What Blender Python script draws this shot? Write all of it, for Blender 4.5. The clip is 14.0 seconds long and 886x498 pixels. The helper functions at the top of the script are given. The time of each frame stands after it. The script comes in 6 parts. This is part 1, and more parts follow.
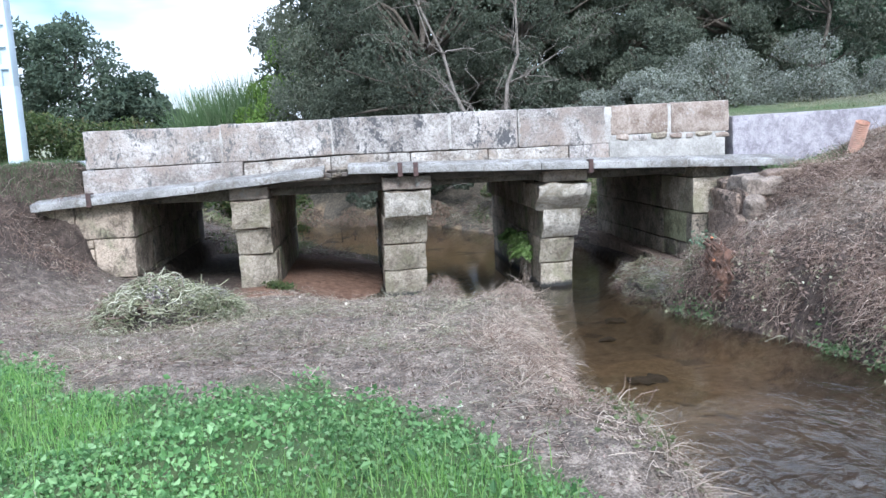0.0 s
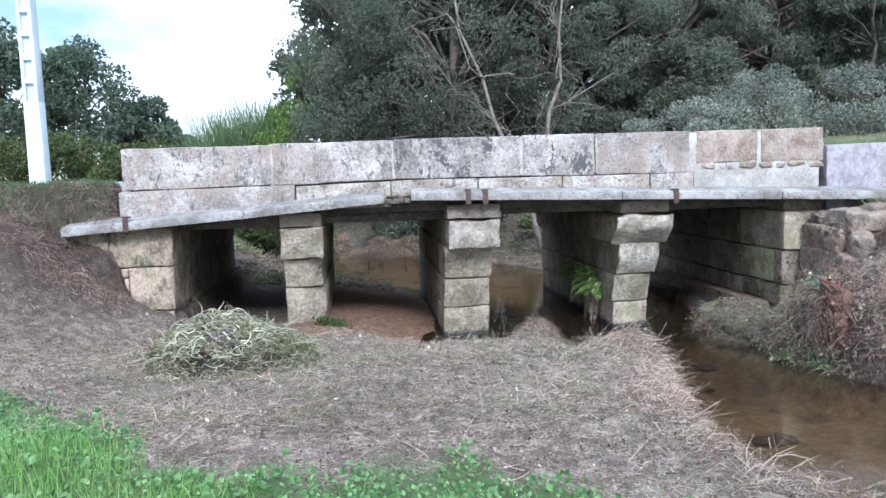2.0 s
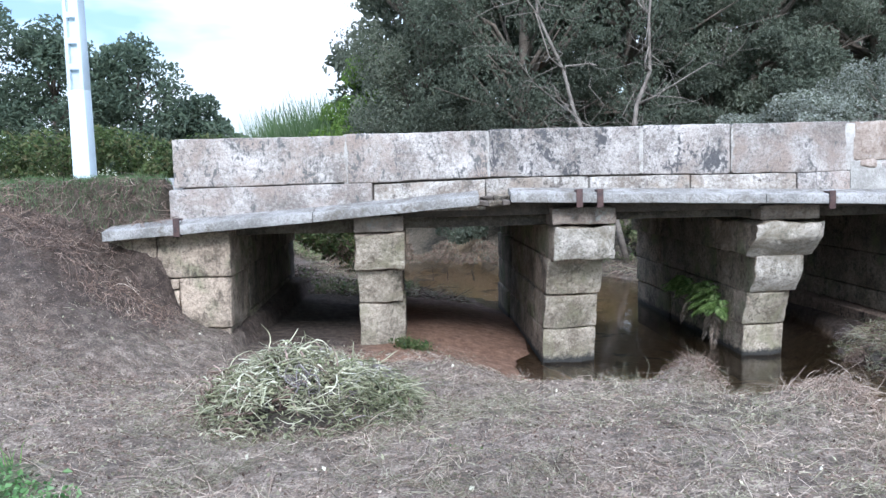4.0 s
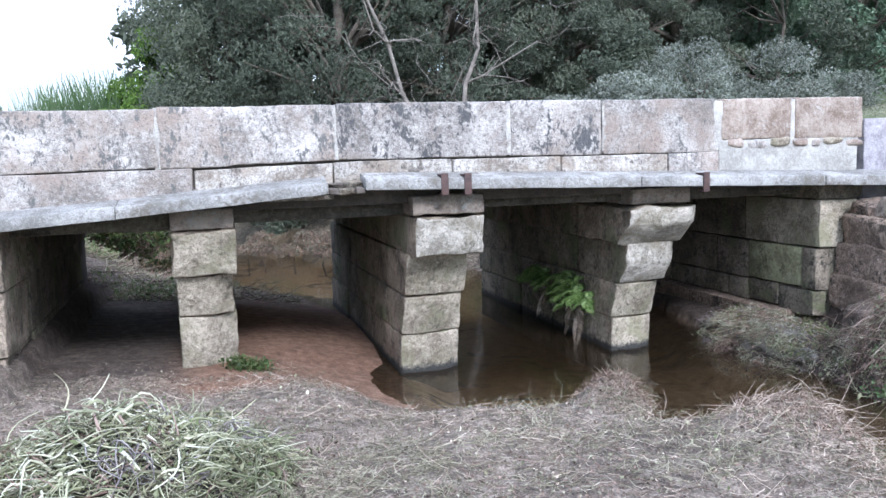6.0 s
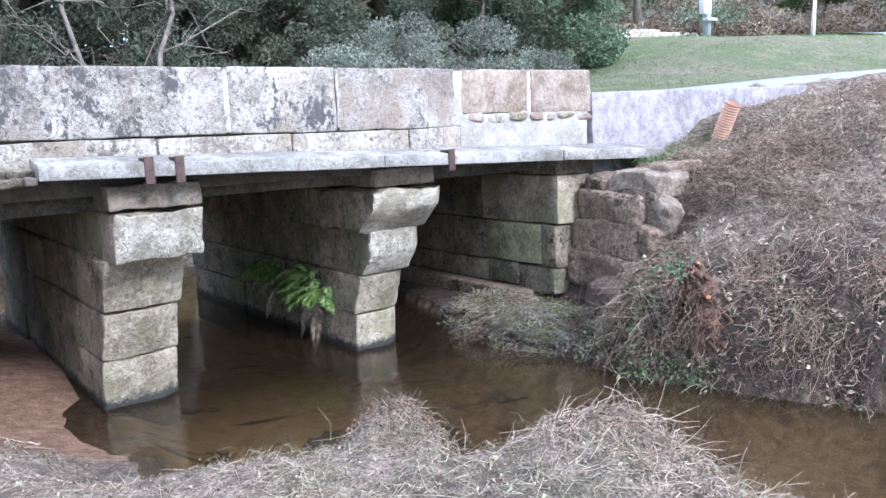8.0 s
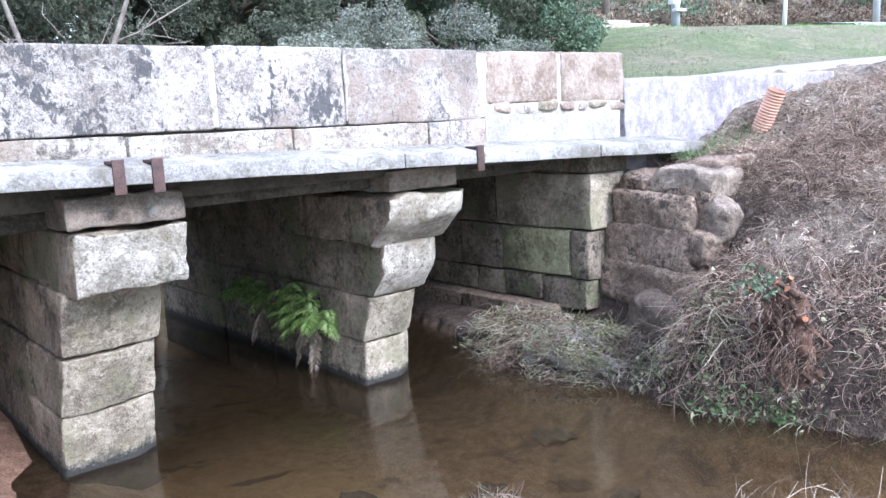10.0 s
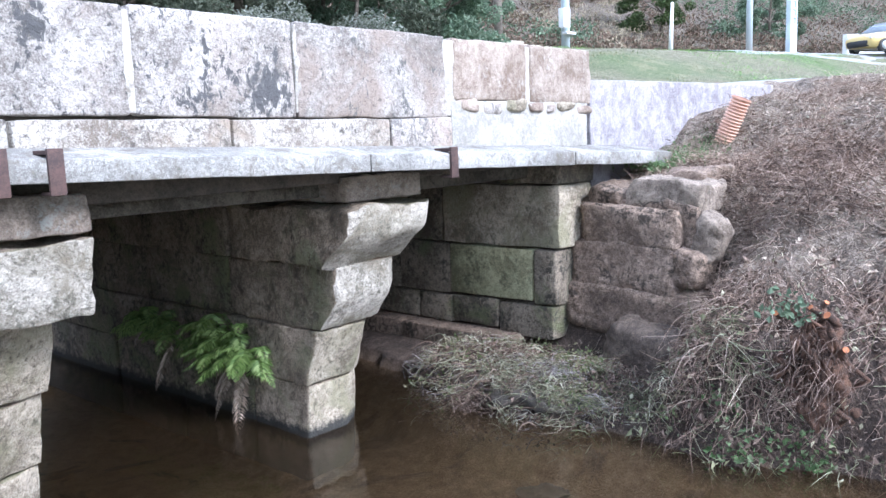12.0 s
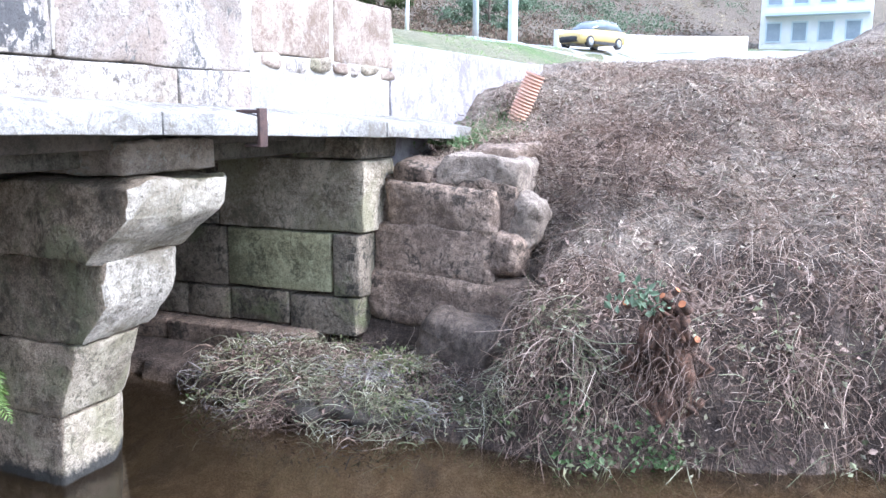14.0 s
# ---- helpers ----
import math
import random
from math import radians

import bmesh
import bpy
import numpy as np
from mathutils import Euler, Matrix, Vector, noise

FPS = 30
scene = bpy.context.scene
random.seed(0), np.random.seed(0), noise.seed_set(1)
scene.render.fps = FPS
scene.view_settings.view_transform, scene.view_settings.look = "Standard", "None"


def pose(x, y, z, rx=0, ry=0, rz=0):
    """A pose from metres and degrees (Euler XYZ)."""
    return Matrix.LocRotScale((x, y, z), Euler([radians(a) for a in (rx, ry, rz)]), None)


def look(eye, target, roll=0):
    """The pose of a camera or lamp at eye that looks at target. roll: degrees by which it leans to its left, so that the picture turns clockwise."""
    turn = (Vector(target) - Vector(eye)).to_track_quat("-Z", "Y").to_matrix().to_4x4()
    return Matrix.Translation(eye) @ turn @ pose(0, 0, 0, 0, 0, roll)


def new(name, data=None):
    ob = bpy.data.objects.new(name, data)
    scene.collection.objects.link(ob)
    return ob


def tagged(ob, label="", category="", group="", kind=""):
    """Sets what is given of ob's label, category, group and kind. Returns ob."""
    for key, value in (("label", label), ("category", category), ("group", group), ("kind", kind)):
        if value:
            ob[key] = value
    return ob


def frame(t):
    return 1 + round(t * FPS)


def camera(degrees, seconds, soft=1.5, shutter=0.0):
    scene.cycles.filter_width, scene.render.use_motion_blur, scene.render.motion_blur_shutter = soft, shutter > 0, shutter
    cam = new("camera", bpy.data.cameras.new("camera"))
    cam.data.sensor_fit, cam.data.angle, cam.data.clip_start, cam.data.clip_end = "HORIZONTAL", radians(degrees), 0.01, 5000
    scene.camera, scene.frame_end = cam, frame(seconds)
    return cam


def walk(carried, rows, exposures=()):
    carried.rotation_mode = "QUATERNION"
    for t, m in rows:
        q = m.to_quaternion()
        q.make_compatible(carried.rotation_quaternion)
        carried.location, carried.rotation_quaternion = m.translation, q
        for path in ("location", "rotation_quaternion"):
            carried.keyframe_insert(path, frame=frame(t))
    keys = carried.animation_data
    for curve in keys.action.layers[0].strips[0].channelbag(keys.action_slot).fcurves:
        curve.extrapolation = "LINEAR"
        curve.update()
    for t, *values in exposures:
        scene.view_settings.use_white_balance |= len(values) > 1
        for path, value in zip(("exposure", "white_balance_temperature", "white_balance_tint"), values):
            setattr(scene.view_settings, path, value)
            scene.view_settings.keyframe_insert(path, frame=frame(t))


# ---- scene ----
import functools

# One plan unit is PLAN metres; all places below are in plan units.
PLAN = 1.2
cam = camera(57.4, 14.0)
METRES, EYE = 8.0 * PLAN, 1.5 * PLAN
ROWS = [
    (0.0, 0.0, 0.0, 0.0, -0.36, -7.48, 2.78),
    (0.5, -0.0285, 0.0256, -0.0005, -0.92, -7.24, 3.11),
    (1.0, -0.0486, 0.0441, 0.0001, -1.08, -7.17, 2.24),
    (1.5, -0.0721, 0.0713, -0.0019, -1.27, -5.86, 1.8),
    (2.0, -0.0989, 0.1112, -0.0054, -0.46, -5.27, 1.8),
    (2.5, -0.1133, 0.157, -0.0072, 3.2, -4.71, 1.7),
    (5.0, -0.2013, 0.3543, -0.0099, 1.12, -6.25, 0.35),
    (5.5, -0.2107, 0.3887, -0.0101, -5.58, -7.16, 0.84),
    (6.0, -0.2096, 0.4293, -0.0091, -11.2, -6.56, 1.76),
    (6.5, -0.2034, 0.4543, -0.0082, -18.8, -5.88, 2.26),
    (7.0, -0.2007, 0.4952, -0.0095, -25.68, -5.83, 2.53),
    (7.5, -0.1974, 0.523, -0.0108, -29.84, -8.04, 2.28),
    (10.0, -0.1754, 0.6924, -0.0122, -35.21, -9.11, 3.01),
    (10.5, -0.1724, 0.7204, -0.0103, -37.28, -8.44, 3.12),
    (11.0, -0.173, 0.7556, -0.0175, -39.35, -7.31, 1.86),
    (11.5, -0.1706, 0.7845, -0.0214, -41.78, -6.88, 1.98),
    (12.0, -0.157, 0.8209, -0.027, -43.71, -7.94, 2.03),
    (12.5, -0.1493, 0.8458, -0.0282, -44.51, -9.07, 1.56),
    (13.0, -0.1434, 0.8788, -0.0323, -50.45, -9.27, 0.28),
    (13.5, -0.1351, 0.9032, -0.0341, -58.77, -9.54, -0.1),
    (14.0, -0.1221, 0.9245, -0.0351, -62.9, -9.69, -0.37),
]
walk(cam, [(t, pose(METRES * x, METRES * y, EYE + METRES * z, 90 + pitch, roll, yaw)) for t, x, y, z, yaw, pitch, roll in ROWS],
     [(0.0, -0.22, 5740, 11), (5.0, -0.24, 5700, 12), (6.0, -0.12, 5680, 13), (7.5, 0.04, 5680, 13), (10.0, 0.36, 5680, 15), (11.0, 0.36, 5680, 14), (12.0, 0.26, 5680, 14), (13.0, 0.42, 5690, 15), (14.0, 0.58, 5700, 15)])

# ---- world and light ----
SUN_AZ, SUN_EL = 172.0, 37.0      # compass bearing (from +y towards +x) and height of the sun, in degrees
world = bpy.data.worlds.new("sky")
scene.world = world
world.use_nodes = True
wn, wl = world.node_tree.nodes, world.node_tree.links
wn.clear()
w_out = wn.new("ShaderNodeOutputWorld")
w_bg = wn.new("ShaderNodeBackground")
w_sky = wn.new("ShaderNodeTexSky")
w_sky.sky_type, w_sky.sun_disc = "NISHITA", False
w_sky.sun_elevation, w_sky.sun_rotation = radians(SUN_EL), radians(SUN_AZ)
w_tc = wn.new("ShaderNodeTexCoord")
w_map = wn.new("ShaderNodeMapping")
w_map.inputs["Scale"].default_value = (1.6, 1.6, 5.0)
w_map.inputs["Location"].default_value = (2.3, 0.4, 0.0)
w_noise = wn.new("ShaderNodeTexNoise")
w_noise.inputs["Scale"].default_value, w_noise.inputs["Detail"].default_value = 1.7, 5.0
w_ramp = wn.new("ShaderNodeValToRGB")
w_ramp.color_ramp.elements[0].color = (0.08, 0.08, 0.08, 1)
w_ramp.color_ramp.elements[0].position, w_ramp.color_ramp.elements[1].position = 0.42, 0.60
w_mix = wn.new("ShaderNodeMix")
w_mix.data_type = "RGBA"
w_mix.inputs["B"].default_value = (16.5, 17.3, 18.6, 1)
w_gain = wn.new("ShaderNodeMix")
w_gain.data_type, w_gain.blend_type = "RGBA", "MULTIPLY"
w_gain.inputs["Factor"].default_value = 1.0
w_gain.inputs["B"].default_value = (1.6, 1.75, 1.7, 1)
w_bg.inputs["Strength"].default_value = 0.105
# an overcast sky grows brighter towards the zenith
w_sep = wn.new("ShaderNodeSeparateXYZ")
w_rise = wn.new("ShaderNodeMapRange")
w_rise.inputs["From Min"].default_value, w_rise.inputs["From Max"].default_value = 0.05, 0.75
w_rise.inputs["To Min"].default_value, w_rise.inputs["To Max"].default_value = 0.85, 2.3
w_over = wn.new("ShaderNodeMix")
w_over.data_type, w_over.blend_type = "RGBA", "MULTIPLY"
w_over.inputs["Factor"].default_value = 1.0
for a, b in ((w_tc.outputs["Generated"], w_map.inputs["Vector"]), (w_map.outputs["Vector"], w_noise.inputs["Vector"]),
             (w_noise.outputs["Fac"], w_ramp.inputs["Fac"]), (w_ramp.outputs["Color"], w_mix.inputs["Factor"]),
             (w_sky.outputs["Color"], w_gain.inputs["A"]), (w_gain.outputs["Result"], w_mix.inputs["A"]), (w_tc.outputs["Generated"], w_sep.inputs["Vector"]), (w_sep.outputs["Z"], w_rise.inputs["Value"]), (w_mix.outputs["Result"], w_over.inputs["A"]), (w_rise.outputs["Result"], w_over.inputs["B"]), (w_over.outputs["Result"], w_bg.inputs["Color"]), (w_bg.outputs["Background"], w_out.inputs["Surface"])):
    wl.new(a, b)
sun = new("sun", bpy.data.lights.new("sun", "SUN"))
sun.data.energy, sun.data.angle, sun.data.color = 4.6, radians(14), (1.0, 0.97, 0.94)
sun.matrix_world = look((0, 0, 0), (-math.sin(radians(SUN_AZ)) * math.cos(radians(SUN_EL)), -math.cos(radians(SUN_AZ)) * math.cos(radians(SUN_EL)), -math.sin(radians(SUN_EL))))


# ---- materials ----
def nodes_of(name):
    m = bpy.data.materials.new(name)
    m.use_nodes = True
    nt = m.node_tree
    return m, nt.nodes, nt.links, nt.nodes["Principled BSDF"]


def noise_node(n, l, vec, scale, detail=6.0, rough=0.6, distort=0.0):
    t = n.new("ShaderNodeTexNoise")
    t.inputs["Scale"].default_value, t.inputs["Detail"].default_value = scale, detail
    t.inputs["Roughness"].default_value, t.inputs["Distortion"].default_value = rough, distort
    if vec is not None:
        l.new(vec, t.inputs["Vector"])
    return t.outputs["Fac"]


def ramp_node(n, l, fac, stops):
    r = n.new("ShaderNodeValToRGB")
    e = r.color_ramp.elements
    while len(e) < len(stops):
        e.new(0.5)
    for k, (p, c) in enumerate(stops):
        e[k].position = p
        e[k].color = (*c, 1) if isinstance(c, tuple) else (c, c, c, 1)
    l.new(fac, r.inputs["Fac"])
    return r.outputs["Color"]


def mix_node(n, l, fac, a, b, mode="MIX"):
    x = n.new("ShaderNodeMix")
    x.data_type, x.blend_type = "RGBA", mode
    for sock, val in (("Factor", fac), ("A", a), ("B", b)):
        if isinstance(val, bpy.types.NodeSocket):
            l.new(val, x.inputs[sock])
        elif isinstance(val, tuple):
            x.inputs[sock].default_value = (*val, 1)
        else:
            x.inputs[sock].default_value = val
    return x.outputs["Result"]


def math_node(n, l, op, a, b=None):
    x = n.new("ShaderNodeMath")
    x.operation = op
    for k, val in enumerate((a, b)):
        if isinstance(val, bpy.types.NodeSocket):
            l.new(val, x.inputs[k])
        elif val is not None:
            x.inputs[k].default_value = val
    return x.outputs[0]


def bump_node(n, l, p, height, strength, distance):
    b = n.new("ShaderNodeBump")
    b.inputs["Strength"].default_value, b.inputs["Distance"].default_value = strength, distance
    l.new(height, b.inputs["Height"])
    l.new(b.outputs["Normal"], p.inputs["Normal"])


def surface(name, light, dark, scale=3.0, rough=0.9, bump=0.5, dist=0.02, fine=40.0, per="object", vary=0.25, metal=0.0, stain=None, stain_at=(0.5, 0.6), stain_scale=2.0,
            moss=None, moss_at=(0.5, 0.62), wet=None, patch=0.0, streak=1.0, pits=0.0):
    """A weathered surface: noise at three scales between two colours, shade varied by object or island,
    optional speckled lichen (stain), broad tinted growth (moss) and a tide mark up to the height wet."""
    m, n, l, p = nodes_of(name)
    geo = n.new("ShaderNodeNewGeometry")
    pos = geo.outputs["Position"]
    rnd = n.new("ShaderNodeObjectInfo").outputs["Random"] if per == "object" else geo.outputs["Random Per Island"]
    big = noise_node(n, l, pos, scale, 5.0, 0.6, 0.3)
    small = noise_node(n, l, pos, fine, 5.0, 0.75)
    grain = noise_node(n, l, pos, fine * 4.5, 2.0, 0.6)
    both = math_node(n, l, "ADD", math_node(n, l, "MULTIPLY", big, 0.42), math_node(n, l, "ADD", math_node(n, l, "MULTIPLY", small, 0.34), math_node(n, l, "MULTIPLY", grain, 0.24)))
    col = ramp_node(n, l, both, [(0.43, dark), (0.57, light)])
    if moss:
        ms = noise_node(n, l, pos, scale * 0.7, 7.0, 0.65, 0.8)
        col = mix_node(n, l, ramp_node(n, l, ms, [(moss_at[0], 0.0), (moss_at[1], 0.85)]), col, moss)
    if stain:
        mp = n.new("ShaderNodeMapping")
        mp.inputs["Scale"].default_value = (1, 1, streak)
        l.new(pos, mp.inputs["Vector"])
        sp = mp.outputs["Vector"]
        st = math_node(n, l, "ADD", math_node(n, l, "MULTIPLY", noise_node(n, l, sp, stain_scale, 3.0, 0.55, 0.4), 0.4), math_node(n, l, "MULTIPLY", noise_node(n, l, sp, stain_scale * 5, 7.0, 0.72, 0.6), 0.6))
        if patch:
            st = math_node(n, l, "ADD", st, math_node(n, l, "MULTIPLY", math_node(n, l, "SUBTRACT", rnd, 0.5), patch))
        col = mix_node(n, l, ramp_node(n, l, st, [(stain_at[0], 0.0), (stain_at[1], 1.0)]), col, stain)
    if pits:
        hole = ramp_node(n, l, noise_node(n, l, pos, fine * 1.9, 4.0, 0.7, 0.8), [(0.56, 0.0), (0.66, pits)])
        col = mix_node(n, l, hole, col, tuple(c * 0.45 for c in dark))
    if wet is not None:
        sep = n.new("ShaderNodeSeparateXYZ")
        l.new(pos, sep.inputs["Vector"])
        lev = math_node(n, l, "ADD", sep.outputs["Z"], math_node(n, l, "MULTIPLY", math_node(n, l, "SUBTRACT", small, 0.5), 0.16))
        mark = n.new("ShaderNodeMapRange")
        mark.inputs["From Min"].default_value, mark.inputs["From Max"].default_value = wet - 0.03, wet + 0.03
        mark.inputs["To Min"].default_value, mark.inputs["To Max"].default_value = 1.0, 0.0
        l.new(lev, mark.inputs["Value"])
        col = mix_node(n, l, mark.outputs["Result"], col, (0.045, 0.045, 0.042))
    shade = n.new("ShaderNodeMapRange")
    shade.inputs["To Min"].default_value, shade.inputs["To Max"].default_value = 1 - vary, 1 + vary * 0.6
    l.new(rnd, shade.inputs["Value"])
    col = mix_node(n, l, 1.0, col, shade.outputs["Result"], "MULTIPLY")
    l.new(col, p.inputs["Base Color"])
    p.inputs["Roughness"].default_value, p.inputs["Metallic"].default_value = rough, metal
    relief = math_node(n, l, "ADD", math_node(n, l, "MULTIPLY", noise_node(n, l, pos, fine * 0.5, 9.0, 0.74, 0.3), 0.75), math_node(n, l, "ADD", math_node(n, l, "MULTIPLY", small, 0.35), math_node(n, l, "MULTIPLY", grain, 0.10)))
    bump_node(n, l, p, relief, bump, dist * 0.8)
    return m


def leaf_stuff(name, cols, rough=0.55, translucence=0.35):
    """Leaves and stalks: each island takes its own tint."""
    m, n, l, p = nodes_of(name)
    geo = n.new("ShaderNodeNewGeometry")
    col = ramp_node(n, l, geo.outputs["Random Per Island"], [(k / max(1, len(cols) - 1), c) for k, c in enumerate(cols)])
    big = noise_node(n, l, geo.outputs["Position"], 0.8, 3.0)
    col = mix_node(n, l, 1.0, col, ramp_node(n, l, big, [(0.3, 0.65), (0.7, 1.25)]), "MULTIPLY")
    l.new(col, p.inputs["Base Color"])
    p.inputs["Roughness"].default_value = rough
    p.inputs["Specular IOR Level"].default_value = 0.3
    if translucence:
        tr = n.new("ShaderNodeBsdfTranslucent")
        l.new(col, tr.inputs["Color"])
        mx = n.new("ShaderNodeMixShader")
        mx.inputs["Fac"].default_value = translucence
        l.new(p.outputs["BSDF"], mx.inputs[1])
        l.new(tr.outputs["BSDF"], mx.inputs[2])
        l.new(mx.outputs["Shader"], n["Material Output"].inputs["Surface"])
    return m


TIDE = -0.37 * PLAN
M_PARAPET = surface("granite_parapet", (0.59, 0.555, 0.53), (0.20, 0.18, 0.165), 2.4, 0.92, 1.0, 0.04, 24, vary=0.10, stain=(0.15, 0.148, 0.145), stain_at=(0.55, 0.59), stain_scale=5.5, patch=0.04, moss=(0.33, 0.265, 0.225), moss_at=(0.44, 0.62), streak=0.6, pits=0.75)
M_LICHENED = surface("lichened_granite", (0.59, 0.555, 0.53), (0.20, 0.18, 0.165), 2.4, 0.92, 1.0, 0.04, 24, vary=0.06, stain=(0.10, 0.10, 0.105), stain_at=(0.52, 0.555), stain_scale=4.5, moss=(0.34, 0.285, 0.25), moss_at=(0.50, 0.66), streak=0.6, pits=0.75)
M_LOWER = surface("brown_stained_granite", (0.58, 0.55, 0.51), (0.19, 0.16, 0.135), 3.0, 0.92, 1.0, 0.04, 24, vary=0.12, stain=(0.12, 0.105, 0.095), stain_at=(0.52, 0.62), stain_scale=6.0, moss=(0.32, 0.265, 0.215), moss_at=(0.48, 0.62), pits=0.75)
M_PAD = surface("rusty_brown_bearing_stone", (0.34, 0.285, 0.24), (0.14, 0.112, 0.092), 3.5, 0.92, 1.0, 0.03, 26, vary=0.15, stain=(0.30, 0.30, 0.28), stain_at=(0.54, 0.62), stain_scale=5.0)
M_GRANITE = surface("granite_pier", (0.60, 0.53, 0.43), (0.20, 0.168, 0.126), 2.8, 0.92, 1.0, 0.06, 22, vary=0.16, stain=(0.14, 0.13, 0.095), stain_at=(0.54, 0.63), stain_scale=4.5, moss=(0.29, 0.275, 0.18), moss_at=(0.46, 0.62), wet=TIDE, streak=0.7, pits=0.75)
M_CAPSTONE = surface("pale_granite_cap", (0.76, 0.715, 0.64), (0.31, 0.28, 0.235), 3.2, 0.92, 1.0, 0.08, 20, vary=0.08, stain=(0.20, 0.19, 0.15), stain_at=(0.54, 0.62), stain_scale=5.0, moss=(0.30, 0.265, 0.20), moss_at=(0.45, 0.60), pits=0.75)
M_SOFFIT = surface("shaded_slab_soffit", (0.20, 0.178, 0.145), (0.07, 0.061, 0.05), 2.2, 0.9, 1.0, 0.05, 22, vary=0.2, stain=(0.05, 0.046, 0.04), stain_at=(0.50, 0.62), stain_scale=4.0)
M_DARKSTONE = surface("dark_mossy_granite", (0.42, 0.355, 0.28), (0.125, 0.104, 0.078), 2.2, 0.9, 1.0, 0.06, 22, vary=0.2, stain=(0.07, 0.065, 0.052), stain_at=(0.51, 0.60), stain_scale=4.5, moss=(0.20, 0.22, 0.115), wet=TIDE, pits=0.75)
M_SIDE = surface("brown_dressed_shaded_granite", (0.56, 0.46, 0.36), (0.19, 0.152, 0.115), 2.4, 0.9, 1.0, 0.05, 22, vary=0.12, stain=(0.09, 0.075, 0.058), stain_at=(0.51, 0.62), stain_scale=3.6, moss=(0.24, 0.25, 0.15), moss_at=(0.50, 0.66), wet=TIDE, pits=0.7, streak=0.6)
M_ALGAE = surface("algae_stained_granite", (0.50, 0.49, 0.31), (0.19, 0.185, 0.11), 3.0, 0.92, 1.0, 0.05, 22, vary=0.05, stain=(0.12, 0.12, 0.075), stain_at=(0.55, 0.64), stain_scale=4.5, pits=0.7)
M_RUBBLE = surface("earthy_fieldstone", (0.40, 0.30, 0.235), (0.135, 0.098, 0.076), 4.0, 0.95, 1.0, 0.06, 22, vary=0.2, stain=(0.075, 0.06, 0.048), stain_at=(0.52, 0.6), stain_scale=4.0, pits=0.75)
M_MORTAR = surface("lime_mortar", (0.54, 0.52, 0.49), (0.30, 0.28, 0.26), 4.0, 0.95, 0.6, 0.01, 60, vary=0.0, stain=(0.22, 0.20, 0.17), stain_at=(0.55, 0.63))
M_CONCRETE = surface("cast_concrete_ledge", (0.43, 0.425, 0.415), (0.18, 0.175, 0.165), 2.2, 0.88, 0.8, 0.015, 34, vary=0.08, stain=(0.15, 0.135, 0.115), stain_at=(0.49, 0.60), stain_scale=3.4, pits=0.6)
M_RENDER = surface("rough_cast_render", (0.44, 0.42, 0.45), (0.24, 0.225, 0.25), 5.0, 0.95, 1.0, 0.04, 16, vary=0.05)
M_CORE = surface("dark_joint_and_core", (0.12, 0.10, 0.085), (0.05, 0.045, 0.04), 6.0, 0.95, 0.5, 0.01, 50, vary=0.0)
M_RUST = surface("rusty_steel", (0.105, 0.062, 0.055), (0.05, 0.035, 0.035), 9.0, 0.85, 0.5, 0.004, 80, vary=0.15)
M_POLE = surface("pale_concrete_pole", (0.60, 0.70, 0.76), (0.50, 0.58, 0.63), 1.5, 0.85, 0.3, 0.004, 60, vary=0.06)
M_BARK = surface("grey_brown_bark", (0.20, 0.17, 0.14), (0.08, 0.065, 0.05), 5.0, 0.95, 0.8, 0.02, 30, vary=0.2)
M_PALEBARK = surface("pale_bare_bark", (0.27, 0.24, 0.21), (0.12, 0.105, 0.09), 6.0, 0.9, 0.5, 0.01, 40, vary=0.1)
M_ASPHALT = surface("pale_worn_asphalt", (0.32, 0.335, 0.345), (0.24, 0.252, 0.26), 1.0, 0.9, 0.4, 0.006, 60, vary=0.0)
M_ORANGE = surface("orange_plastic_pipe", (0.72, 0.45, 0.34), (0.58, 0.33, 0.24), 6.0, 0.55, 0.1, 0.002, 60, vary=0.0, stain=(0.40, 0.30, 0.22), stain_at=(0.54, 0.62), stain_scale=5)

L_DARK = leaf_stuff("dark_broadleaf", [(0.080, 0.100, 0.072), (0.108, 0.130, 0.094), (0.14, 0.163, 0.122), (0.185, 0.205, 0.16)], 0.9, 0.4)
L_SOFT = leaf_stuff("soft_grey_green_leaf", [(0.115, 0.14, 0.10), (0.155, 0.18, 0.132), (0.195, 0.22, 0.165), (0.25, 0.272, 0.215)], 0.9, 0.4)
L_MID = leaf_stuff("mid_green_leaf", [(0.035, 0.060, 0.018), (0.065, 0.10, 0.035), (0.10, 0.14, 0.055)])
L_WILLOW = leaf_stuff("willow_leaf", [(0.10, 0.155, 0.105), (0.14, 0.21, 0.14), (0.19, 0.265, 0.18), (0.29, 0.36, 0.27)], 0.7)
L_LIGHT = leaf_stuff("light_green_leaf", [(0.10, 0.19, 0.035), (0.17, 0.28, 0.06), (0.24, 0.36, 0.10)])
L_PINE = leaf_stuff("pine_green", [(0.07, 0.105, 0.075), (0.105, 0.15, 0.105), (0.15, 0.195, 0.135)])
L_SILVER = leaf_stuff("silvery_bush_leaf", [(0.10, 0.12, 0.085), (0.21, 0.23, 0.18), (0.29, 0.315, 0.27), (0.42, 0.44, 0.405)])
L_HEDGE = leaf_stuff("bramble_leaf", [(0.035, 0.058, 0.022), (0.075, 0.115, 0.04), (0.12, 0.165, 0.06), (0.16, 0.14, 0.07)])
L_REED = leaf_stuff("reed_leaf", [(0.08, 0.15, 0.055), (0.14, 0.22, 0.10), (0.20, 0.27, 0.15)])
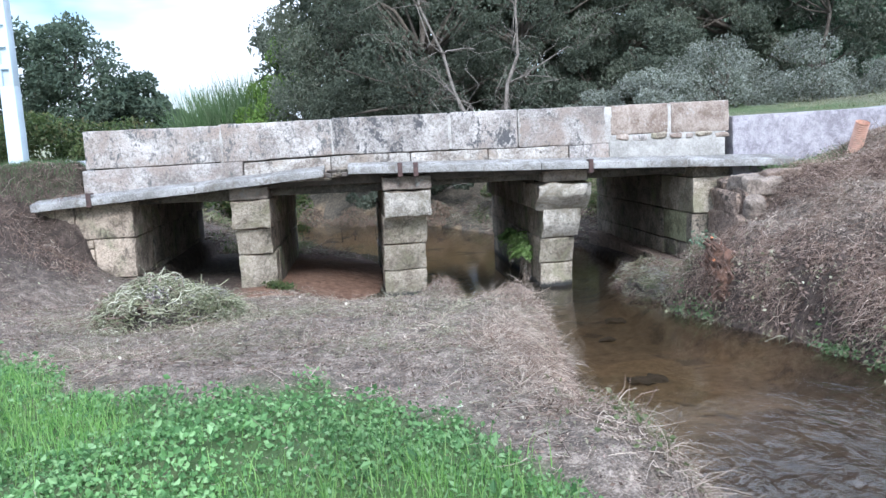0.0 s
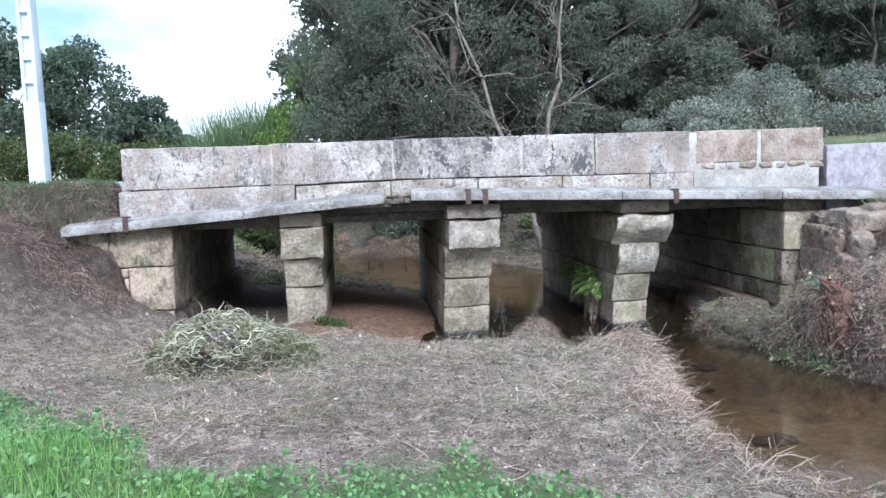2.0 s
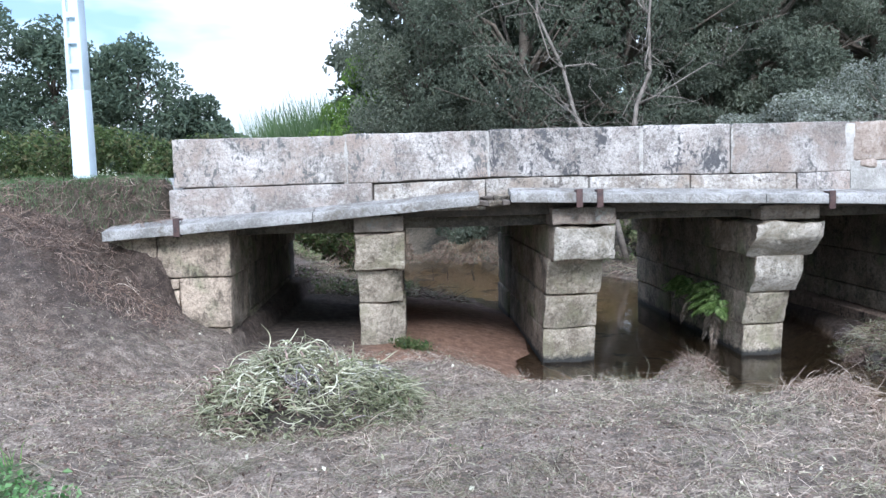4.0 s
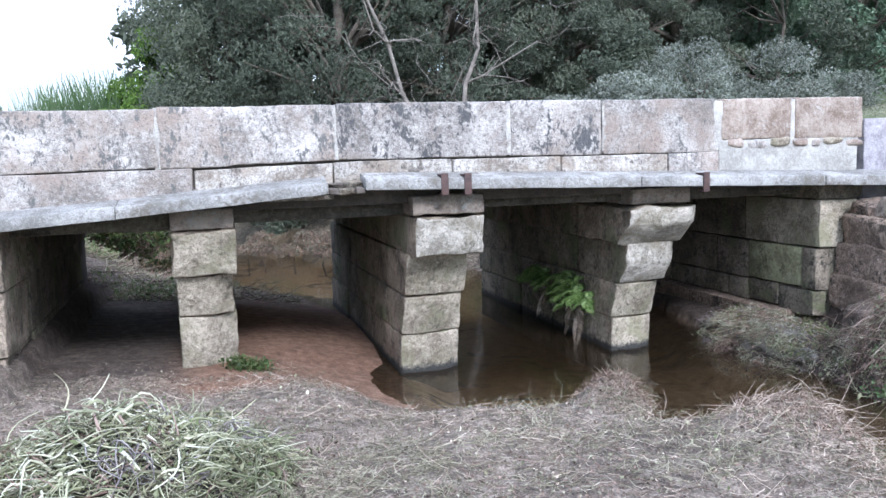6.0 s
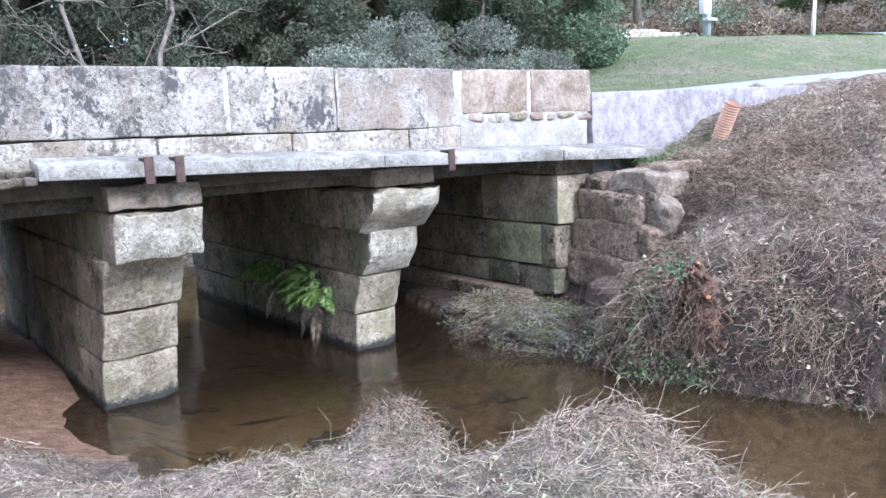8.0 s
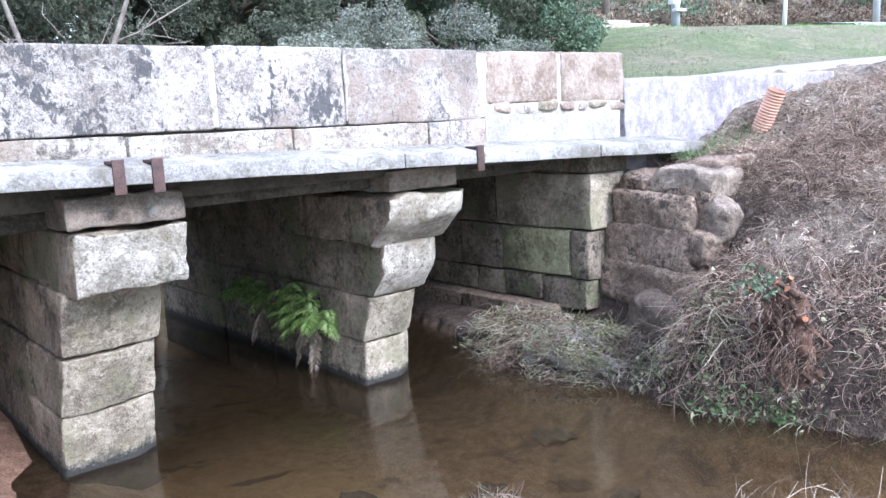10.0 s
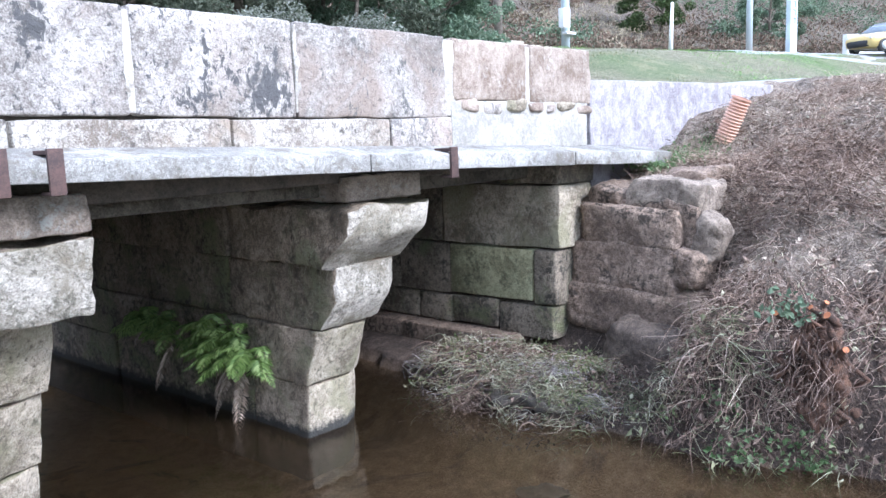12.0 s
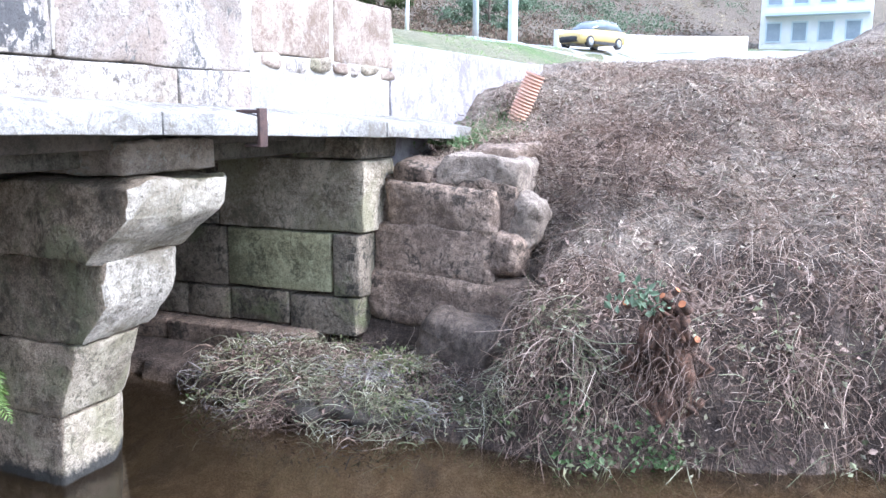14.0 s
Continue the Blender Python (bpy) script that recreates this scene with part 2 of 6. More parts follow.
L_GRASS = leaf_stuff("fresh_grass", [(0.11, 0.25, 0.06), (0.20, 0.38, 0.10), (0.31, 0.49, 0.17)], 0.5, 0.35)
L_CLOVER = leaf_stuff("clover_leaf", [(0.055, 0.13, 0.045), (0.115, 0.24, 0.085), (0.175, 0.325, 0.125), (0.27, 0.42, 0.20)], 0.6, 0.3)
L_STRAW = leaf_stuff("dry_cut_straw", [(0.140, 0.107, 0.083), (0.296, 0.236, 0.19), (0.460, 0.38, 0.313), (0.67, 0.575, 0.48)], 0.8, 0.1)
L_STALK = leaf_stuff("cut_green_stalk", [(0.08, 0.085, 0.05), (0.17, 0.185, 0.105), (0.30, 0.31, 0.19), (0.50, 0.49, 0.37)], 0.6, 0.1)
L_OLIVE = leaf_stuff("wilted_olive_scrap", [(0.085, 0.08, 0.054), (0.191, 0.185, 0.122), (0.307, 0.29, 0.206), (0.445, 0.42, 0.323)], 0.8, 0.1)
L_DARKBIT = leaf_stuff("dark_brown_scrap", [(0.049, 0.034, 0.027), (0.131, 0.09, 0.072), (0.240, 0.175, 0.144), (0.360, 0.27, 0.226)], 0.85, 0.0)
L_PURPLE = leaf_stuff("grey_purple_stalk", [(0.10, 0.085, 0.09), (0.20, 0.175, 0.18), (0.32, 0.29, 0.29), (0.46, 0.43, 0.41)], 0.7, 0.0)
L_PALE = leaf_stuff("pale_peeled_stalk", [(0.30, 0.31, 0.19), (0.46, 0.46, 0.32), (0.62, 0.61, 0.47), (0.72, 0.71, 0.60)], 0.6, 0.1)
L_STALKLEAF = leaf_stuff("mixed_bank_leaf", [(0.09, 0.14, 0.05), (0.18, 0.20, 0.10), (0.30, 0.27, 0.18), (0.14, 0.20, 0.08)])
L_ROOT = leaf_stuff("brown_root", [(0.087, 0.057, 0.044), (0.196, 0.135, 0.104), (0.360, 0.265, 0.211), (0.545, 0.43, 0.355)], 0.85, 0.0)
L_FERN = leaf_stuff("fern_frond", [(0.10, 0.175, 0.055), (0.21, 0.33, 0.10), (0.34, 0.46, 0.18)], 0.5, 0.4)
L_HILLGREEN = leaf_stuff("hill_bush_leaf", [(0.09, 0.135, 0.085), (0.14, 0.20, 0.13), (0.20, 0.265, 0.18)], 0.75, 0.2)
L_SCRUB = leaf_stuff("hill_scrub", [(0.10, 0.085, 0.06), (0.17, 0.12, 0.09), (0.24, 0.17, 0.13), (0.12, 0.14, 0.095)], 0.8, 0.1)

# ground: bare litter-covered soil, green turf, red sand and mud, told apart by the colour layer "cover"
M_GROUND, gn, gl, gp = nodes_of("ground_cover")
g_pos = gn.new("ShaderNodeNewGeometry").outputs["Position"]
g_att = gn.new("ShaderNodeAttribute")
g_att.attribute_name = "cover"
g_sep = gn.new("ShaderNodeSeparateColor")
gl.new(g_att.outputs["Color"], g_sep.inputs["Color"])
g_big, g_mid, g_fine = noise_node(gn, gl, g_pos, 1.1, 4.0), noise_node(gn, gl, g_pos, 9.0, 5.0, 0.7), noise_node(gn, gl, g_pos, 70.0, 3.0, 0.7)
g_sum = math_node(gn, gl, "ADD", math_node(gn, gl, "MULTIPLY", g_mid, 0.5), math_node(gn, gl, "MULTIPLY", g_fine, 0.5))
c_soil = ramp_node(gn, gl, g_sum, [(0.37, (0.055, 0.043, 0.034)), (0.5, (0.19, 0.152, 0.122)), (0.61, (0.45, 0.375, 0.31))])
c_soil = mix_node(gn, gl, 1.0, c_soil, ramp_node(gn, gl, g_big, [(0.3, 0.75), (0.7, 1.15)]), "MULTIPLY")
c_turf = ramp_node(gn, gl, g_sum, [(0.35, (0.045, 0.085, 0.024)), (0.65, (0.105, 0.175, 0.052))])
c_sand = ramp_node(gn, gl, g_sum, [(0.38, (0.11, 0.06, 0.04)), (0.5, (0.25, 0.14, 0.09)), (0.64, (0.42, 0.27, 0.19))])
c_mud = ramp_node(gn, gl, g_sum, [(0.38, (0.024, 0.017, 0.014)), (0.5, (0.058, 0.041, 0.033)), (0.62, (0.135, 0.10, 0.082))])
c_turf = mix_node(gn, gl, ramp_node(gn, gl, g_big, [(0.50, 0.0), (0.66, 0.22)]), c_turf, (0.33, 0.30, 0.18))
c_all = mix_node(gn, gl, g_sep.outputs["Red"], c_soil, c_turf)
c_all = mix_node(gn, gl, g_sep.outputs["Green"], c_all, c_sand)
c_all = mix_node(gn, gl, g_sep.outputs["Blue"], c_all, c_mud)
# stream bed: pale olive sand with dark weedy patches
c_bed = ramp_node(gn, gl, g_sum, [(0.36, (0.35, 0.235, 0.125)), (0.5, (0.54, 0.375, 0.20)), (0.62, (0.66, 0.48, 0.28))])
c_bed = mix_node(gn, gl, ramp_node(gn, gl, noise_node(gn, gl, g_pos, 1.7, 6.0, 0.62, 0.7), [(0.56, 0.0), (0.63, 0.85)]), c_bed, (0.075, 0.06, 0.04))
c_all = mix_node(gn, gl, g_att.outputs["Alpha"], c_all, c_bed)
gl.new(c_all, gp.inputs["Base Color"])
gp.inputs["Roughness"].default_value = 0.95
bump_node(gn, gl, gp, g_sum, 1.0, 0.06)

# water: clear brown stream, mirror-like at grazing angles, small ripples
M_WATER, an, al, ap = nodes_of("stream_water")
an.remove(ap)
a_pos = an.new("ShaderNodeNewGeometry").outputs["Position"]
a_map = an.new("ShaderNodeMapping")
a_map.inputs["Scale"].default_value = (1.0, 0.55, 1.0)
al.new(a_pos, a_map.inputs["Vector"])
a_bump = an.new("ShaderNodeBump")
a_bump.inputs["Distance"].default_value = 0.06
a_sep = an.new("ShaderNodeSeparateXYZ")
al.new(a_pos, a_sep.inputs["Vector"])
a_rif = an.new("ShaderNodeMapRange")
for a_k, a_v in zip(("From Min", "From Max", "To Min", "To Max"), (3.1 * PLAN, 3.9 * PLAN, 0.75, 0.09)):
    a_rif.inputs[a_k].default_value = a_v
al.new(math_node(an, al, "SUBTRACT", a_sep.outputs["Y"], math_node(an, al, "MULTIPLY", a_sep.outputs["X"], 0.86)), a_rif.inputs["Value"])
al.new(a_rif.outputs["Result"], a_bump.inputs["Strength"])
al.new(noise_node(an, al, a_map.outputs["Vector"], 5.0, 4.0, 0.55, 1.0), a_bump.inputs["Height"])
a_fres = an.new("ShaderNodeFresnel")
a_fres.inputs["IOR"].default_value = 1.55
al.new(a_bump.outputs["Normal"], a_fres.inputs["Normal"])
a_tr = an.new("ShaderNodeBsdfTransparent")
a_tr.inputs["Color"].default_value = (0.91, 0.85, 0.73, 1)
a_gl = an.new("ShaderNodeBsdfGlossy")
a_gl.inputs["Roughness"].default_value = 0.03
al.new(a_bump.outputs["Normal"], a_gl.inputs["Normal"])
a_mx = an.new("ShaderNodeMixShader")
al.new(a_fres.outputs["Fac"], a_mx.inputs["Fac"])
# suspended silt
a_silt = an.new("ShaderNodeBsdfDiffuse")
a_silt.inputs["Color"].default_value = (0.32, 0.215, 0.12, 1)
a_body = an.new("ShaderNodeMixShader")
a_body.inputs["Fac"].default_value = 0.05
al.new(a_tr.outputs["BSDF"], a_body.inputs[1])
al.new(a_silt.outputs["BSDF"], a_body.inputs[2])
al.new(a_body.outputs["Shader"], a_mx.inputs[1])
al.new(a_gl.outputs["BSDF"], a_mx.inputs[2])
al.new(a_mx.outputs["Shader"], an["Material Output"].inputs["Surface"])


# ---- building helpers ----
ROOT = {}


def thing(name, base, label, category, group="", kind=""):
    """An Empty at its base, in plan units, that parents its parts."""
    ob = new(name)
    ob.location = Vector(base) * PLAN
    ob.empty_display_size = 0.2
    ROOT[ob.name] = Vector(base) * PLAN
    return tagged(ob, label, category, group, kind)


def mesh_of(name, geo, material, origin, smooth=True):
    verts, faces = geo
    v = np.asarray(verts, float) * PLAN - np.array(origin)
    me = bpy.data.meshes.new(name)
    me.from_pydata(v.tolist(), [], [tuple(int(i) for i in f) for f in faces])
    me.materials.append(material)
    if smooth:
        me.shade_smooth()
    me.update()
    return me


def part(name, geo, material, parent, label="", smooth=True):
    """One mesh under a thing or a part; geo is (vertices in plan units, faces)."""
    origin = ROOT[parent.name]
    ob = new(name, mesh_of(name, geo, material, origin, smooth))
    ob.parent = parent
    ROOT[ob.name] = origin
    return tagged(ob, label)


def single(name, geo, material, label, category, group="", kind="", smooth=True):
    """A thing of one mesh, with its origin at the middle of its foot."""
    v = np.asarray(geo[0], float)
    base = Vector(((v[:, 0].min() + v[:, 0].max()) / 2, (v[:, 1].min() + v[:, 1].max()) / 2, v[:, 2].min())) * PLAN
    ob = new(name, mesh_of(name, geo, material, base, smooth))
    ob.location = base
    ROOT[ob.name] = base
    return tagged(ob, label, category, group, kind)


def join(*geos):
    vs, fs, k = [], [], 0
    for v, f in geos:
        v = np.asarray(v, float)
        vs.append(v)
        fs += [tuple(i + k for i in q) for q in f]
        k += len(v)
    return np.vstack(vs), fs


BRIDGE_TURN = radians(4.04)
BU, BV = np.array([math.cos(BRIDGE_TURN), math.sin(BRIDGE_TURN), 0]), np.array([-math.sin(BRIDGE_TURN), math.cos(BRIDGE_TURN), 0])
BO = np.array([0, 9.85, 0])


def on_bridge(geo):
    """From the bridge's own axes (along, across, up) to the plan."""
    v = np.asarray(geo[0], float)
    return BO + v[:, :1] * BU + v[:, 1:2] * BV + v[:, 2:3] * np.array([0, 0, 1.0]), geo[1]


def at_bridge(u, v, w):
    return tuple(BO + u * BU + v * BV + np.array([0, 0, w]))


def to_bridge(x, y):
    dx, dy = x - BO[0], y - BO[1]
    return dx * BU[0] + dy * BU[1], dx * BV[0] + dy * BV[1]


@functools.lru_cache(None)
def box_grid(nx, ny, nz):
    index, verts, faces = {}, [], []

    def vid(i, j, k):
        if (i, j, k) not in index:
            index[i, j, k] = len(verts)
            verts.append((i / nx, j / ny, k / nz))
        return index[i, j, k]
    for i in range(nx):
        for j in range(ny):
            for k, flip in ((0, True), (nz, False)):
                q = [vid(i, j, k), vid(i + 1, j, k), vid(i + 1, j + 1, k), vid(i, j + 1, k)]
                faces.append(tuple(q[::-1] if flip else q))
    for i in range(nx):
        for k in range(nz):
            for j, flip in ((0, False), (ny, True)):
                q = [vid(i, j, k), vid(i + 1, j, k), vid(i + 1, j, k + 1), vid(i, j, k + 1)]
                faces.append(tuple(q[::-1] if flip else q))
    for j in range(ny):
        for k in range(nz):
            for i, flip in ((0, True), (nx, False)):
                q = [vid(i, j, k), vid(i, j + 1, k), vid(i, j + 1, k + 1), vid(i, j, k + 1)]
                faces.append(tuple(q[::-1] if flip else q))
    return np.array(verts), faces


def wobble(p, scale, seed):
    off = Vector((seed * 7.13 % 50, seed * 3.71 % 50, seed * 1.93 % 50))
    return np.array([noise.noise_vector(Vector(q) * scale + off) for q in p])


def rough_block(c, r=0.03, amp=0.012, seed=0, step=0.09, chip=0.0):
    """A hewn stone between eight corners c[i][j][k] (along, across, up): rounded arrises, uneven faces."""
    c = np.array(c, float)
    dims = np.array([np.linalg.norm(c[1] - c[0], axis=-1).mean(), np.linalg.norm(c[:, 1] - c[:, 0], axis=-1).mean(), np.linalg.norm(c[:, :, 1] - c[:, :, 0], axis=-1).mean()])
    g, faces = box_grid(*[int(min(18, max(2, round(d / step)) + 3)) for d in dims])
    r = min(r * 0.5, dims.min() * 0.3)
    p = np.empty(g.shape)
    for k in range(3):
        n = round(1 / np.diff(np.unique(g[:, k])).min())
        lines = np.concatenate([[0, r * 0.3], np.linspace(r, dims[k] - r, n - 3), [dims[k] - r * 0.3, dims[k]]])
        p[:, k] = lines[np.round(g[:, k] * n).astype(int)]
    inner = np.clip(p, r, dims - r)
    d = p - inner
    ln = np.linalg.norm(d, axis=1, keepdims=True)
    lim = np.where(ln > 0, d / np.maximum(ln, 1e-9) * r, 0)
    p = inner + lim
    t = p / dims
    a, b, e = t[:, :1], t[:, 1:2], t[:, 2:3]
    q = sum(c[i, j, k] * ((a if i else 1 - a) * (b if j else 1 - b) * (e if k else 1 - e)) for i in (0, 1) for j in (0, 1) for k in (0, 1))
    q = q + wobble(q, 1.6, seed) * amp * 0.5 + wobble(q, 6.0, seed + 5) * amp * 0.45 + wobble(q, 17.0, seed + 7) * amp * 0.6
    if chip:
        q = q + np.minimum(0, wobble(q, 3.5, seed + 9)) * chip * (ln > r * 0.5)
    return q, faces


def box8(u0, u1, v0, v1, w0, w1):
    return [[[(u, v, w) for w in (w0, w1)] for v in (v0, v1)] for u in (u0, u1)]


def field_stone(c, size, seed, jitter=0.30, amp=0.014, power=9.0, turn=0.0):
    """An unhewn stone: a squarish lump with knocked corners and a grainy face."""
    rg = np.random.default_rng(seed)
    g, faces = box_grid(14, 14, 11)
    q = (g - 0.5) * 2
    q = q / (np.abs(q) ** power).sum(1, keepdims=True) ** (1 / power) * np.abs(q).max(1, keepdims=True)
    cs = rg.uniform(-jitter, jitter, (2, 2, 2, 3))
    w = (q + 1) / 2
    q = q + sum(cs[i, j, k] * ((w[:, :1] if i else 1 - w[:, :1]) * (w[:, 1:2] if j else 1 - w[:, 1:2]) * (w[:, 2:] if k else 1 - w[:, 2:])) for i in (0, 1) for j in (0, 1) for k in (0, 1))
    q = q * np.array(size) / 2
    a = radians(turn)
    q = np.stack([q[:, 0], q[:, 1] * math.cos(a) - q[:, 2] * math.sin(a), q[:, 1] * math.sin(a) + q[:, 2] * math.cos(a)], 1)
    q = q + wobble(q + np.array(c), 6.0, seed) * amp + wobble(q + np.array(c), 17.0, seed + 3) * amp * 0.8
    return q + np.array(c), faces


def tube(path, radii, sides=6, cap=True):
    path = [Vector(p) for p in path]
    verts, faces = [], []
    up = Vector((0.31, 0.17, 0.93))
    for i, p in enumerate(path):
        d = (path[min(i + 1, len(path) - 1)] - path[max(i - 1, 0)]).normalized()
        x = d.cross(up if abs(d.dot(up)) < 0.95 else Vector((1, 0, 0))).normalized()
        y = d.cross(x)
        for k in range(sides):
            a = 2 * math.pi * k / sides
            verts.append(p + (x * math.cos(a) + y * math.sin(a)) * radii[i])
    for i in range(len(path) - 1):
        for k in range(sides):
            j = (k + 1) % sides
            faces.append((i * sides + k, i * sides + j, (i + 1) * sides + j, (i + 1) * sides + k))
    if cap:
        faces += [tuple(range(sides))[::-1], tuple((len(path) - 1) * sides + k for k in range(sides))]
    return np.array([tuple(v) for v in verts]), faces


def unit(a):
    return a / np.maximum(np.linalg.norm(a, axis=1, keepdims=True), 1e-9)


def leaf_cloud(rng, centres, size, aspect=0.45, droop=0.0, fold=0.18, up=0.0):
    """A folded leaf of two triangles at each centre."""
    n = len(centres)
    axis = unit(rng.normal(size=(n, 3)) + np.array([0, 0, -droop + up]))
    side = unit(np.cross(axis, rng.normal(size=(n, 3))))
    nor = np.cross(axis, side)
    s = size * rng.uniform(0.6, 1.3, (n, 1))
    base, tip = centres - axis * s * 0.5, centres + axis * s * 0.5
    mid = centres + nor * s * fold
    v = np.stack([base, mid + side * s * aspect * 0.5, tip, mid - side * s * aspect * 0.5], 1).reshape(-1, 3)
    k = np.arange(n)[:, None] * 4
    f = np.concatenate([k + np.array([0, 1, 2]), k + np.array([0, 2, 3])], 0)
    return v, f.tolist()


def stalks(rng, roots, direction, length, width, bend=0.3, segs=2, hang=0.0, curl=0.0, closed=False):
    """Thin folded stalks, bent on the way and tapered, one at each root; closed ones are three-sided."""
    n = len(roots)
    d = unit(direction)
    side = unit(np.cross(d, rng.normal(size=(n, 3))))
    oth = np.cross(d, side)
    sag = unit(rng.normal(size=(n, 3)) + np.array([0, 0, -hang]))
    ln, wd = length.reshape(-1, 1), width.reshape(-1, 1)
    rings = []
    for s in range(segs + 1):
        t = s / segs
        c = roots + d * ln * t + sag * ln * bend * t * t + oth * ln * curl * math.sin(3.3 * t)
        w = wd * (1 - 0.6 * t)
        rings.append(np.stack([c + side * w, c - side * w * 0.5 + oth * w * 0.87, c - side * w * 0.5 - oth * w * 0.87], 1))
    v = np.stack(rings, 1).reshape(-1, 3)
    base = np.arange(n)[:, None] * (3 * (segs + 1))
    f = []
    for s in range(segs):
        for a in range(3 if closed else 2):
            b = (a + 1) % 3
            f.append(base + np.array([s * 3 + a, s * 3 + b, s * 3 + 3 + b, s * 3 + 3 + a]))
    return v, np.concatenate(f, 0).tolist()


def blades(rng, roots, lean, length, width, segs=2):
    """Flat tapering blades that stand up and bow over."""
    n = len(roots)
    side = unit(np.concatenate([rng.normal(size=(n, 2)), np.zeros((n, 1))], 1))
    out = unit(np.concatenate([rng.normal(size=(n, 2)), np.zeros((n, 1))], 1))
    ln, wd = length.reshape(-1, 1), width.reshape(-1, 1)
    rows = []
    for s in range(segs + 1):
        t = s / segs
        c = roots + np.array([0, 0, 1.0]) * ln * t * (1 - 0.25 * lean * t) + out * ln * lean * t * t
        rows.append(np.stack([c - side * wd * (1 - t * 0.92), c + side * wd * (1 - t * 0.92)], 1))
    v = np.stack(rows, 1).reshape(-1, 3)
    base = np.arange(n)[:, None] * (2 * (segs + 1))
    f = [base + np.array([2 * s, 2 * s + 1, 2 * s + 3, 2 * s + 2]) for s in range(segs)]
    return v, np.concatenate(f, 0).tolist()


# ---- ground ----
def smooth(a, b, x):
    t = np.clip((x - a) / (b - a), 0, 1)
    return t * t * (3 - 2 * t)


WATER = -0.43
# left and right water lines of the stream, x for y
LEFT_Y = [-40, 0, 2.5, 3.2, 4.0, 4.6, 5.8, 6.6, 7.1, 7.45, 7.9, 8.3, 8.7, 9.2, 9.7, 10.05, 10.35, 10.6, 12.5, 14.5, 16.5, 20, 26, 40]
LEFT_X = [12, 2.6, 1.35, 1.15, 0.85, 0.75, 0.95, 1.02, 0.95, 0.35, -0.30, -0.48, -0.58, -0.65, -0.72, -0.76, -0.70, -0.55, -0.5, -1.1, -2.8, -7.5, -14, -20]
RIGHT_Y = [-40, 0, 3, 5, 6.5, 7.25, 7.9, 8.5, 9.0, 9.8, 10.6, 12, 14, 16, 18, 20, 21.3, 26, 40]
RIGHT_X = [18, 6, 4.2, 3.65, 3.3, 3.08, 2.74, 2.45, 2.5, 2.3, 2.4, 2.6, 2.4, 1.3, 0.3, -1.0, -3.2, -10, -16]
# road line over the bridge and up to the hillside
ROAD = [(-60, 6, 1.2), (-30, 9.6, 1.25), (-12, 10.9, 1.4), (-4.5, 11.7, 1.45), (0, 12.0, 1.5), (4, 12.25, 1.52), (9, 13.0, 1.80), (13.7, 13.9, 2.06), (20.5, 14.7, 2.36), (34, 14.6, 2.75), (46, 12.8, 3.2), (60, 8, 4.2), (85, -2, 5.6)]
# upper road, beyond the grass
UPPER_ROAD = [(26, 21.6), (31, 20.2), (37, 19.1), (46, 17.6), (60, 12.8), (72, 8), (85, 3)]


def road_frame(x, y):
    """Distance from the road's middle line (positive towards the hill) and the road's height there."""
    best, off, high = np.full(x.shape, 1e9), np.zeros(x.shape), np.zeros(x.shape)
    for (x0, y0, z0), (x1, y1, z1) in zip(ROAD[:-1], ROAD[1:]):
        dx, dy = x1 - x0, y1 - y0
        ln = math.hypot(dx, dy)
        t = np.clip(((x - x0) * dx + (y - y0) * dy) / ln ** 2, 0, 1)
        ex, ey = x - (x0 + t * dx), y - (y0 + t * dy)
        d = np.hypot(ex, ey)
        side = np.sign(dx * ey - dy * ex)
        near = d < best
        best = np.where(near, d, best)
        off = np.where(near, d * side, off)
        high = np.where(near, z0 + t * (z1 - z0), high)
    return off, high


def value_noise(x, y, scale, seed):
    """Smooth lattice noise, -1 to 1."""
    x, y = x * scale, y * scale
    i, j = np.floor(x), np.floor(y)
    fx, fy = x - i, y - j
    fx, fy = fx * fx * (3 - 2 * fx), fy * fy * (3 - 2 * fy)

    def h(a, c):
        s = np.sin(a * 127.1 + c * 311.7 + seed * 74.7) * 43758.5453
        return 2 * (s - np.floor(s)) - 1
    return (h(i, j) * (1 - fx) + h(i + 1, j) * fx) * (1 - fy) + (h(i, j + 1) * (1 - fx) + h(i + 1, j + 1) * fx) * fy


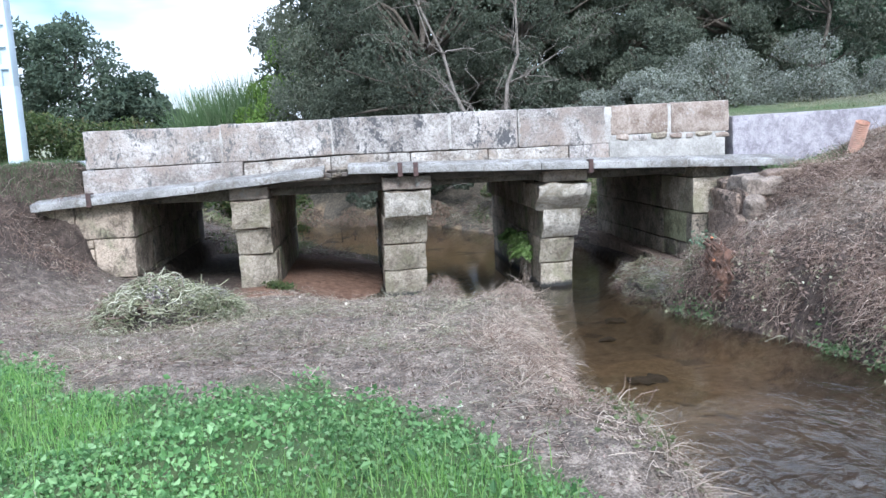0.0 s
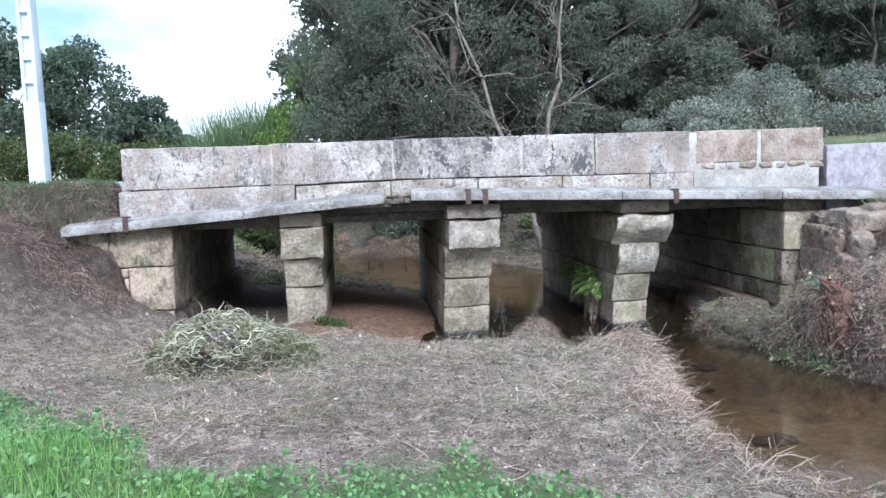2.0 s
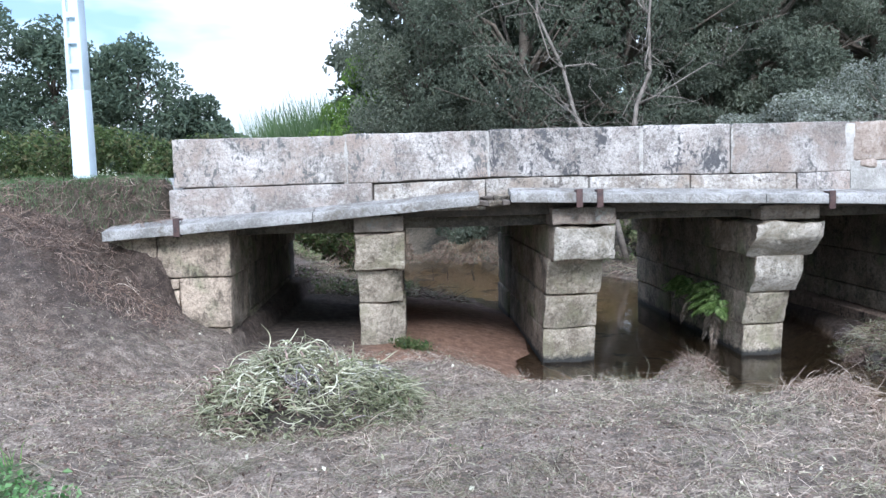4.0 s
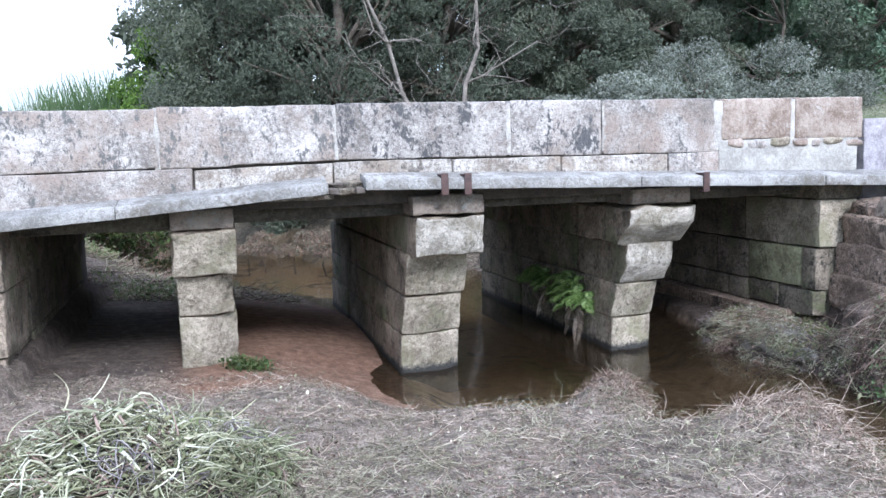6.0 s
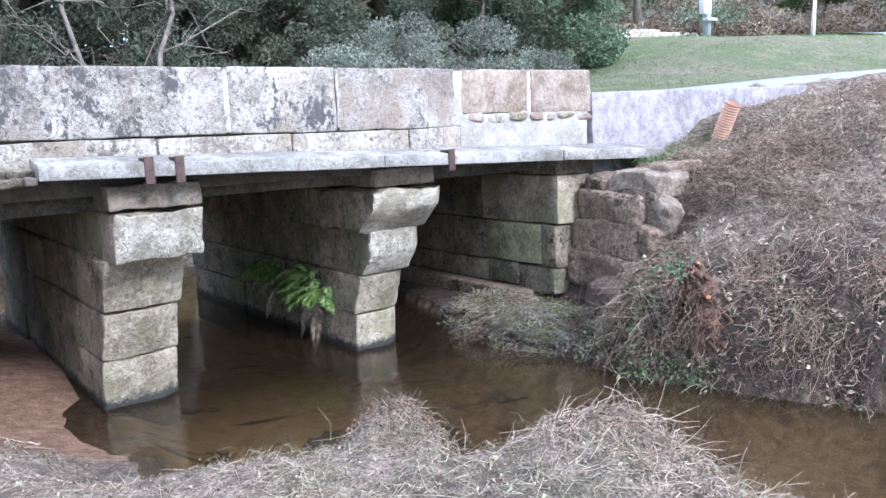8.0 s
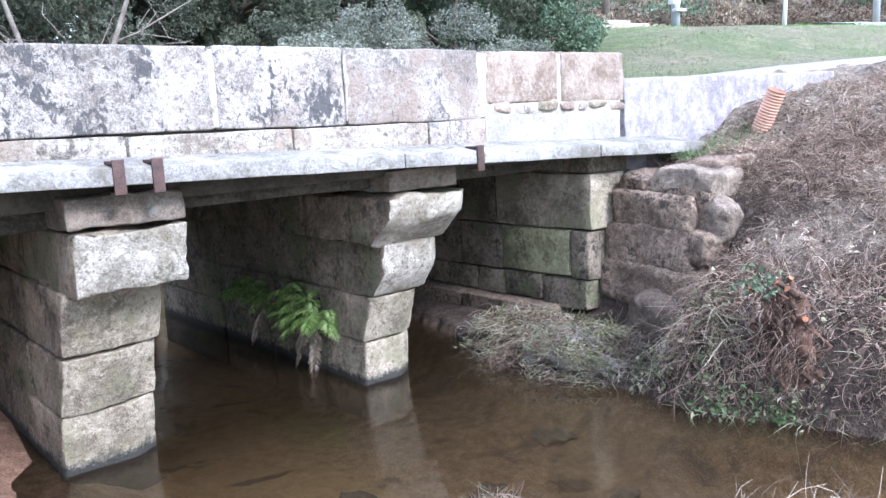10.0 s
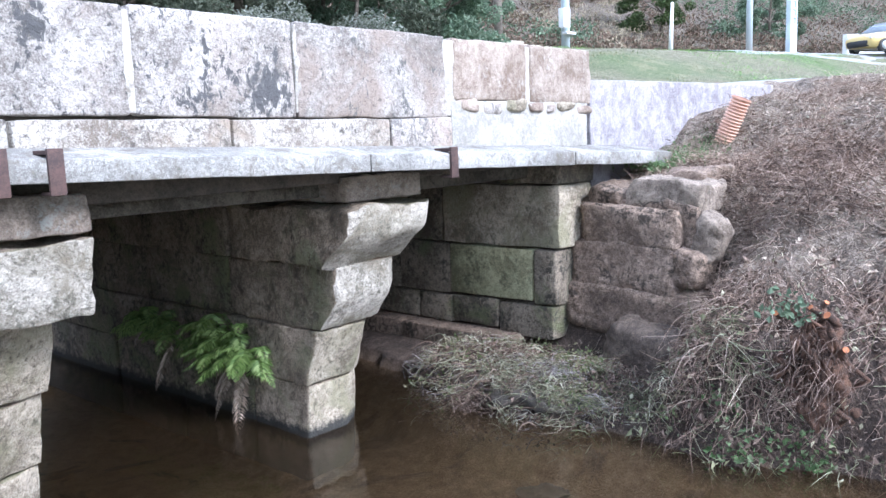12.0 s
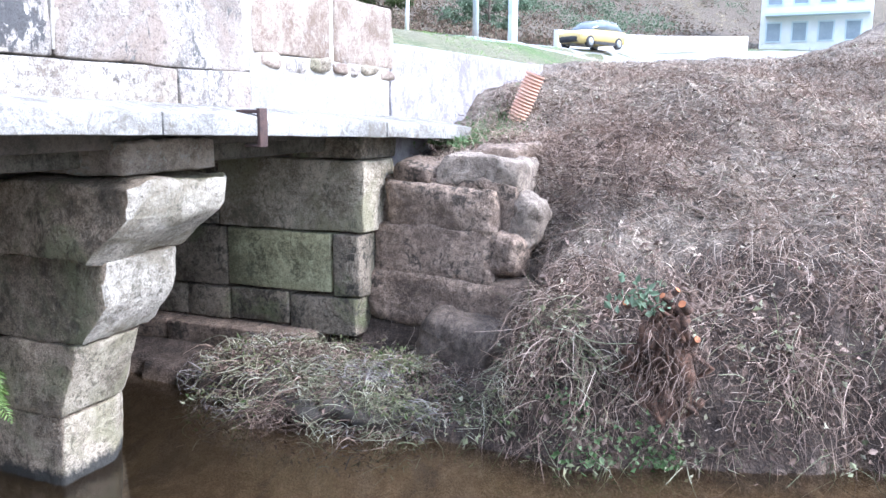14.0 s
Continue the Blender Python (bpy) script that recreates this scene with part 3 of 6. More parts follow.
def height(x, y):
    x, y = np.asarray(x, float), np.asarray(y, float)
    xl, xr = np.interp(y, LEFT_Y, LEFT_X), np.interp(y, RIGHT_Y, RIGHT_X)
    xl = xl + (0.07 * value_noise(y, y * 0 + 3.3, 2.3, 91) + 0.05 * value_noise(y, y * 0 + 1.3, 6.1, 92)) * smooth(7.0, 6.4, y)
    xr = xr + (0.06 * value_noise(y, y * 0 + 5.3, 2.9, 93) + 0.04 * value_noise(y, y * 0 + 7.3, 7.0, 94)) * smooth(9.0, 8.4, y)
    dl, dr = xl - x, x - xr
    u, v = to_bridge(x, y)
    # near bank: level turf falling gently towards the bridge, a steep lip at the water
    top = np.interp(y, [-10, 3, 4.6, 5.6, 6.6, 7.4, 8.6, 9.6, 11, 14, 17, 24], [0.3, 0.31, 0.29, 0.2, 0.13, 0.06, -0.10, -0.16, -0.22, -0.28, -0.2, 0.5])
    top = top + np.interp(x, [-14, -6, -3.6, -2.5], [0.5, 0.25, 0.06, 0.0]) * smooth(3, 6, y)
    steep = np.interp(y, [3, 7.2, 8.6, 10], [0.5, 0.45, 1.1, 1.5])
    left = WATER - 0.03 + (top - WATER + 0.03) * smooth(0, 1, np.clip(dl / steep, 0, 1))
    left = left + 0.20 * np.exp(-((x - 0.02) ** 2 + (y - 7.42) ** 2) / 0.045) + 0.15 * np.exp(-((x - 0.66) ** 2 + (y - 6.75) ** 2) / 0.085)
    left = left - 0.16 * np.exp(-((x - 0.28) ** 2 + (y - 7.2) ** 2) / 0.03)
    # right bank: a cut face at the water, then a long slope up to the road
    rise = np.interp(dr, [0, 0.06, 0.17, 0.36, 0.80, 1.26, 2.2, 3.0, 5.5, 9, 30], [WATER - 0.03, -0.33, -0.04, 0.15, 0.43, 0.72, 1.04, 1.36, 1.68, 1.96, 2.5])
    rise = rise + 0.85 * smooth(8.6, 6.0, y) * smooth(3.5, 8, dr)
    nook = np.interp(u, [2.2, 2.45, 2.9, 3.25, 3.4, 3.75, 4.3, 5.0, 6.0], [WATER - 0.03, -0.38, -0.3, -0.22, 0.0, 0.80, 1.0, 1.15, 1.5])
    rise = rise + (nook - rise) * smooth(-1.3, -0.95, v) * smooth(6.2, 4.6, u)
    back = np.interp(dr, [0, 0.6, 2.0, 4, 10, 40], [WATER - 0.03, -0.25, 0.2, 0.9, 1.6, 3.0])
    right = rise + (back - rise) * smooth(12, 15, y)
    bed = WATER - 0.06 - 0.20 * smooth(0, 0.5, np.minimum(-dl, -dr)) - 0.08 * smooth(1, 2, np.minimum(-dl, -dr))
    z = np.where(dl > 0, left, np.where(dr > 0, right, bed))
    # road banks at both ends of the bridge
    off, high = road_frame(x, y)
    foot = np.interp(u, [-9, -6, -5.2, -4.95, -4.7, -4.4, -4.1, -3.9, -3.6, -3.3], [1.45, 1.32, 1.06, 0.92, 0.62, 0.43, 0.27, 0.14, 0.02, -3.0])
    lbank = z + (np.maximum(z, foot) - z) * smooth(-2.6, -0.3, v)
    verge = high - np.where(off < 0, 0.02 - 0.07 * np.exp(-((off + 2.0) / 0.22) ** 2), np.interp(off, [1.9, 2.4, 5.0, 10], [0.0, 0.1, 0.5, 1.0]))
    lbank = lbank + (np.maximum(lbank, verge) - lbank) * smooth(-0.30, 0.22, v) * smooth(-4.1, -4.3, u)
    back_l = smooth(3.9, 6.5, v)
    behind = z + (np.maximum(z, verge) - z) * smooth(-3.0, -7.0, u)
    z = np.where(u < 0, lbank * (1 - back_l) + behind * back_l, z)
    near_r = np.interp(-off, [1.7, 2.1, 5, 14], [0.0, 0.05, 0.5, 1.0])
    far_r = np.interp(off, [1.3, 1.7, 3.0, 4.5, 7, 11], [0.0, -0.05, -0.5, -1.15, -1.42, -1.8])
    rbank = high - np.where(off < 0, near_r, far_r * (0.2 + 0.8 * smooth(9, 19, x)))
    mask_r = smooth(3.7, 5.2, u)
    far_mask = smooth(6.5, 12, x)
    z = np.where(u > 0, z + (np.where(off > -1.75, rbank, np.maximum(z, np.minimum(rbank, z + 9 * far_mask))) - z) * mask_r, z)
    # hillside behind the road on the right, flat land on the left
    bearing = np.degrees(np.arctan2(x + 1.5, np.maximum(y - 4, 0.1)))
    hill = smooth(11, 46, off) * (10.5 + 3.5 * smooth(46, 62, bearing)) * smooth(8, 24, x)
    far = smooth(30, 70, np.hypot(x, y - 10))
    z = z + hill
    z = np.where(x < 0, z * (1 - far) + 1.0 * far, z)
    return z


def lumps(x, y):
    """Clods and root mats on the bare banks."""
    a = value_noise(x, y, 3.1, 1) * 0.5 + value_noise(x + 3.3, y, 7.3, 2) * 0.34 + value_noise(x, y + 1.7, 15.1, 3) * 0.22
    return a


def bumps(x, y):
    out = np.zeros(x.shape)
    for amp, sc, ph in ((0.03, 1.7, 0.3), (0.022, 4.1, 1.1), (0.012, 9.3, 2.7), (0.008, 19.0, 4.1)):
        out += amp * np.sin(sc * x + ph + 1.7 * np.sin(sc * 0.63 * y)) * np.sin(sc * 1.13 * y + 2 * ph + 1.3 * np.sin(sc * 0.71 * x))
    return out


def ground_z(x, y):
    x, y = np.asarray(x, float), np.asarray(y, float)
    off, _ = road_frame(x, y)
    rough = np.where(np.abs(off) < 1.7, 0.15, 1.0)
    z = height(x, y)
    rough = rough * np.where(z < WATER - 0.04, 0.5, np.where(z < WATER + 0.1, 0.6, 1.0))
    rough = rough * np.where((x > -3) & (x < 1) & (y > 9.3) & (y < 14.5) & (z < 0.05), 0.35, 1.0)
    rough = rough * np.where((x > 2.6) & (x < 9) & (y < 11), 1.8, 1.0)
    u, v = to_bridge(x, y)
    clod = np.where((np.abs(x) < 12) & (y > 2) & (y < 11) & (z > WATER + 0.02), 0.028, 0.0) * smooth(WATER + 0.02, WATER + 0.3, z)
    clod = clod * (1 + 2.2 * smooth(-3.4, -4.2, u) * smooth(-2.6, -1.0, v) + 1.5 * smooth(2.6, 3.1, x) + 1.6 * (x > 2.4) * smooth(0.95, 0.5, z) * smooth(9.2, 8.6, y)) * np.where(v > -0.35, 0.12, 1.0)
    return z + bumps(x, y) * rough + lumps(x, y) * clod * np.where(np.abs(off) < 1.9, 0, 1.0)


def spread(lo, hi, step, far_lo, far_hi):
    mid = np.arange(lo, hi, step)
    out, s = [], step
    p = hi
    while p < far_hi:
        out.append(p)
        s *= 1.13
        p += s
    out.append(far_hi)
    low, s, p = [], step, lo - step
    while p > far_lo:
        low.append(p)
        s *= 1.13
        p -= s
    low.append(far_lo)
    return np.array(low[::-1] + list(mid) + out)


GX, GY = spread(-6.2, 9.0, 0.05, -700, 700), spread(2.0, 12.5, 0.05, -300, 900)
gx, gy = np.meshgrid(GX, GY)
gz = ground_z(gx, gy)
nxg, nyg = len(GX), len(GY)
gi = np.arange(nxg * nyg).reshape(nyg, nxg)
g_faces = np.stack([gi[:-1, :-1], gi[:-1, 1:], gi[1:, 1:], gi[1:, :-1]], -1).reshape(-1, 4)
ground = new("ground", mesh_of("ground", (np.stack([gx, gy, gz], -1).reshape(-1, 3), g_faces.tolist()), M_GROUND, (0, 0, 0)))
tagged(ground, "bare stream banks with dry cut litter, green turf and red sand", "ground", kind="structure")

TURF_X = [-12, -6, -3.06, -2.2, -1.75, -1.25, -1.0, -0.3, 0.04, 0.2, 0.6]
TURF_Y = [9.0, 6.6, 5.25, 4.45, 3.9, 3.88, 4.05, 3.88, 3.4, 2.9, 2.0]


def turf(x, y):
    """How green the near bank is, 0 to 1."""
    edge = np.interp(x, TURF_X, TURF_Y) + 0.10 * np.sin(7 * x) + 0.07 * np.sin(17 * x + 1)
    return smooth(0.25, -0.25, y - edge)


def cover(x, y, z):
    green = turf(x, y) * (z > -0.1)
    off, _ = road_frame(x, y)
    verge = np.where(off > 0, smooth(1.4, 1.6, np.abs(off)), smooth(1.6, 1.8, np.abs(off))) * np.where(off > 0, smooth(16, 9, off), smooth(2.3, 2.05, np.abs(off)) * (x < 0)) * np.where(x > 3, 1.0, np.where(x < -4.0, 1.0, 0))
    green = np.maximum(green, (0.6 + 0.35 * np.where(x > 0, value_noise(x, y, 0.45, 71) + 0.5 * value_noise(x, y, 1.3, 72), 0)) * verge * (z > 1.0))
    green = np.maximum(green, 0.2 * smooth(9, 13, off) * (x > 6))
    green = np.maximum(green, 0.25 * smooth(15.5, 18.0, y) * (x > -9) * (x < 6) * (z < 1.2) * (y < 24))
    u, v = to_bridge(x, y)
    sand = smooth(-0.03, -0.15, z) * smooth(-0.62, -0.32, v + 0.12 * np.sin(5 * x) + 0.06 * np.sin(13 * x)) * (x < 3) * smooth(5.0, 3.5, v)
    sand = sand * (x < 0.5) * smooth(-2.9, -2.3, u)
    weed = np.sin(2.3 * x + 1.1 * y) * np.sin(1.9 * y - 1.3 * x + 0.5)
    sand = np.where(z < WATER - 0.04, np.where(weed > 0.25, 0.2, 0.6) * smooth(4.8, 6.0, y), sand)
    # mud and dark earth; last term also puts deck shade under the first span
    mud_shade = smooth(0.62, 0.18, z + 0.18 * np.sin(3.1 * y + 1.7 * x)) * (x > 2.0) * (x < 6) * 0.95 + 0.85 * smooth(-3.3, -4.0, u) * smooth(-2.0, -0.9, v) * (v < 1) * smooth(0.1, 0.35, z) + smooth(-0.15, -0.4, z) * (v < -0.6) * 0.45 + 0.8 * smooth(-2.2, -2.8, u) * smooth(-0.3, 0.3, v) * smooth(5.5, 4.2, v) * (z < 0.6)
    mud_shade = np.where(z < WATER - 0.04, np.where(weed > 0.25, 0.6, 0.15) + 0.8 * smooth(4.9, 2.9, y - 0.86 * x + 0.9 * value_noise(x, y, 1.1, 95) + 0.5 * value_noise(x, y, 2.9, 96)) + 0.45 * smooth(7.4, 8.2, y) * smooth(0.5, 1.3, x), mud_shade)
    bed = smooth(WATER - 0.03, WATER - 0.09, z) * np.where(y > 7.6, 0.9 - 0.62 * smooth(0.4, 1.2, x), 0.5) * (0.08 + 0.92 * smooth(2.7, 4.9, y - 0.86 * x + 0.9 * value_noise(x, y, 1.1, 95) + 0.5 * value_noise(x, y, 2.9, 96)))
    cut = smooth(5.5, 7.5, off) * smooth(13, 9, off) * smooth(25, 29, x) * smooth(52, 44, x) * (0.5 + 0.5 * np.sin(0.8 * x) * np.sin(0.5 * x + y))
    sand = np.maximum(sand, 0.9 * cut)
    mud_shade = np.maximum(mud_shade, 0.7 * smooth(9, 12, off) * (x > 10) * smooth(130, 100, x))
    mud_shade = np.maximum(mud_shade, 0.6 * smooth(12.6, 13.4, y) * (x > -9) * (x < 6) * (z < 1.2) * (y < 24))
    return np.clip(green, 0, 1), np.clip(sand, 0, 1), np.clip(mud_shade, 0, 0.95), np.clip(bed, 0, 1)


layer = ground.data.color_attributes.new("cover", "FLOAT_COLOR", "POINT")
cr, cg, cb, ca = cover(gx.ravel(), gy.ravel(), gz.ravel())
layer.data.foreach_set("color", np.stack([cr, cg, cb, ca], -1).ravel())

# stream
wx, wy = spread(-3, 7, 0.5, -30, 30), spread(0, 22, 0.5, -45, 45)
wgx, wgy = np.meshgrid(wx, wy)
wi = np.arange(len(wx) * len(wy)).reshape(len(wy), len(wx))
w_faces = np.stack([wi[:-1, :-1], wi[:-1, 1:], wi[1:, 1:], wi[1:, :-1]], -1).reshape(-1, 4)
water = new("water", mesh_of("water", (np.stack([wgx, wgy, np.full(wgx.shape, WATER)], -1).reshape(-1, 3), w_faces.tolist()), M_WATER, (0, 0, 0)))
tagged(water, "shallow clear brown stream flowing slowly under the bridge", "water", kind="structure")

# road
r_v, r_f = [], []
r_pts = []
for (x0, y0, z0), (x1, y1, z1) in zip(ROAD[:-1], ROAD[1:]):
    for k in range(8):
        t = k / 8
        r_pts.append((x0 + t * (x1 - x0), y0 + t * (y1 - y0), z0 + t * (z1 - z0)))
for k, p in enumerate(r_pts):
    q0, q1 = r_pts[max(k - 1, 0)], r_pts[min(k + 1, len(r_pts) - 1)]
    d = np.array([q1[0] - q0[0], q1[1] - q0[1]])
    d = d / np.linalg.norm(d)
    for s, drop in ((-1.78, 0.3), (-1.75, 0), (-0.9, 0), (0, 0), (0.7, 0), (1.28, 0), (1.31, 0.3)):
        r_v.append((p[0] - d[1] * s, p[1] + d[0] * s, p[2] + 0.05 - 0.012 * abs(s) - drop))
for k in range(len(r_pts) - 1):
    for s in range(6):
        a = k * 7 + s
        r_f.append((a, a + 7, a + 8, a + 1))
n0 = len(r_v)
up_pts = []
for (x0, y0), (x1, y1) in zip(UPPER_ROAD[:-1], UPPER_ROAD[1:]):
    for k in range(10):
        up_pts.append((x0 + (x1 - x0) * k / 10, y0 + (y1 - y0) * k / 10))
for k, p in enumerate(up_pts):
    q0, q1 = up_pts[max(k - 1, 0)], up_pts[min(k + 1, len(up_pts) - 1)]
    d = np.array([q1[0] - q0[0], q1[1] - q0[1]])
    d = d / np.linalg.norm(d)
    for s, drop in ((-1.65, 0.35), (-1.6, 0), (0, 0), (1.6, 0), (1.65, 0.35)):
        x, y = p[0] - d[1] * s, p[1] + d[0] * s
        r_v.append((x, y, float(ground_z(x, y)) + 0.06 - drop))
for k in range(len(up_pts) - 1):
    for s in range(4):
        a = n0 + k * 5 + s
        r_f.append((a, a + 5, a + 6, a + 1))
road = new("road", mesh_of("road", (r_v, [f[::-1] for f in r_f]), M_ASPHALT, (0, 0, 0)))
tagged(road, "narrow pale worn asphalt road crossing the bridge", "road", kind="structure")


# ---- the stone bridge ----
bridge = thing("stone_bridge", at_bridge(0, 2, -0.6), "low granite slab bridge with block parapet and corbelled piers", "bridge")
SKEW = -0.027


def stone(parent, u0, u1, v0, v1, w0, w1, mat, seed, v0t=None, name="stone", r=0.03, amp=0.012, chip=0.0, chamfer=None, u0t=None, u1t=None, step=0.09, w1r=None, w0r=None, nose=0.0, side=None):
    """One hewn stone; v0 and v0t are its front at foot and top, chamfer = (along, back) cuts the front right arris."""
    v0t = v0 if v0t is None else v0t
    u0t, u1t = (u0 if u0t is None else u0t), (u1 if u1t is None else u1t)
    w1r, w0r = (w1 if w1r is None else w1r), (w0 if w0r is None else w0r)
    c = [[[(u0, v0, w0), (u0t, v0t, w1)], [(u0, v1, w0), (u0t, v1, w1)]], [[(u1, v0, w0r), (u1t, v0t, w1r)], [(u1, v1, w0r), (u1t, v1, w1r)]]]
    q, f = rough_block(c, r, amp, seed, step, chip)
    if chamfer:
        cu, cv = chamfer
        front = np.clip((v1 - q[:, 1]) / (v1 - min(v0, v0t)), 0, 1)
        q[:, 1] += np.clip((q[:, 0] - (u1 - cu)) / cu, 0, 1) * cv * front
    if nose:
        t = np.clip((q[:, 2] - w0) / (w1 - w0), 0, 1)
        want = np.where(t > nose, v0t, v0 + (v0t - v0) * t / nose)
        q[:, 1] += (want - (v0 + (v0t - v0) * t)) * np.clip((v1 - q[:, 1]) / (v1 - v0t), 0, 1)
    q[:, 0] += SKEW * np.maximum(q[:, 1], 0)
    ob = part(name, on_bridge((q, f)), mat, parent)
    # faces not turned to the front: brown patina with side shade in its colour
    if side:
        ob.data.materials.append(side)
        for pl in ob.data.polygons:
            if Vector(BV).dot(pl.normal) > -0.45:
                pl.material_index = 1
    return ob


def pier(levels, seed, back=4.1):
    cu0, cu1 = max(k[2] for k in levels) + 0.05, min(k[3] for k in levels) - 0.05
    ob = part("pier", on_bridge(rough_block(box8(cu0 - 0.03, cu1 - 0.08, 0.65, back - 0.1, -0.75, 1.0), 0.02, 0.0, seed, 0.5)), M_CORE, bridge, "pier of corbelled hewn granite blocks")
    rng = random.Random(seed)
    for k, (w0, w1, u0, u1, vb, vt, mat, chamfer, chip) in enumerate(levels):
        first = rng.uniform(0.75, 1.15)
        cuts = [None, first]
        while cuts[-1] < back - 0.9:
            cuts.append(cuts[-1] + rng.uniform(0.65, 1.1))
        cuts[-1] = back
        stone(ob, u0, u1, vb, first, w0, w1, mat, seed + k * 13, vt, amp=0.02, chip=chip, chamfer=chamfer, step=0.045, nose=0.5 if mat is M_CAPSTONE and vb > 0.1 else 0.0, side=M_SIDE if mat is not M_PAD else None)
        # stones behind the front one take a darker, mossier granite
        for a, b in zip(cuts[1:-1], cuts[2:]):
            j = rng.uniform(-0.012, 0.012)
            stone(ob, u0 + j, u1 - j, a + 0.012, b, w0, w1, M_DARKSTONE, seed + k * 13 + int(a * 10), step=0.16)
    return ob


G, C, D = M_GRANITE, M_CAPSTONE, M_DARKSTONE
pier([(0.945, 1.09, -2.52, -2.06, -0.05, -0.05, M_PAD, None, 0), (0.585, 0.935, -2.51, -2.05, 0.03, -0.09, G, None, 0.05),
      (0.25, 0.575, -2.51, -2.085, 0.20, 0.10, G, (0.16, 0.10), 0), (-0.45, 0.24, -2.51, -2.07, 0.30, 0.20, G, (0.22, 0.18), 0)], 11)
pier([(0.965, 1.12, -0.69, -0.11, -0.10, -0.10, M_PAD, None, 0), (0.645, 0.955, -0.685, -0.12, -0.09, -0.14, C, None, 0.06),
      (0.275, 0.635, -0.71, -0.165, 0.22, 0.09, G, (0.25, 0.10), 0), (-0.075, 0.265, -0.715, -0.185, 0.34, 0.22, G, (0.25, 0.12), 0),
      (-0.75, -0.085, -0.72, -0.17, 0.46, 0.36, G, (0.16, 0.12), 0)], 31)
pier([(0.955, 1.09, 1.27, 1.83, 0.0, 0.0, M_PAD, None, 0), (0.615, 0.945, 1.21, 1.87, 0.16, -0.07, C, (0.12, 0.10), 0.05),
      (0.235, 0.605, 1.29, 1.79, 0.30, 0.14, C, (0.1, 0.08), 0), (-0.105, 0.225, 1.28, 1.745, 0.43, 0.31, G, (0.12, 0.1), 0),
      (-0.75, -0.115, 1.30, 1.75, 0.50, 0.44, G, (0.14, 0.10), 0)], 57)

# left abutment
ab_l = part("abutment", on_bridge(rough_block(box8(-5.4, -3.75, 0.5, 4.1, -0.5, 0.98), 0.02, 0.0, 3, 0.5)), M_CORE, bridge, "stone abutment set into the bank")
for k, (u0, u1, v0, v1, w0, w1) in enumerate([(-4.30, -3.64, -0.08, 0.8, 0.575, 0.99), (-4.95, -4.31, -0.09, 0.6, 0.56, 0.97), (-4.12, -3.66, -0.07, 0.8, 0.10, 0.565), (-4.36, -4.13, -0.06, 0.5, 0.465, 0.56),
                                              (-4.62, -4.37, -0.05, 0.5, 0.45, 0.555), (-4.62, -4.13, -0.06, 0.6, 0.02, 0.455), (-4.10, -3.68, -0.04, 0.8, -0.4, 0.09)]):
    stone(ab_l, u0, u1, v0, v1, w0, w1, M_SIDE, 70 + k, amp=0.016, step=0.06)
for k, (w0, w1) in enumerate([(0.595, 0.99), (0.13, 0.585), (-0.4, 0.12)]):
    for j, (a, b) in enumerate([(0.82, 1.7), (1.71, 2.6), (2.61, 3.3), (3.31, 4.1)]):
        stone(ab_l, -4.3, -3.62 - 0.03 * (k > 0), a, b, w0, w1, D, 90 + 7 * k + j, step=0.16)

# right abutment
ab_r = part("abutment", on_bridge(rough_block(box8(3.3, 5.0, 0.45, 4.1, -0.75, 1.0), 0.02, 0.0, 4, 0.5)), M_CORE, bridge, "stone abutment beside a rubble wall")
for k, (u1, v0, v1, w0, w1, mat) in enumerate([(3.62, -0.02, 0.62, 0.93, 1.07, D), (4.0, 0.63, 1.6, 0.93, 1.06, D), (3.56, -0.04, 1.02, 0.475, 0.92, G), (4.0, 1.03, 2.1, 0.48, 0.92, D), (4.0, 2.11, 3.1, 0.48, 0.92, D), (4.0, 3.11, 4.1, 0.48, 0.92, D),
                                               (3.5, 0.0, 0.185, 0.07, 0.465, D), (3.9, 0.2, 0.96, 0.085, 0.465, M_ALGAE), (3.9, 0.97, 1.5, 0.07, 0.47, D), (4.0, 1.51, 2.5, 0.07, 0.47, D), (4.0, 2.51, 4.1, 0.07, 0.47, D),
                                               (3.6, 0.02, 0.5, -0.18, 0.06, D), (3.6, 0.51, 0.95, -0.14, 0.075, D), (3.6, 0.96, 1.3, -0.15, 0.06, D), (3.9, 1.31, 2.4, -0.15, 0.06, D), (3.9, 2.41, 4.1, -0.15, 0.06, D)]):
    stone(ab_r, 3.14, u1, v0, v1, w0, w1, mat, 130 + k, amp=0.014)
for k, (a, b) in enumerate([(0.3, 1.35), (1.36, 2.4), (2.41, 3.4), (3.41, 4.1)]):
    stone(ab_r, 2.98, 3.6, a, b, -0.6, -0.16, M_RUBBLE, 160 + k, amp=0.014)

# deck slabs over the spans, stone colour darkened for the shade beneath the deck
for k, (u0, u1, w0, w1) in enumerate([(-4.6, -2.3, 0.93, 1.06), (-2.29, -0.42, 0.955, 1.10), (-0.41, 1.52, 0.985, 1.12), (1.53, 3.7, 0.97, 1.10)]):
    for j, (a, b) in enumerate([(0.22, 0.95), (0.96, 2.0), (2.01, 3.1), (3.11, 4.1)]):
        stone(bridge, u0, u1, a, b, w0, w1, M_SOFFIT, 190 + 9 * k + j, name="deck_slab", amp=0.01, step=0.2)

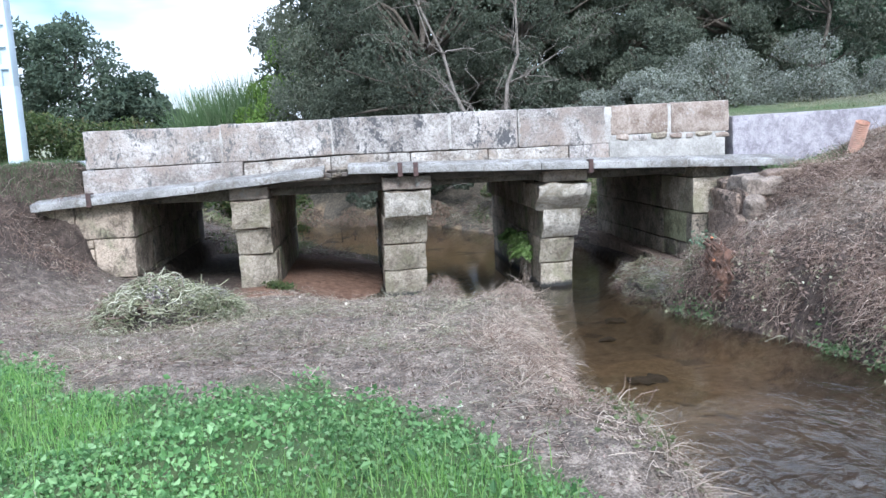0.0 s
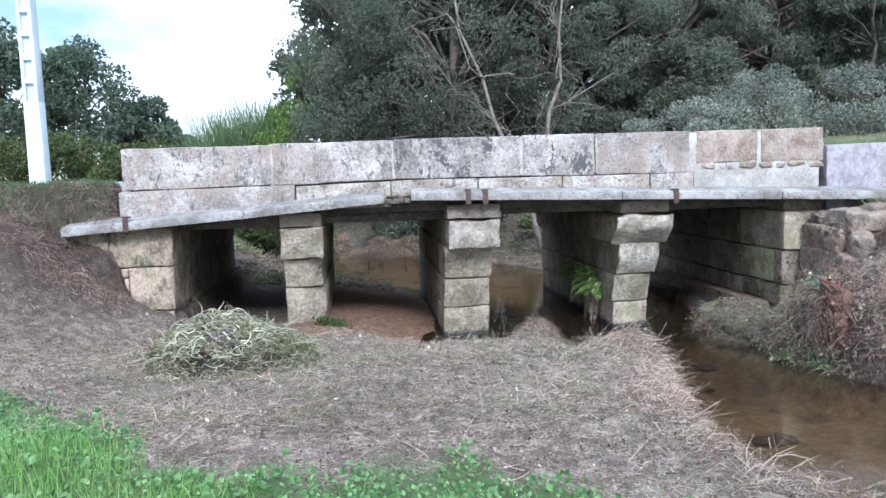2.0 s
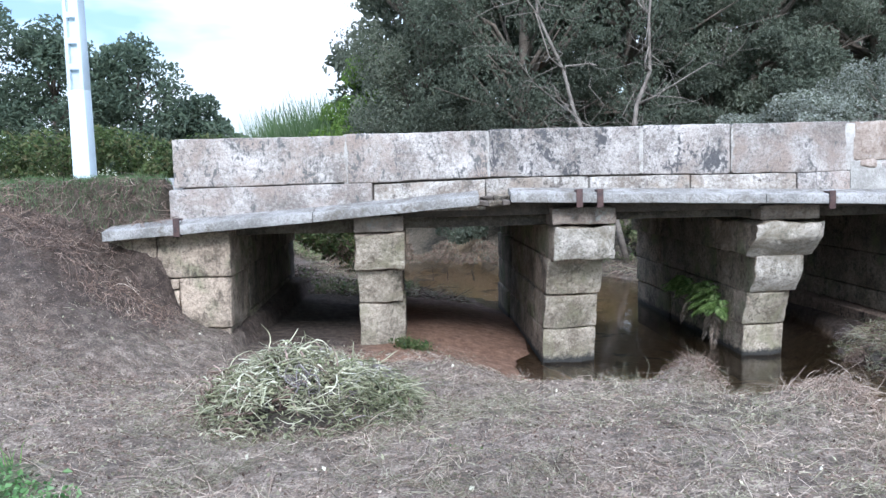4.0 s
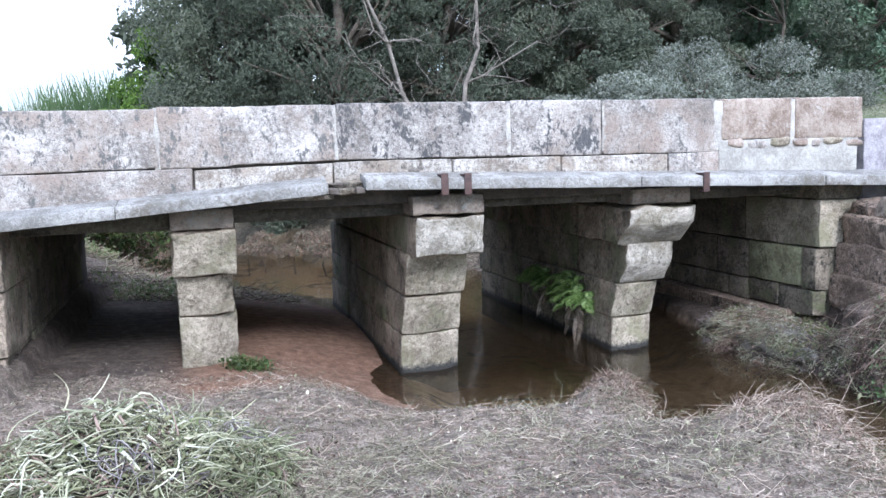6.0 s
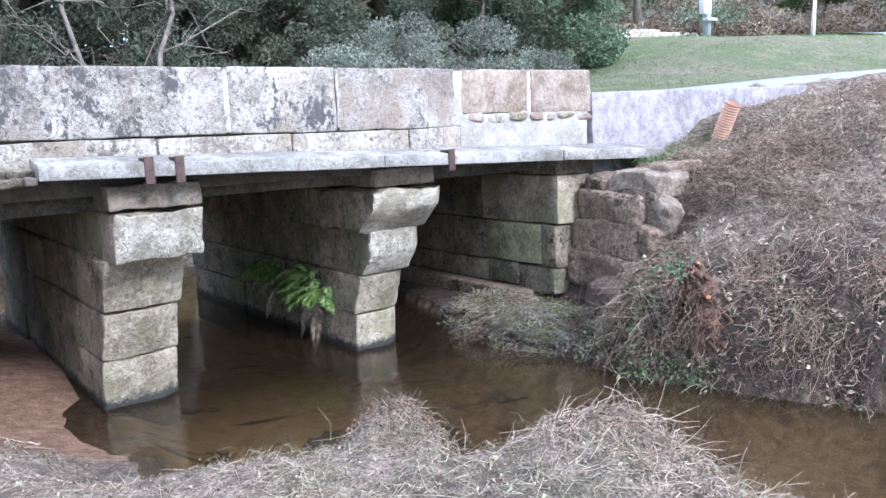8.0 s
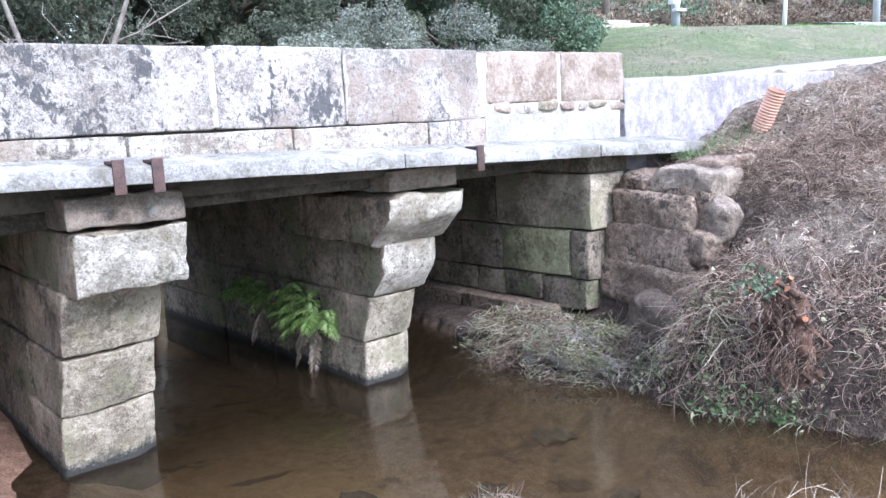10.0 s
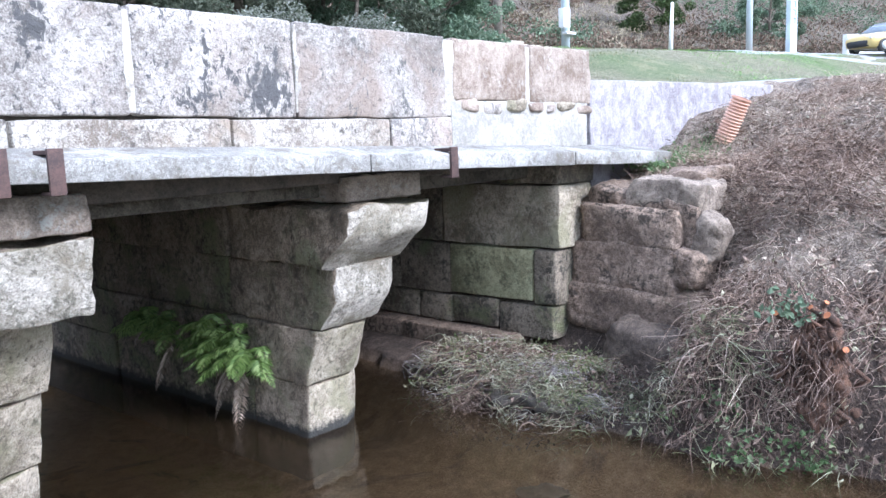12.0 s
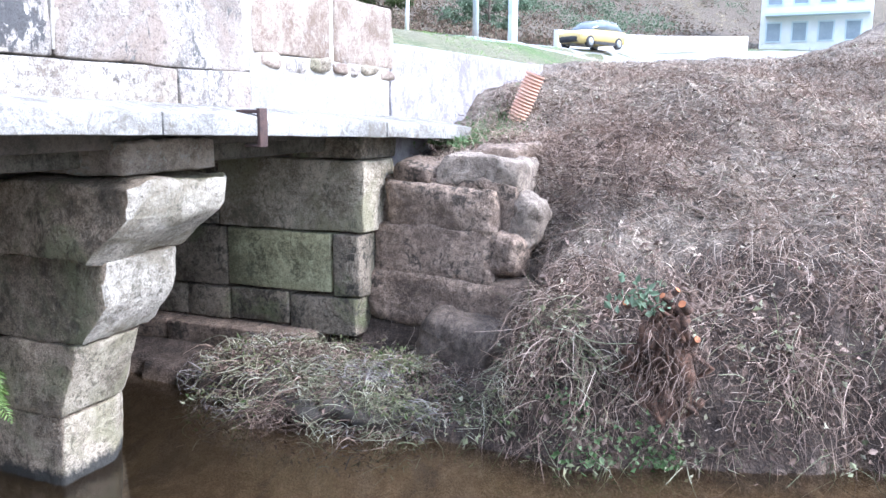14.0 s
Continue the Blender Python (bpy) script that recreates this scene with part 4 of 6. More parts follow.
# parapet: top course of large blocks, lower course, lime mortar bed
par = part("parapet", on_bridge(rough_block(box8(-4.08, 3.54, 0.05, 0.29, 1.06, 1.76), 0.02, 0.0, 9, 0.6)), M_CORE, bridge, "weathered granite block parapet with pale mortar joints")
TOP = [(-4.15, -2.573, 1.385, 1.828, 1.402), (-2.560, -1.272, 1.39, 1.84, 1.42), (-1.255, 0.135, 1.42, 1.855, 1.412), (0.165, 0.975, 1.412, 1.856, 1.40), (0.995, 2.07, 1.40, 1.852, 1.39)]
for k, (u0, u1, w0, w1, w0r) in enumerate(TOP):
    stone(par, u0, u1, 0.0, 0.34, w0, w1, M_LICHENED if k in (2, 3) else M_PARAPET, 230 + k, amp=0.01, r=0.025, step=0.07, w0r=w0r)
M_TANBLOCK = surface("tan_granite_block", (0.44, 0.375, 0.325), (0.20, 0.15, 0.12), 3.2, 0.92, 1.0, 0.03, 26, vary=0.08, stain=(0.48, 0.46, 0.44), stain_at=(0.55, 0.66), stain_scale=4.0)
stone(par, 2.13, 2.85, 0.0, 0.34, 1.49, 1.85, M_TANBLOCK, 240, step=0.07)
stone(par, 2.88, 3.62, 0.0, 0.34, 1.475, 1.852, M_TANBLOCK, 241, step=0.07, r=0.04)
LOW = [(-4.19, -2.335, 1.07, 1.375, 1.394), (-2.325, -1.3, 1.12, 1.375, 1.40), (-1.29, -0.345, 1.24, 1.405, 1.405), (-0.335, 0.6, 1.24, 1.40, 1.395), (0.61, 1.59, 1.22, 1.392, 1.385), (1.605, 2.1, 1.2, 1.382, 1.395)]
for k, (u0, u1, w0, w1, w1r) in enumerate(LOW):
    stone(par, u0, u1, -0.012, 0.33, w0, w1, M_PARAPET if k in (0, 5) else M_LOWER, 250 + k, amp=0.008, r=0.02, step=0.08, w1r=w1r)
M_WHITEBED = surface("white_lime_render", (0.47, 0.455, 0.43), (0.27, 0.26, 0.24), 4.0, 0.95, 0.9, 0.02, 30, vary=0.0, stain=(0.30, 0.28, 0.25), stain_at=(0.56, 0.68), stain_scale=5.0)
stone(par, 2.105, 3.57, 0.0, 0.33, 1.18, 1.488, M_WHITEBED, 270, name="mortar_bed", amp=0.006, r=0.015)
for k, (u0, u1, w0) in enumerate([(-2.59, -2.545, 1.39), (-1.285, -1.245, 1.425), (0.12, 0.18, 1.42), (2.05, 2.145, 1.40), (2.84, 2.89, 1.48), (0.985, 1.02, 1.42)]):
    stone(par, u0, u1, 0.004, 0.2, w0, 1.835, M_MORTAR, 290 + k, name="mortar_joint", amp=0.012, r=0.01, step=0.05)
rr = random.Random(5)
u = 2.15
k = 0
while u < 3.52:
    w, h = rr.uniform(0.10, 0.24), rr.uniform(0.06, 0.09)
    q, f = field_stone((u + w / 2, 0.06, 1.45 + rr.uniform(-0.015, 0.012)), (w, 0.16, h), 280 + k, 0.3, 0.01, 4.0)
    part("pinning_stone", on_bridge((q, f)), (M_TANBLOCK, M_PARAPET, M_GRANITE)[k % 3], par)
    u += w + rr.uniform(0.01, 0.05)
    k += 1

# concrete ledge along the foot of the parapet, broken at one joint
def ledge(u0, u1, t0, t1, seed, thick=0.115):
    c = [[[(u0, -0.27, t0 - thick), (u0, -0.27, t0 - 0.03)], [(u0, 0.06, t0 - thick), (u0, 0.06, t0 + 0.025)]], [[(u1, -0.27, t1 - thick), (u1, -0.27, t1 - 0.03)], [(u1, 0.06, t1 - thick), (u1, 0.06, t1 + 0.025)]]]
    q, f = rough_block(c, 0.012, 0.003, seed, 0.11, 0.006)
    return part("ledge", on_bridge((q, f)), M_CONCRETE, bridge, "pale cast concrete ledge")


ledge(-4.72, -2.86, 1.048, 1.172, 301)
ledge(-2.857, -1.37, 1.172, 1.288, 302)
ledge(-1.09, 1.2, 1.305, 1.24, 303)
ledge(1.205, 3.0, 1.24, 1.185, 304)
ledge(3.005, 4.33, 1.185, 1.135, 305)
# crumbled pieces, coloured dark to carry the shade of the open gap
for k, (u, v, w, a, b) in enumerate([(-1.335, -0.17, 1.185, 0.10, 0.06), (-1.22, -0.13, 1.18, 0.13, 0.05), (-1.13, -0.18, 1.19, 0.07, 0.06), (-1.16, -0.08, 1.225, 0.12, 0.06), (-1.30, -0.06, 1.22, 0.1, 0.05)]):
    q, f = field_stone((u, v, w), (a, 0.16, b), 310 + k, 0.4, 0.012, 5.0)
    part("broken_edge", on_bridge((q, f)), M_DARKSTONE if k % 2 else M_CORE, bridge, "broken crumbling concrete")
for k, (u, w) in enumerate([(-4.06, 1.115), (-0.48, 1.285), (-0.295, 1.28), (1.80, 1.215)]):
    q0 = rough_block(box8(u - 0.028, u + 0.028, -0.285, -0.268, w - 0.15, w + 0.01), 0.004, 0.001, 320 + k, 0.05)
    q1 = rough_block(box8(u - 0.028, u + 0.028, -0.284, -0.16, w - 0.012, w + 0.004), 0.004, 0.001, 330 + k, 0.05)
    q2 = rough_block(box8(u - 0.028, u + 0.028, -0.284, -0.2, w - 0.155, w - 0.143), 0.004, 0.001, 340 + k, 0.05)
    part("clamp", on_bridge(join(q0, q1, q2)), M_RUST, bridge, "rusty steel strap clamp")

# rough-cast road wall past the end of the parapet
wall = new("wall_road", mesh_of("wall_road", on_bridge(rough_block([[[(3.69, 0.05, 0.85), (3.69, 0.05, 1.655)], [(3.69, 0.38, 0.85), (3.69, 0.38, 1.655)]], [[(7.4, 0.10, 0.85), (7.4, 0.10, 1.70)], [(7.4, 0.45, 0.85), (7.4, 0.45, 1.70)]]], 0.02, 0.012, 401, 0.1)), M_RENDER, (0, 0, 0)))
tagged(wall, "pale rough-cast retaining wall carrying the road", "wall", kind="structure")


# ---- rubble beside the right abutment ----
M_WETROCK = surface("dark_damp_rock", (0.20, 0.155, 0.125), (0.065, 0.05, 0.041), 4.0, 0.75, 1.0, 0.05, 22, vary=0.1, pits=0.6)
M_STONETOP = surface("greyish_tan_fieldstone", (0.42, 0.345, 0.285), (0.15, 0.12, 0.097), 4.0, 0.95, 1.0, 0.05, 24, vary=0.15, stain=(0.12, 0.10, 0.08), stain_at=(0.53, 0.62), stain_scale=5.0)
def boulder(u, v0, v1, w0, w1, depth, seed, label, tilt=0.0, mat=None, loose=0.035, r=0.055):
    """A split fieldstone: uneven corners, worn arrises, a hackly face."""
    rg = np.random.default_rng(seed)
    c = np.array(box8(u, u + depth, v0, v1, w0, w1)) + rg.uniform(-loose, loose, (2, 2, 2, 3))
    q, f = rough_block(c.tolist(), r, 0.03, seed, 0.035, 0.04)
    m, a = q.mean(0), radians(tilt)
    d = q - m
    q = m + np.stack([d[:, 0], d[:, 1] * math.cos(a) - d[:, 2] * math.sin(a), d[:, 1] * math.sin(a) + d[:, 2] * math.cos(a)], 1)
    return single("boulder", on_bridge((q, f)), mat or M_RUBBLE, label, "stone", "rubble stones by the abutment")


boulder(3.42, -0.93, -0.40, 0.775, 0.915, 0.45, 501, "flat pale fieldstone on top of a rubble wall", 5, M_STONETOP)
boulder(3.40, -0.36, -0.10, 0.765, 0.92, 0.4, 502, "small rounded fieldstone beside the bridge abutment", r=0.13)
boulder(3.34, -0.81, -0.05, 0.475, 0.79, 0.6, 503, "brown earth-stained fieldstone in a rubble wall", 0, loose=0.018, r=0.10)
boulder(3.33, -0.79, -0.01, 0.175, 0.52, 0.6, 504, "large earth-stained fieldstone in a rubble wall", 0, loose=0.018, r=0.08)
boulder(3.29, -1.02, 0.03, -0.10, 0.225, 0.7, 505, "long flat fieldstone at the foot of a rubble wall", 0, loose=0.018, r=0.13)
boulder(3.02, -0.90, -0.40, -0.36, 0.02, 0.5, 506, "dark damp boulder at the water's edge", 8, M_WETROCK, r=0.20)
boulder(3.38, -1.03, -0.86, 0.40, 0.72, 0.22, 507, "upright pale wedge stone leaning on rubble", 24, M_STONETOP, r=0.17)
boulder(3.33, -0.95, -0.75, 0.24, 0.50, 0.3, 508, "small rounded stone wedged in rubble", 10, r=0.13)
boulder(3.70, -0.84, -0.48, 0.86, 1.0, 0.4, 509, "flat stone half buried in the top of the bank")
part("rubble_backing", on_bridge(rough_block(box8(3.42, 4.1, -0.90, -0.02, -0.3, 0.80), 0.03, 0.05, 510, 0.06)), M_RUBBLE, ab_r, "earth packed between the stones")


# ---- trees and bushes ----
def leafy(name, base, label, category, rng, clumps, count, size, mat, limbs, bark, aspect=0.45, droop=0.3, group=""):
    """A tapered trunk with limbs to each clump and a crown of single leaves gathered in clumps."""
    t = thing(name, base, label, category, group)
    if limbs:
        if name == "hedge":
            part("stem_tangle", join(*limbs), bark, t)["kind"] = "stuff"
        else:
            part("trunk", join(*limbs), bark, t)
    per = np.array([c[3] ** 2 for c in clumps])
    per = np.maximum(8, (count * per / per.sum()).astype(int))
    pts = []
    for (x, y, z, r), n in zip(clumps, per):
        d = unit(rng.normal(size=(n, 3))) * (rng.uniform(0.25, 1, (n, 1)) ** 0.45) * r
        d[:, 2] *= 0.75
        pts.append(np.array([x, y, z]) + d)
    pts = np.vstack(pts)
    pts = pts[pts[:, 2] > base[2] + 0.05]
    part("crown", leaf_cloud(rng, pts, size, aspect, droop), mat, t, smooth=False)
    return t


def bent(rng, a, b, n, k):
    a, b = np.array(a, float), np.array(b, float)
    ln = np.linalg.norm(b - a)
    return [a + (b - a) * i / n + (rng.normal(size=3) * k * ln if 0 < i < n else 0) for i in range(n + 1)]


def tree(x, y, tall, wide, count, size, mat, label, seed, bark=None, low=0.15, trunk=0.16, clump=0.28, n_clump=46, droop=0.3, category="tree", name="tree", aspect=0.45, base_z=None, group=""):
    rng = np.random.default_rng(seed)
    z = float(ground_z(x, y)) - 0.05 if base_z is None else base_z
    bark = bark or M_BARK
    spine = bent(rng, (x, y, z), (x + rng.normal() * 0.3, y + rng.normal() * 0.3, z + tall * 0.75), 5, 0.02)
    limbs = [tube(spine, [trunk * (1 - 0.15 * k) for k in range(6)], 8)]
    clumps = []
    for k in range(n_clump):
        h = low + (1 - low) * rng.uniform(0, 1) ** 0.9
        ring = math.sin(math.pi * min(1, 0.18 + 0.78 * (h - low) / (1 - low)) ** 0.8) ** 0.7
        a, rad = rng.uniform(0, 2 * math.pi), wide * ring * rng.uniform(0.25, 1) ** 0.5
        c = (x + math.cos(a) * rad, y + math.sin(a) * rad, z + tall * h)
        clumps.append((*c, tall * clump * 0.35 * rng.uniform(0.7, 1.35)))
        if k % 2 == 0:
            s = spine[min(4, max(1, int(h * 5)))]
            limbs.append(tube(bent(rng, s, c, 3, 0.05), [trunk * 0.4, trunk * 0.27, trunk * 0.15, trunk * 0.05], 5))
    return leafy(name, (x, y, z), label, category, rng, clumps, count, size, mat, limbs, bark, aspect, droop, group)


BEHIND = "dark trees behind the bridge"
for k, (x, y, tall, wide, cnt, leaf) in enumerate([(-2.9, 24.5, 9.5, 2.2, 49000, 0.10), (-0.4, 22.5, 10, 2.9, 60000, 0.10), (2.6, 23, 8.2, 3.2, 56000, 0.10), (5.6, 23.5, 6.6, 3.2, 56000, 0.10), (8.8, 24, 6.2, 3.0, 56000, 0.10),
                                                   (2.2, 27, 9, 4.0, 10000, 0.34), (7.5, 28, 8.0, 4.4, 10000, 0.34), (-1.6, 25.5, 9.0, 2.6, 9000, 0.30), (-3.4, 29, 9.0, 2.4, 7000, 0.34), (0.5, 30, 9.5, 3.6, 9000, 0.36)]):
    tree(x, y, tall, wide, cnt, leaf, L_SOFT if k in (0, 3, 4, 6) else L_DARK, "tall dense evergreen broadleaf tree with dark drooping foliage", 700 + k, low=0.10, trunk=0.2, n_clump=112, clump=0.20, droop=0.9, aspect=0.42, group=BEHIND)
for k, (x, y, tall, wide) in enumerate([(11.6, 24.5, 4.9, 2.6), (14.2, 25.0, 5.2, 2.2), (16.0, 27.0, 5.2, 2.0)]):
    tree(x, y, tall, wide, 14000, 0.165, L_WILLOW, "soft grey-green willow tree beside the road", 725 + k, low=0.04, trunk=0.1, n_clump=70, group="willows beside the road")
tree(12.9, 21.4, 4.6, 1.5, 14000, 0.12, L_WILLOW, "tall green willow bush with fine leaves beside the road", 723, low=0.03, trunk=0.07, name="bush", category="bush")
tree(11.9, 20.8, 4.5, 2.0, 15000, 0.13, L_WILLOW, "rounded green willow bush beside the road", 720, low=0.04, trunk=0.08, name="bush", category="bush")
tree(9.8, 20.8, 4.6, 1.9, 14000, 0.12, L_DARK, "dark green willow bush behind the parapet", 722, low=0.04, trunk=0.08, name="bush", category="bush")
tree(-4.6, 27, 4.2, 1.7, 9000, 0.14, L_LIGHT, "light green broadleaf tree at the edge of the wood", 721, low=0.06, group=BEHIND)
for k, (x, y, tall, wide) in enumerate([(-2.9, 23.0, 2.6, 1.4), (0.5, 20.6, 1.7, 1.5), (-1.3, 21.0, 1.8, 1.5), (2.3, 20.8, 1.6, 1.4), (3.8, 21.6, 2.0, 1.3), (5.5, 21.0, 2.6, 1.5)]):
    tree(x, y, tall, wide, 9000, 0.11, L_DARK, "low leafy undergrowth bush beneath the trees", 730 + k, low=0.04, trunk=0.05, n_clump=40, clump=0.4, name="bush", category="bush", group="undergrowth on the far bank")
for k, (x, y, tall, wide) in enumerate([(4.6, 17.6, 1.9, 1.3), (6.3, 18.4, 2.5, 1.4), (8.3, 18.2, 2.4, 1.4), (9.6, 18.6, 2.1, 1.2), (3.6, 18.3, 1.5, 1.0), (7.3, 19.2, 2.2, 1.2)]):
    tree(x, y, tall, wide, 12000, 0.065, L_SILVER, "grey-green silvery bush with pale seed heads behind the parapet", 740 + k, low=0.1, trunk=0.04, n_clump=40, clump=0.4, name="bush", category="bush", group="silvery bushes behind the parapet", base_z=0.9)


def bare_tree(x, y, path, seed, label):
    rng = np.random.default_rng(seed)
    z = float(ground_z(x, y)) - 0.05
    t = thing("bare_tree", (x, y, z), label, "tree", "bare saplings behind the bridge")
    pts = [np.array([x + a, y + b, z + c]) for a, b, c in path]
    n = len(pts)
    geos = [tube(pts, [0.066 * (1 - 0.72 * k / (n - 1)) for k in range(n)], 8)]
    for k in range(1, n):
        for j in range(3):
            d = np.array([rng.normal() * 0.9, rng.normal() * 0.4, rng.uniform(0.1, 1.0)])
            end = pts[k] + d * rng.uniform(0.6, 1.6)
            b = bent(rng, pts[k], end, 5, 0.11)
            geos.append(tube(b, [0.018, 0.015, 0.012, 0.009, 0.006, 0.003], 5))
            for i in range(4):
                o = b[1 + i]
                geos.append(tube(bent(rng, o, o + rng.normal(size=3) * np.array([0.4, 0.3, 0.3]) + d * 0.25, 3, 0.1), [0.008, 0.006, 0.004, 0.002], 4))
    part("trunk", join(*geos), M_PALEBARK, t)


bare_tree(1.35, 17.4, [(0, 0, 0), (-0.22, 0, 0.9), (-0.50, 0, 1.6), (-0.62, 0, 2.1), (-0.95, 0, 2.8), (-1.15, 0, 3.6), (-1.6, 0, 4.6), (-1.75, 0, 6.0)], 801, "leaning pale bare sapling with thin branches")
bare_tree(1.75, 17.4, [(0, 0, 0), (-0.02, 0, 0.9), (-0.10, 0, 1.5), (-0.30, 0, 2.1), (-0.22, 0, 2.8), (0.02, 0, 3.4), (0.0, 0, 4.4), (0.2, 0, 6.0)], 802, "slender pale bare sapling with a forked stem")

for k, (x, y, tall, wide) in enumerate([(-19.2, 44.3, 8.4, 2.7), (-22.6, 43, 8.2, 3.2), (-27, 42, 9.5, 4.0), (-16.6, 46, 5.4, 1.7), (-15.2, 48, 3.4, 1.6), (-31, 40, 10.5, 4.0)]):
    tree(x, y, tall, wide, 9000, 0.30, L_PINE, "dark rounded pine tree on the far side of the field", 760 + k, low=0.2, trunk=0.22, n_clump=42, clump=0.36, group="distant pines", droop=0.0)


def hedge(x0, y0, x1, y1, tall, wide, count, size, mat, label, seed):
    rng = np.random.default_rng(seed)
    n = int(math.hypot(x1 - x0, y1 - y0) / 0.5) + 1
    clumps = []
    for k in range(n):
        t = (k + 0.5) / n
        for j in range(3):
            x, y = x0 + t * (x1 - x0) + rng.normal() * 0.2, y0 + t * (y1 - y0) + rng.normal() * wide * 0.4
            clumps.append((x, y, float(ground_z(x, y)) + tall * rng.uniform(0.2, 0.85), tall * rng.uniform(0.25, 0.42)))
    zs = min(float(ground_z(x0, y0)), float(ground_z(x1, y1)))
    stems = [tube(bent(rng, (c[0], c[1], float(ground_z(c[0], c[1])) - 0.05), c[:3], 2, 0.1), [0.02, 0.015, 0.006], 4) for c in clumps[::4]]
    leafy("hedge", ((x0 + x1) / 2, (y0 + y1) / 2, zs), label, "hedge", rng, clumps, count, size, mat, stems, M_BARK)


hedge(-15, 17.0, -3.6, 20.0, 1.75, 1.6, 42000, 0.11, L_HEDGE, "tangled bramble hedge along the far side of the road", 780)
hedge(1.2, 18.2, 3.8, 15.8, 0.75, 1.2, 14000, 0.09, L_STALKLEAF, "low green and dry bank growth upstream of the bridge", 781)
hedge(-6.5, 20.5, 0.2, 18.6, 0.8, 1.4, 20000, 0.06, L_SCRUB, "low weedy growth on the upstream bank", 782)
rng = np.random.default_rng(790)
n = 900
rx, ry = rng.uniform(-8.6, -5.8, n), rng.uniform(27, 30, n)
reed_roots = np.stack([rx, ry, ground_z(rx, ry)], 1)
single("reeds", join(blades(rng, reed_roots, 0.18, rng.uniform(2.4, 3.6, n), np.full(n, 0.04), 3), blades(rng, reed_roots + np.array([0.05, 0, 0.6]), 0.6, rng.uniform(1.2, 2.4, n), np.full(n, 0.05), 3)), L_REED, "tall clump of pale green giant reeds", "reeds", kind="stuff", smooth=False)


# ---- poles ----
def h_pole(x, y, tall, lean, label, w0=0.118, w1=0.082, plate=True):
    """Cast concrete pole: two flanges, a thin web and a row of ribs that leave rectangular hollows."""
    z = float(ground_z(x, y)) - 0.1
    t = thing("utility_pole", (x, y, z), label, "pole", "concrete utility poles")

    def wid(h):
        return w0 + (w1 - w0) * h / tall

    def seg(a0, a1, h0, h1, d=0.10):
        c = [[[(x + a * wid(h) + h * lean, y + s * d, z + h) for h in (h0, h1)] for s in (-1, 1)] for a in (a0, a1)]
        return rough_block(c, 0.008, 0.0, 1, 0.5)
    solid = 1.36
    part("foot", seg(-1, 1, 0, solid), M_POLE, t)
    for a0, a1 in ((-1, -0.56), (0.56, 1)):
        part("flange", seg(a0, a1, solid, tall), M_POLE, t)
    part("web", seg(-0.57, 0.57, solid, tall, 0.04), M_POLE, t)
    h = solid + 0.26
    while h < tall - 0.4:
        part("rib", seg(-0.57, 0.57, h, h + 0.075), M_POLE, t)
        h += 0.335
    if plate:
        part("sign_plate", seg(-0.4, 0.3, 0.72, 0.86, 0.106), M_SIGN, t, "small white enamel plate")
    return t


M_SIGN = surface("white_enamel", (0.78, 0.79, 0.80), (0.70, 0.71, 0.72), 3.0, 0.5, 0.1, 0.001, 40, vary=0.0)
h_pole(-6.62, 12.9, 6.5, -0.008, "tall pale concrete utility pole with rectangular hollows beside the road")


# ---- loose cover on the banks ----
def scatter(rng, n, x0, x1, y0, y1, keep=None, lift=0.0):
    """Points on the ground and its normals there, thinned by keep(x, y, z)."""
    x, y = rng.uniform(x0, x1, n), rng.uniform(y0, y1, n)
    z = ground_z(x, y)
    if keep is not None:
        ok = keep(x, y, z) > rng.uniform(0, 1, n)
        x, y, z = x[ok], y[ok], z[ok]
    e = 0.04
    nx, ny = (ground_z(x - e, y) - ground_z(x + e, y)) / (2 * e), (ground_z(x, y - e) - ground_z(x, y + e)) / (2 * e)
    nor = unit(np.stack([nx, ny, np.ones(len(x))], 1))
    return np.stack([x, y, z], 1) + nor * lift, nor


def lying(rng, nor, tilt):
    """Directions that lie on a slope, raised a little at random."""
    d = rng.normal(size=nor.shape)
    d = unit(d - nor * (d * nor).sum(1, keepdims=True))
    return unit(d + nor * rng.normal(size=(len(nor), 1)) * tilt)


def off_stones(x, y):
    u, v = to_bridge(x, y)
    inside = (v > -0.12) & (((u > -2.55) & (u < -2.0)) | ((u > -0.75) & (u < -0.1)) | ((u > 1.2) & (u < 1.9)) | (u > 3.1) | (u < -3.6))
    return ~inside


def litter_keep(x, y, z):
    return (z > WATER + 0.06) * (1 - 0.92 * turf(x, y)) * off_stones(x, y) * np.where(to_bridge(x, y)[1] > 0, 0.12, 1.0) * (1 - 0.6 * smooth(-3.3, -4.0, to_bridge(x, y)[0]) * smooth(-2.2, -1.2, to_bridge(x, y)[1]))


rng = np.random.default_rng(900)


def litter(n, x0, x1, y0, y1, keep, ln, wd, name, mat, label, tilt=0.25, segs=1, bend=0.2, category="straw"):
    p, nor = scatter(rng, n, x0, x1, y0, y1, keep, 0.005)
    single(name, stalks(rng, p, lying(rng, nor, tilt), rng.uniform(*ln, len(p)), rng.uniform(*wd, len(p)), bend, segs), mat, label, category, kind="stuff", smooth=False)


def far_keep(x, y, z):
    return (z > WATER + 0.08) * off_stones(x, y) * np.where(x > 6.5, 0.5, 1.0) * (0.25 + 0.75 * smooth(0.25, 0.75, z))


NEAR, SLOPE = (-5.6, 1.3, 2.0, 10.2), (2.5, 9.5, 4.5, 10.4)


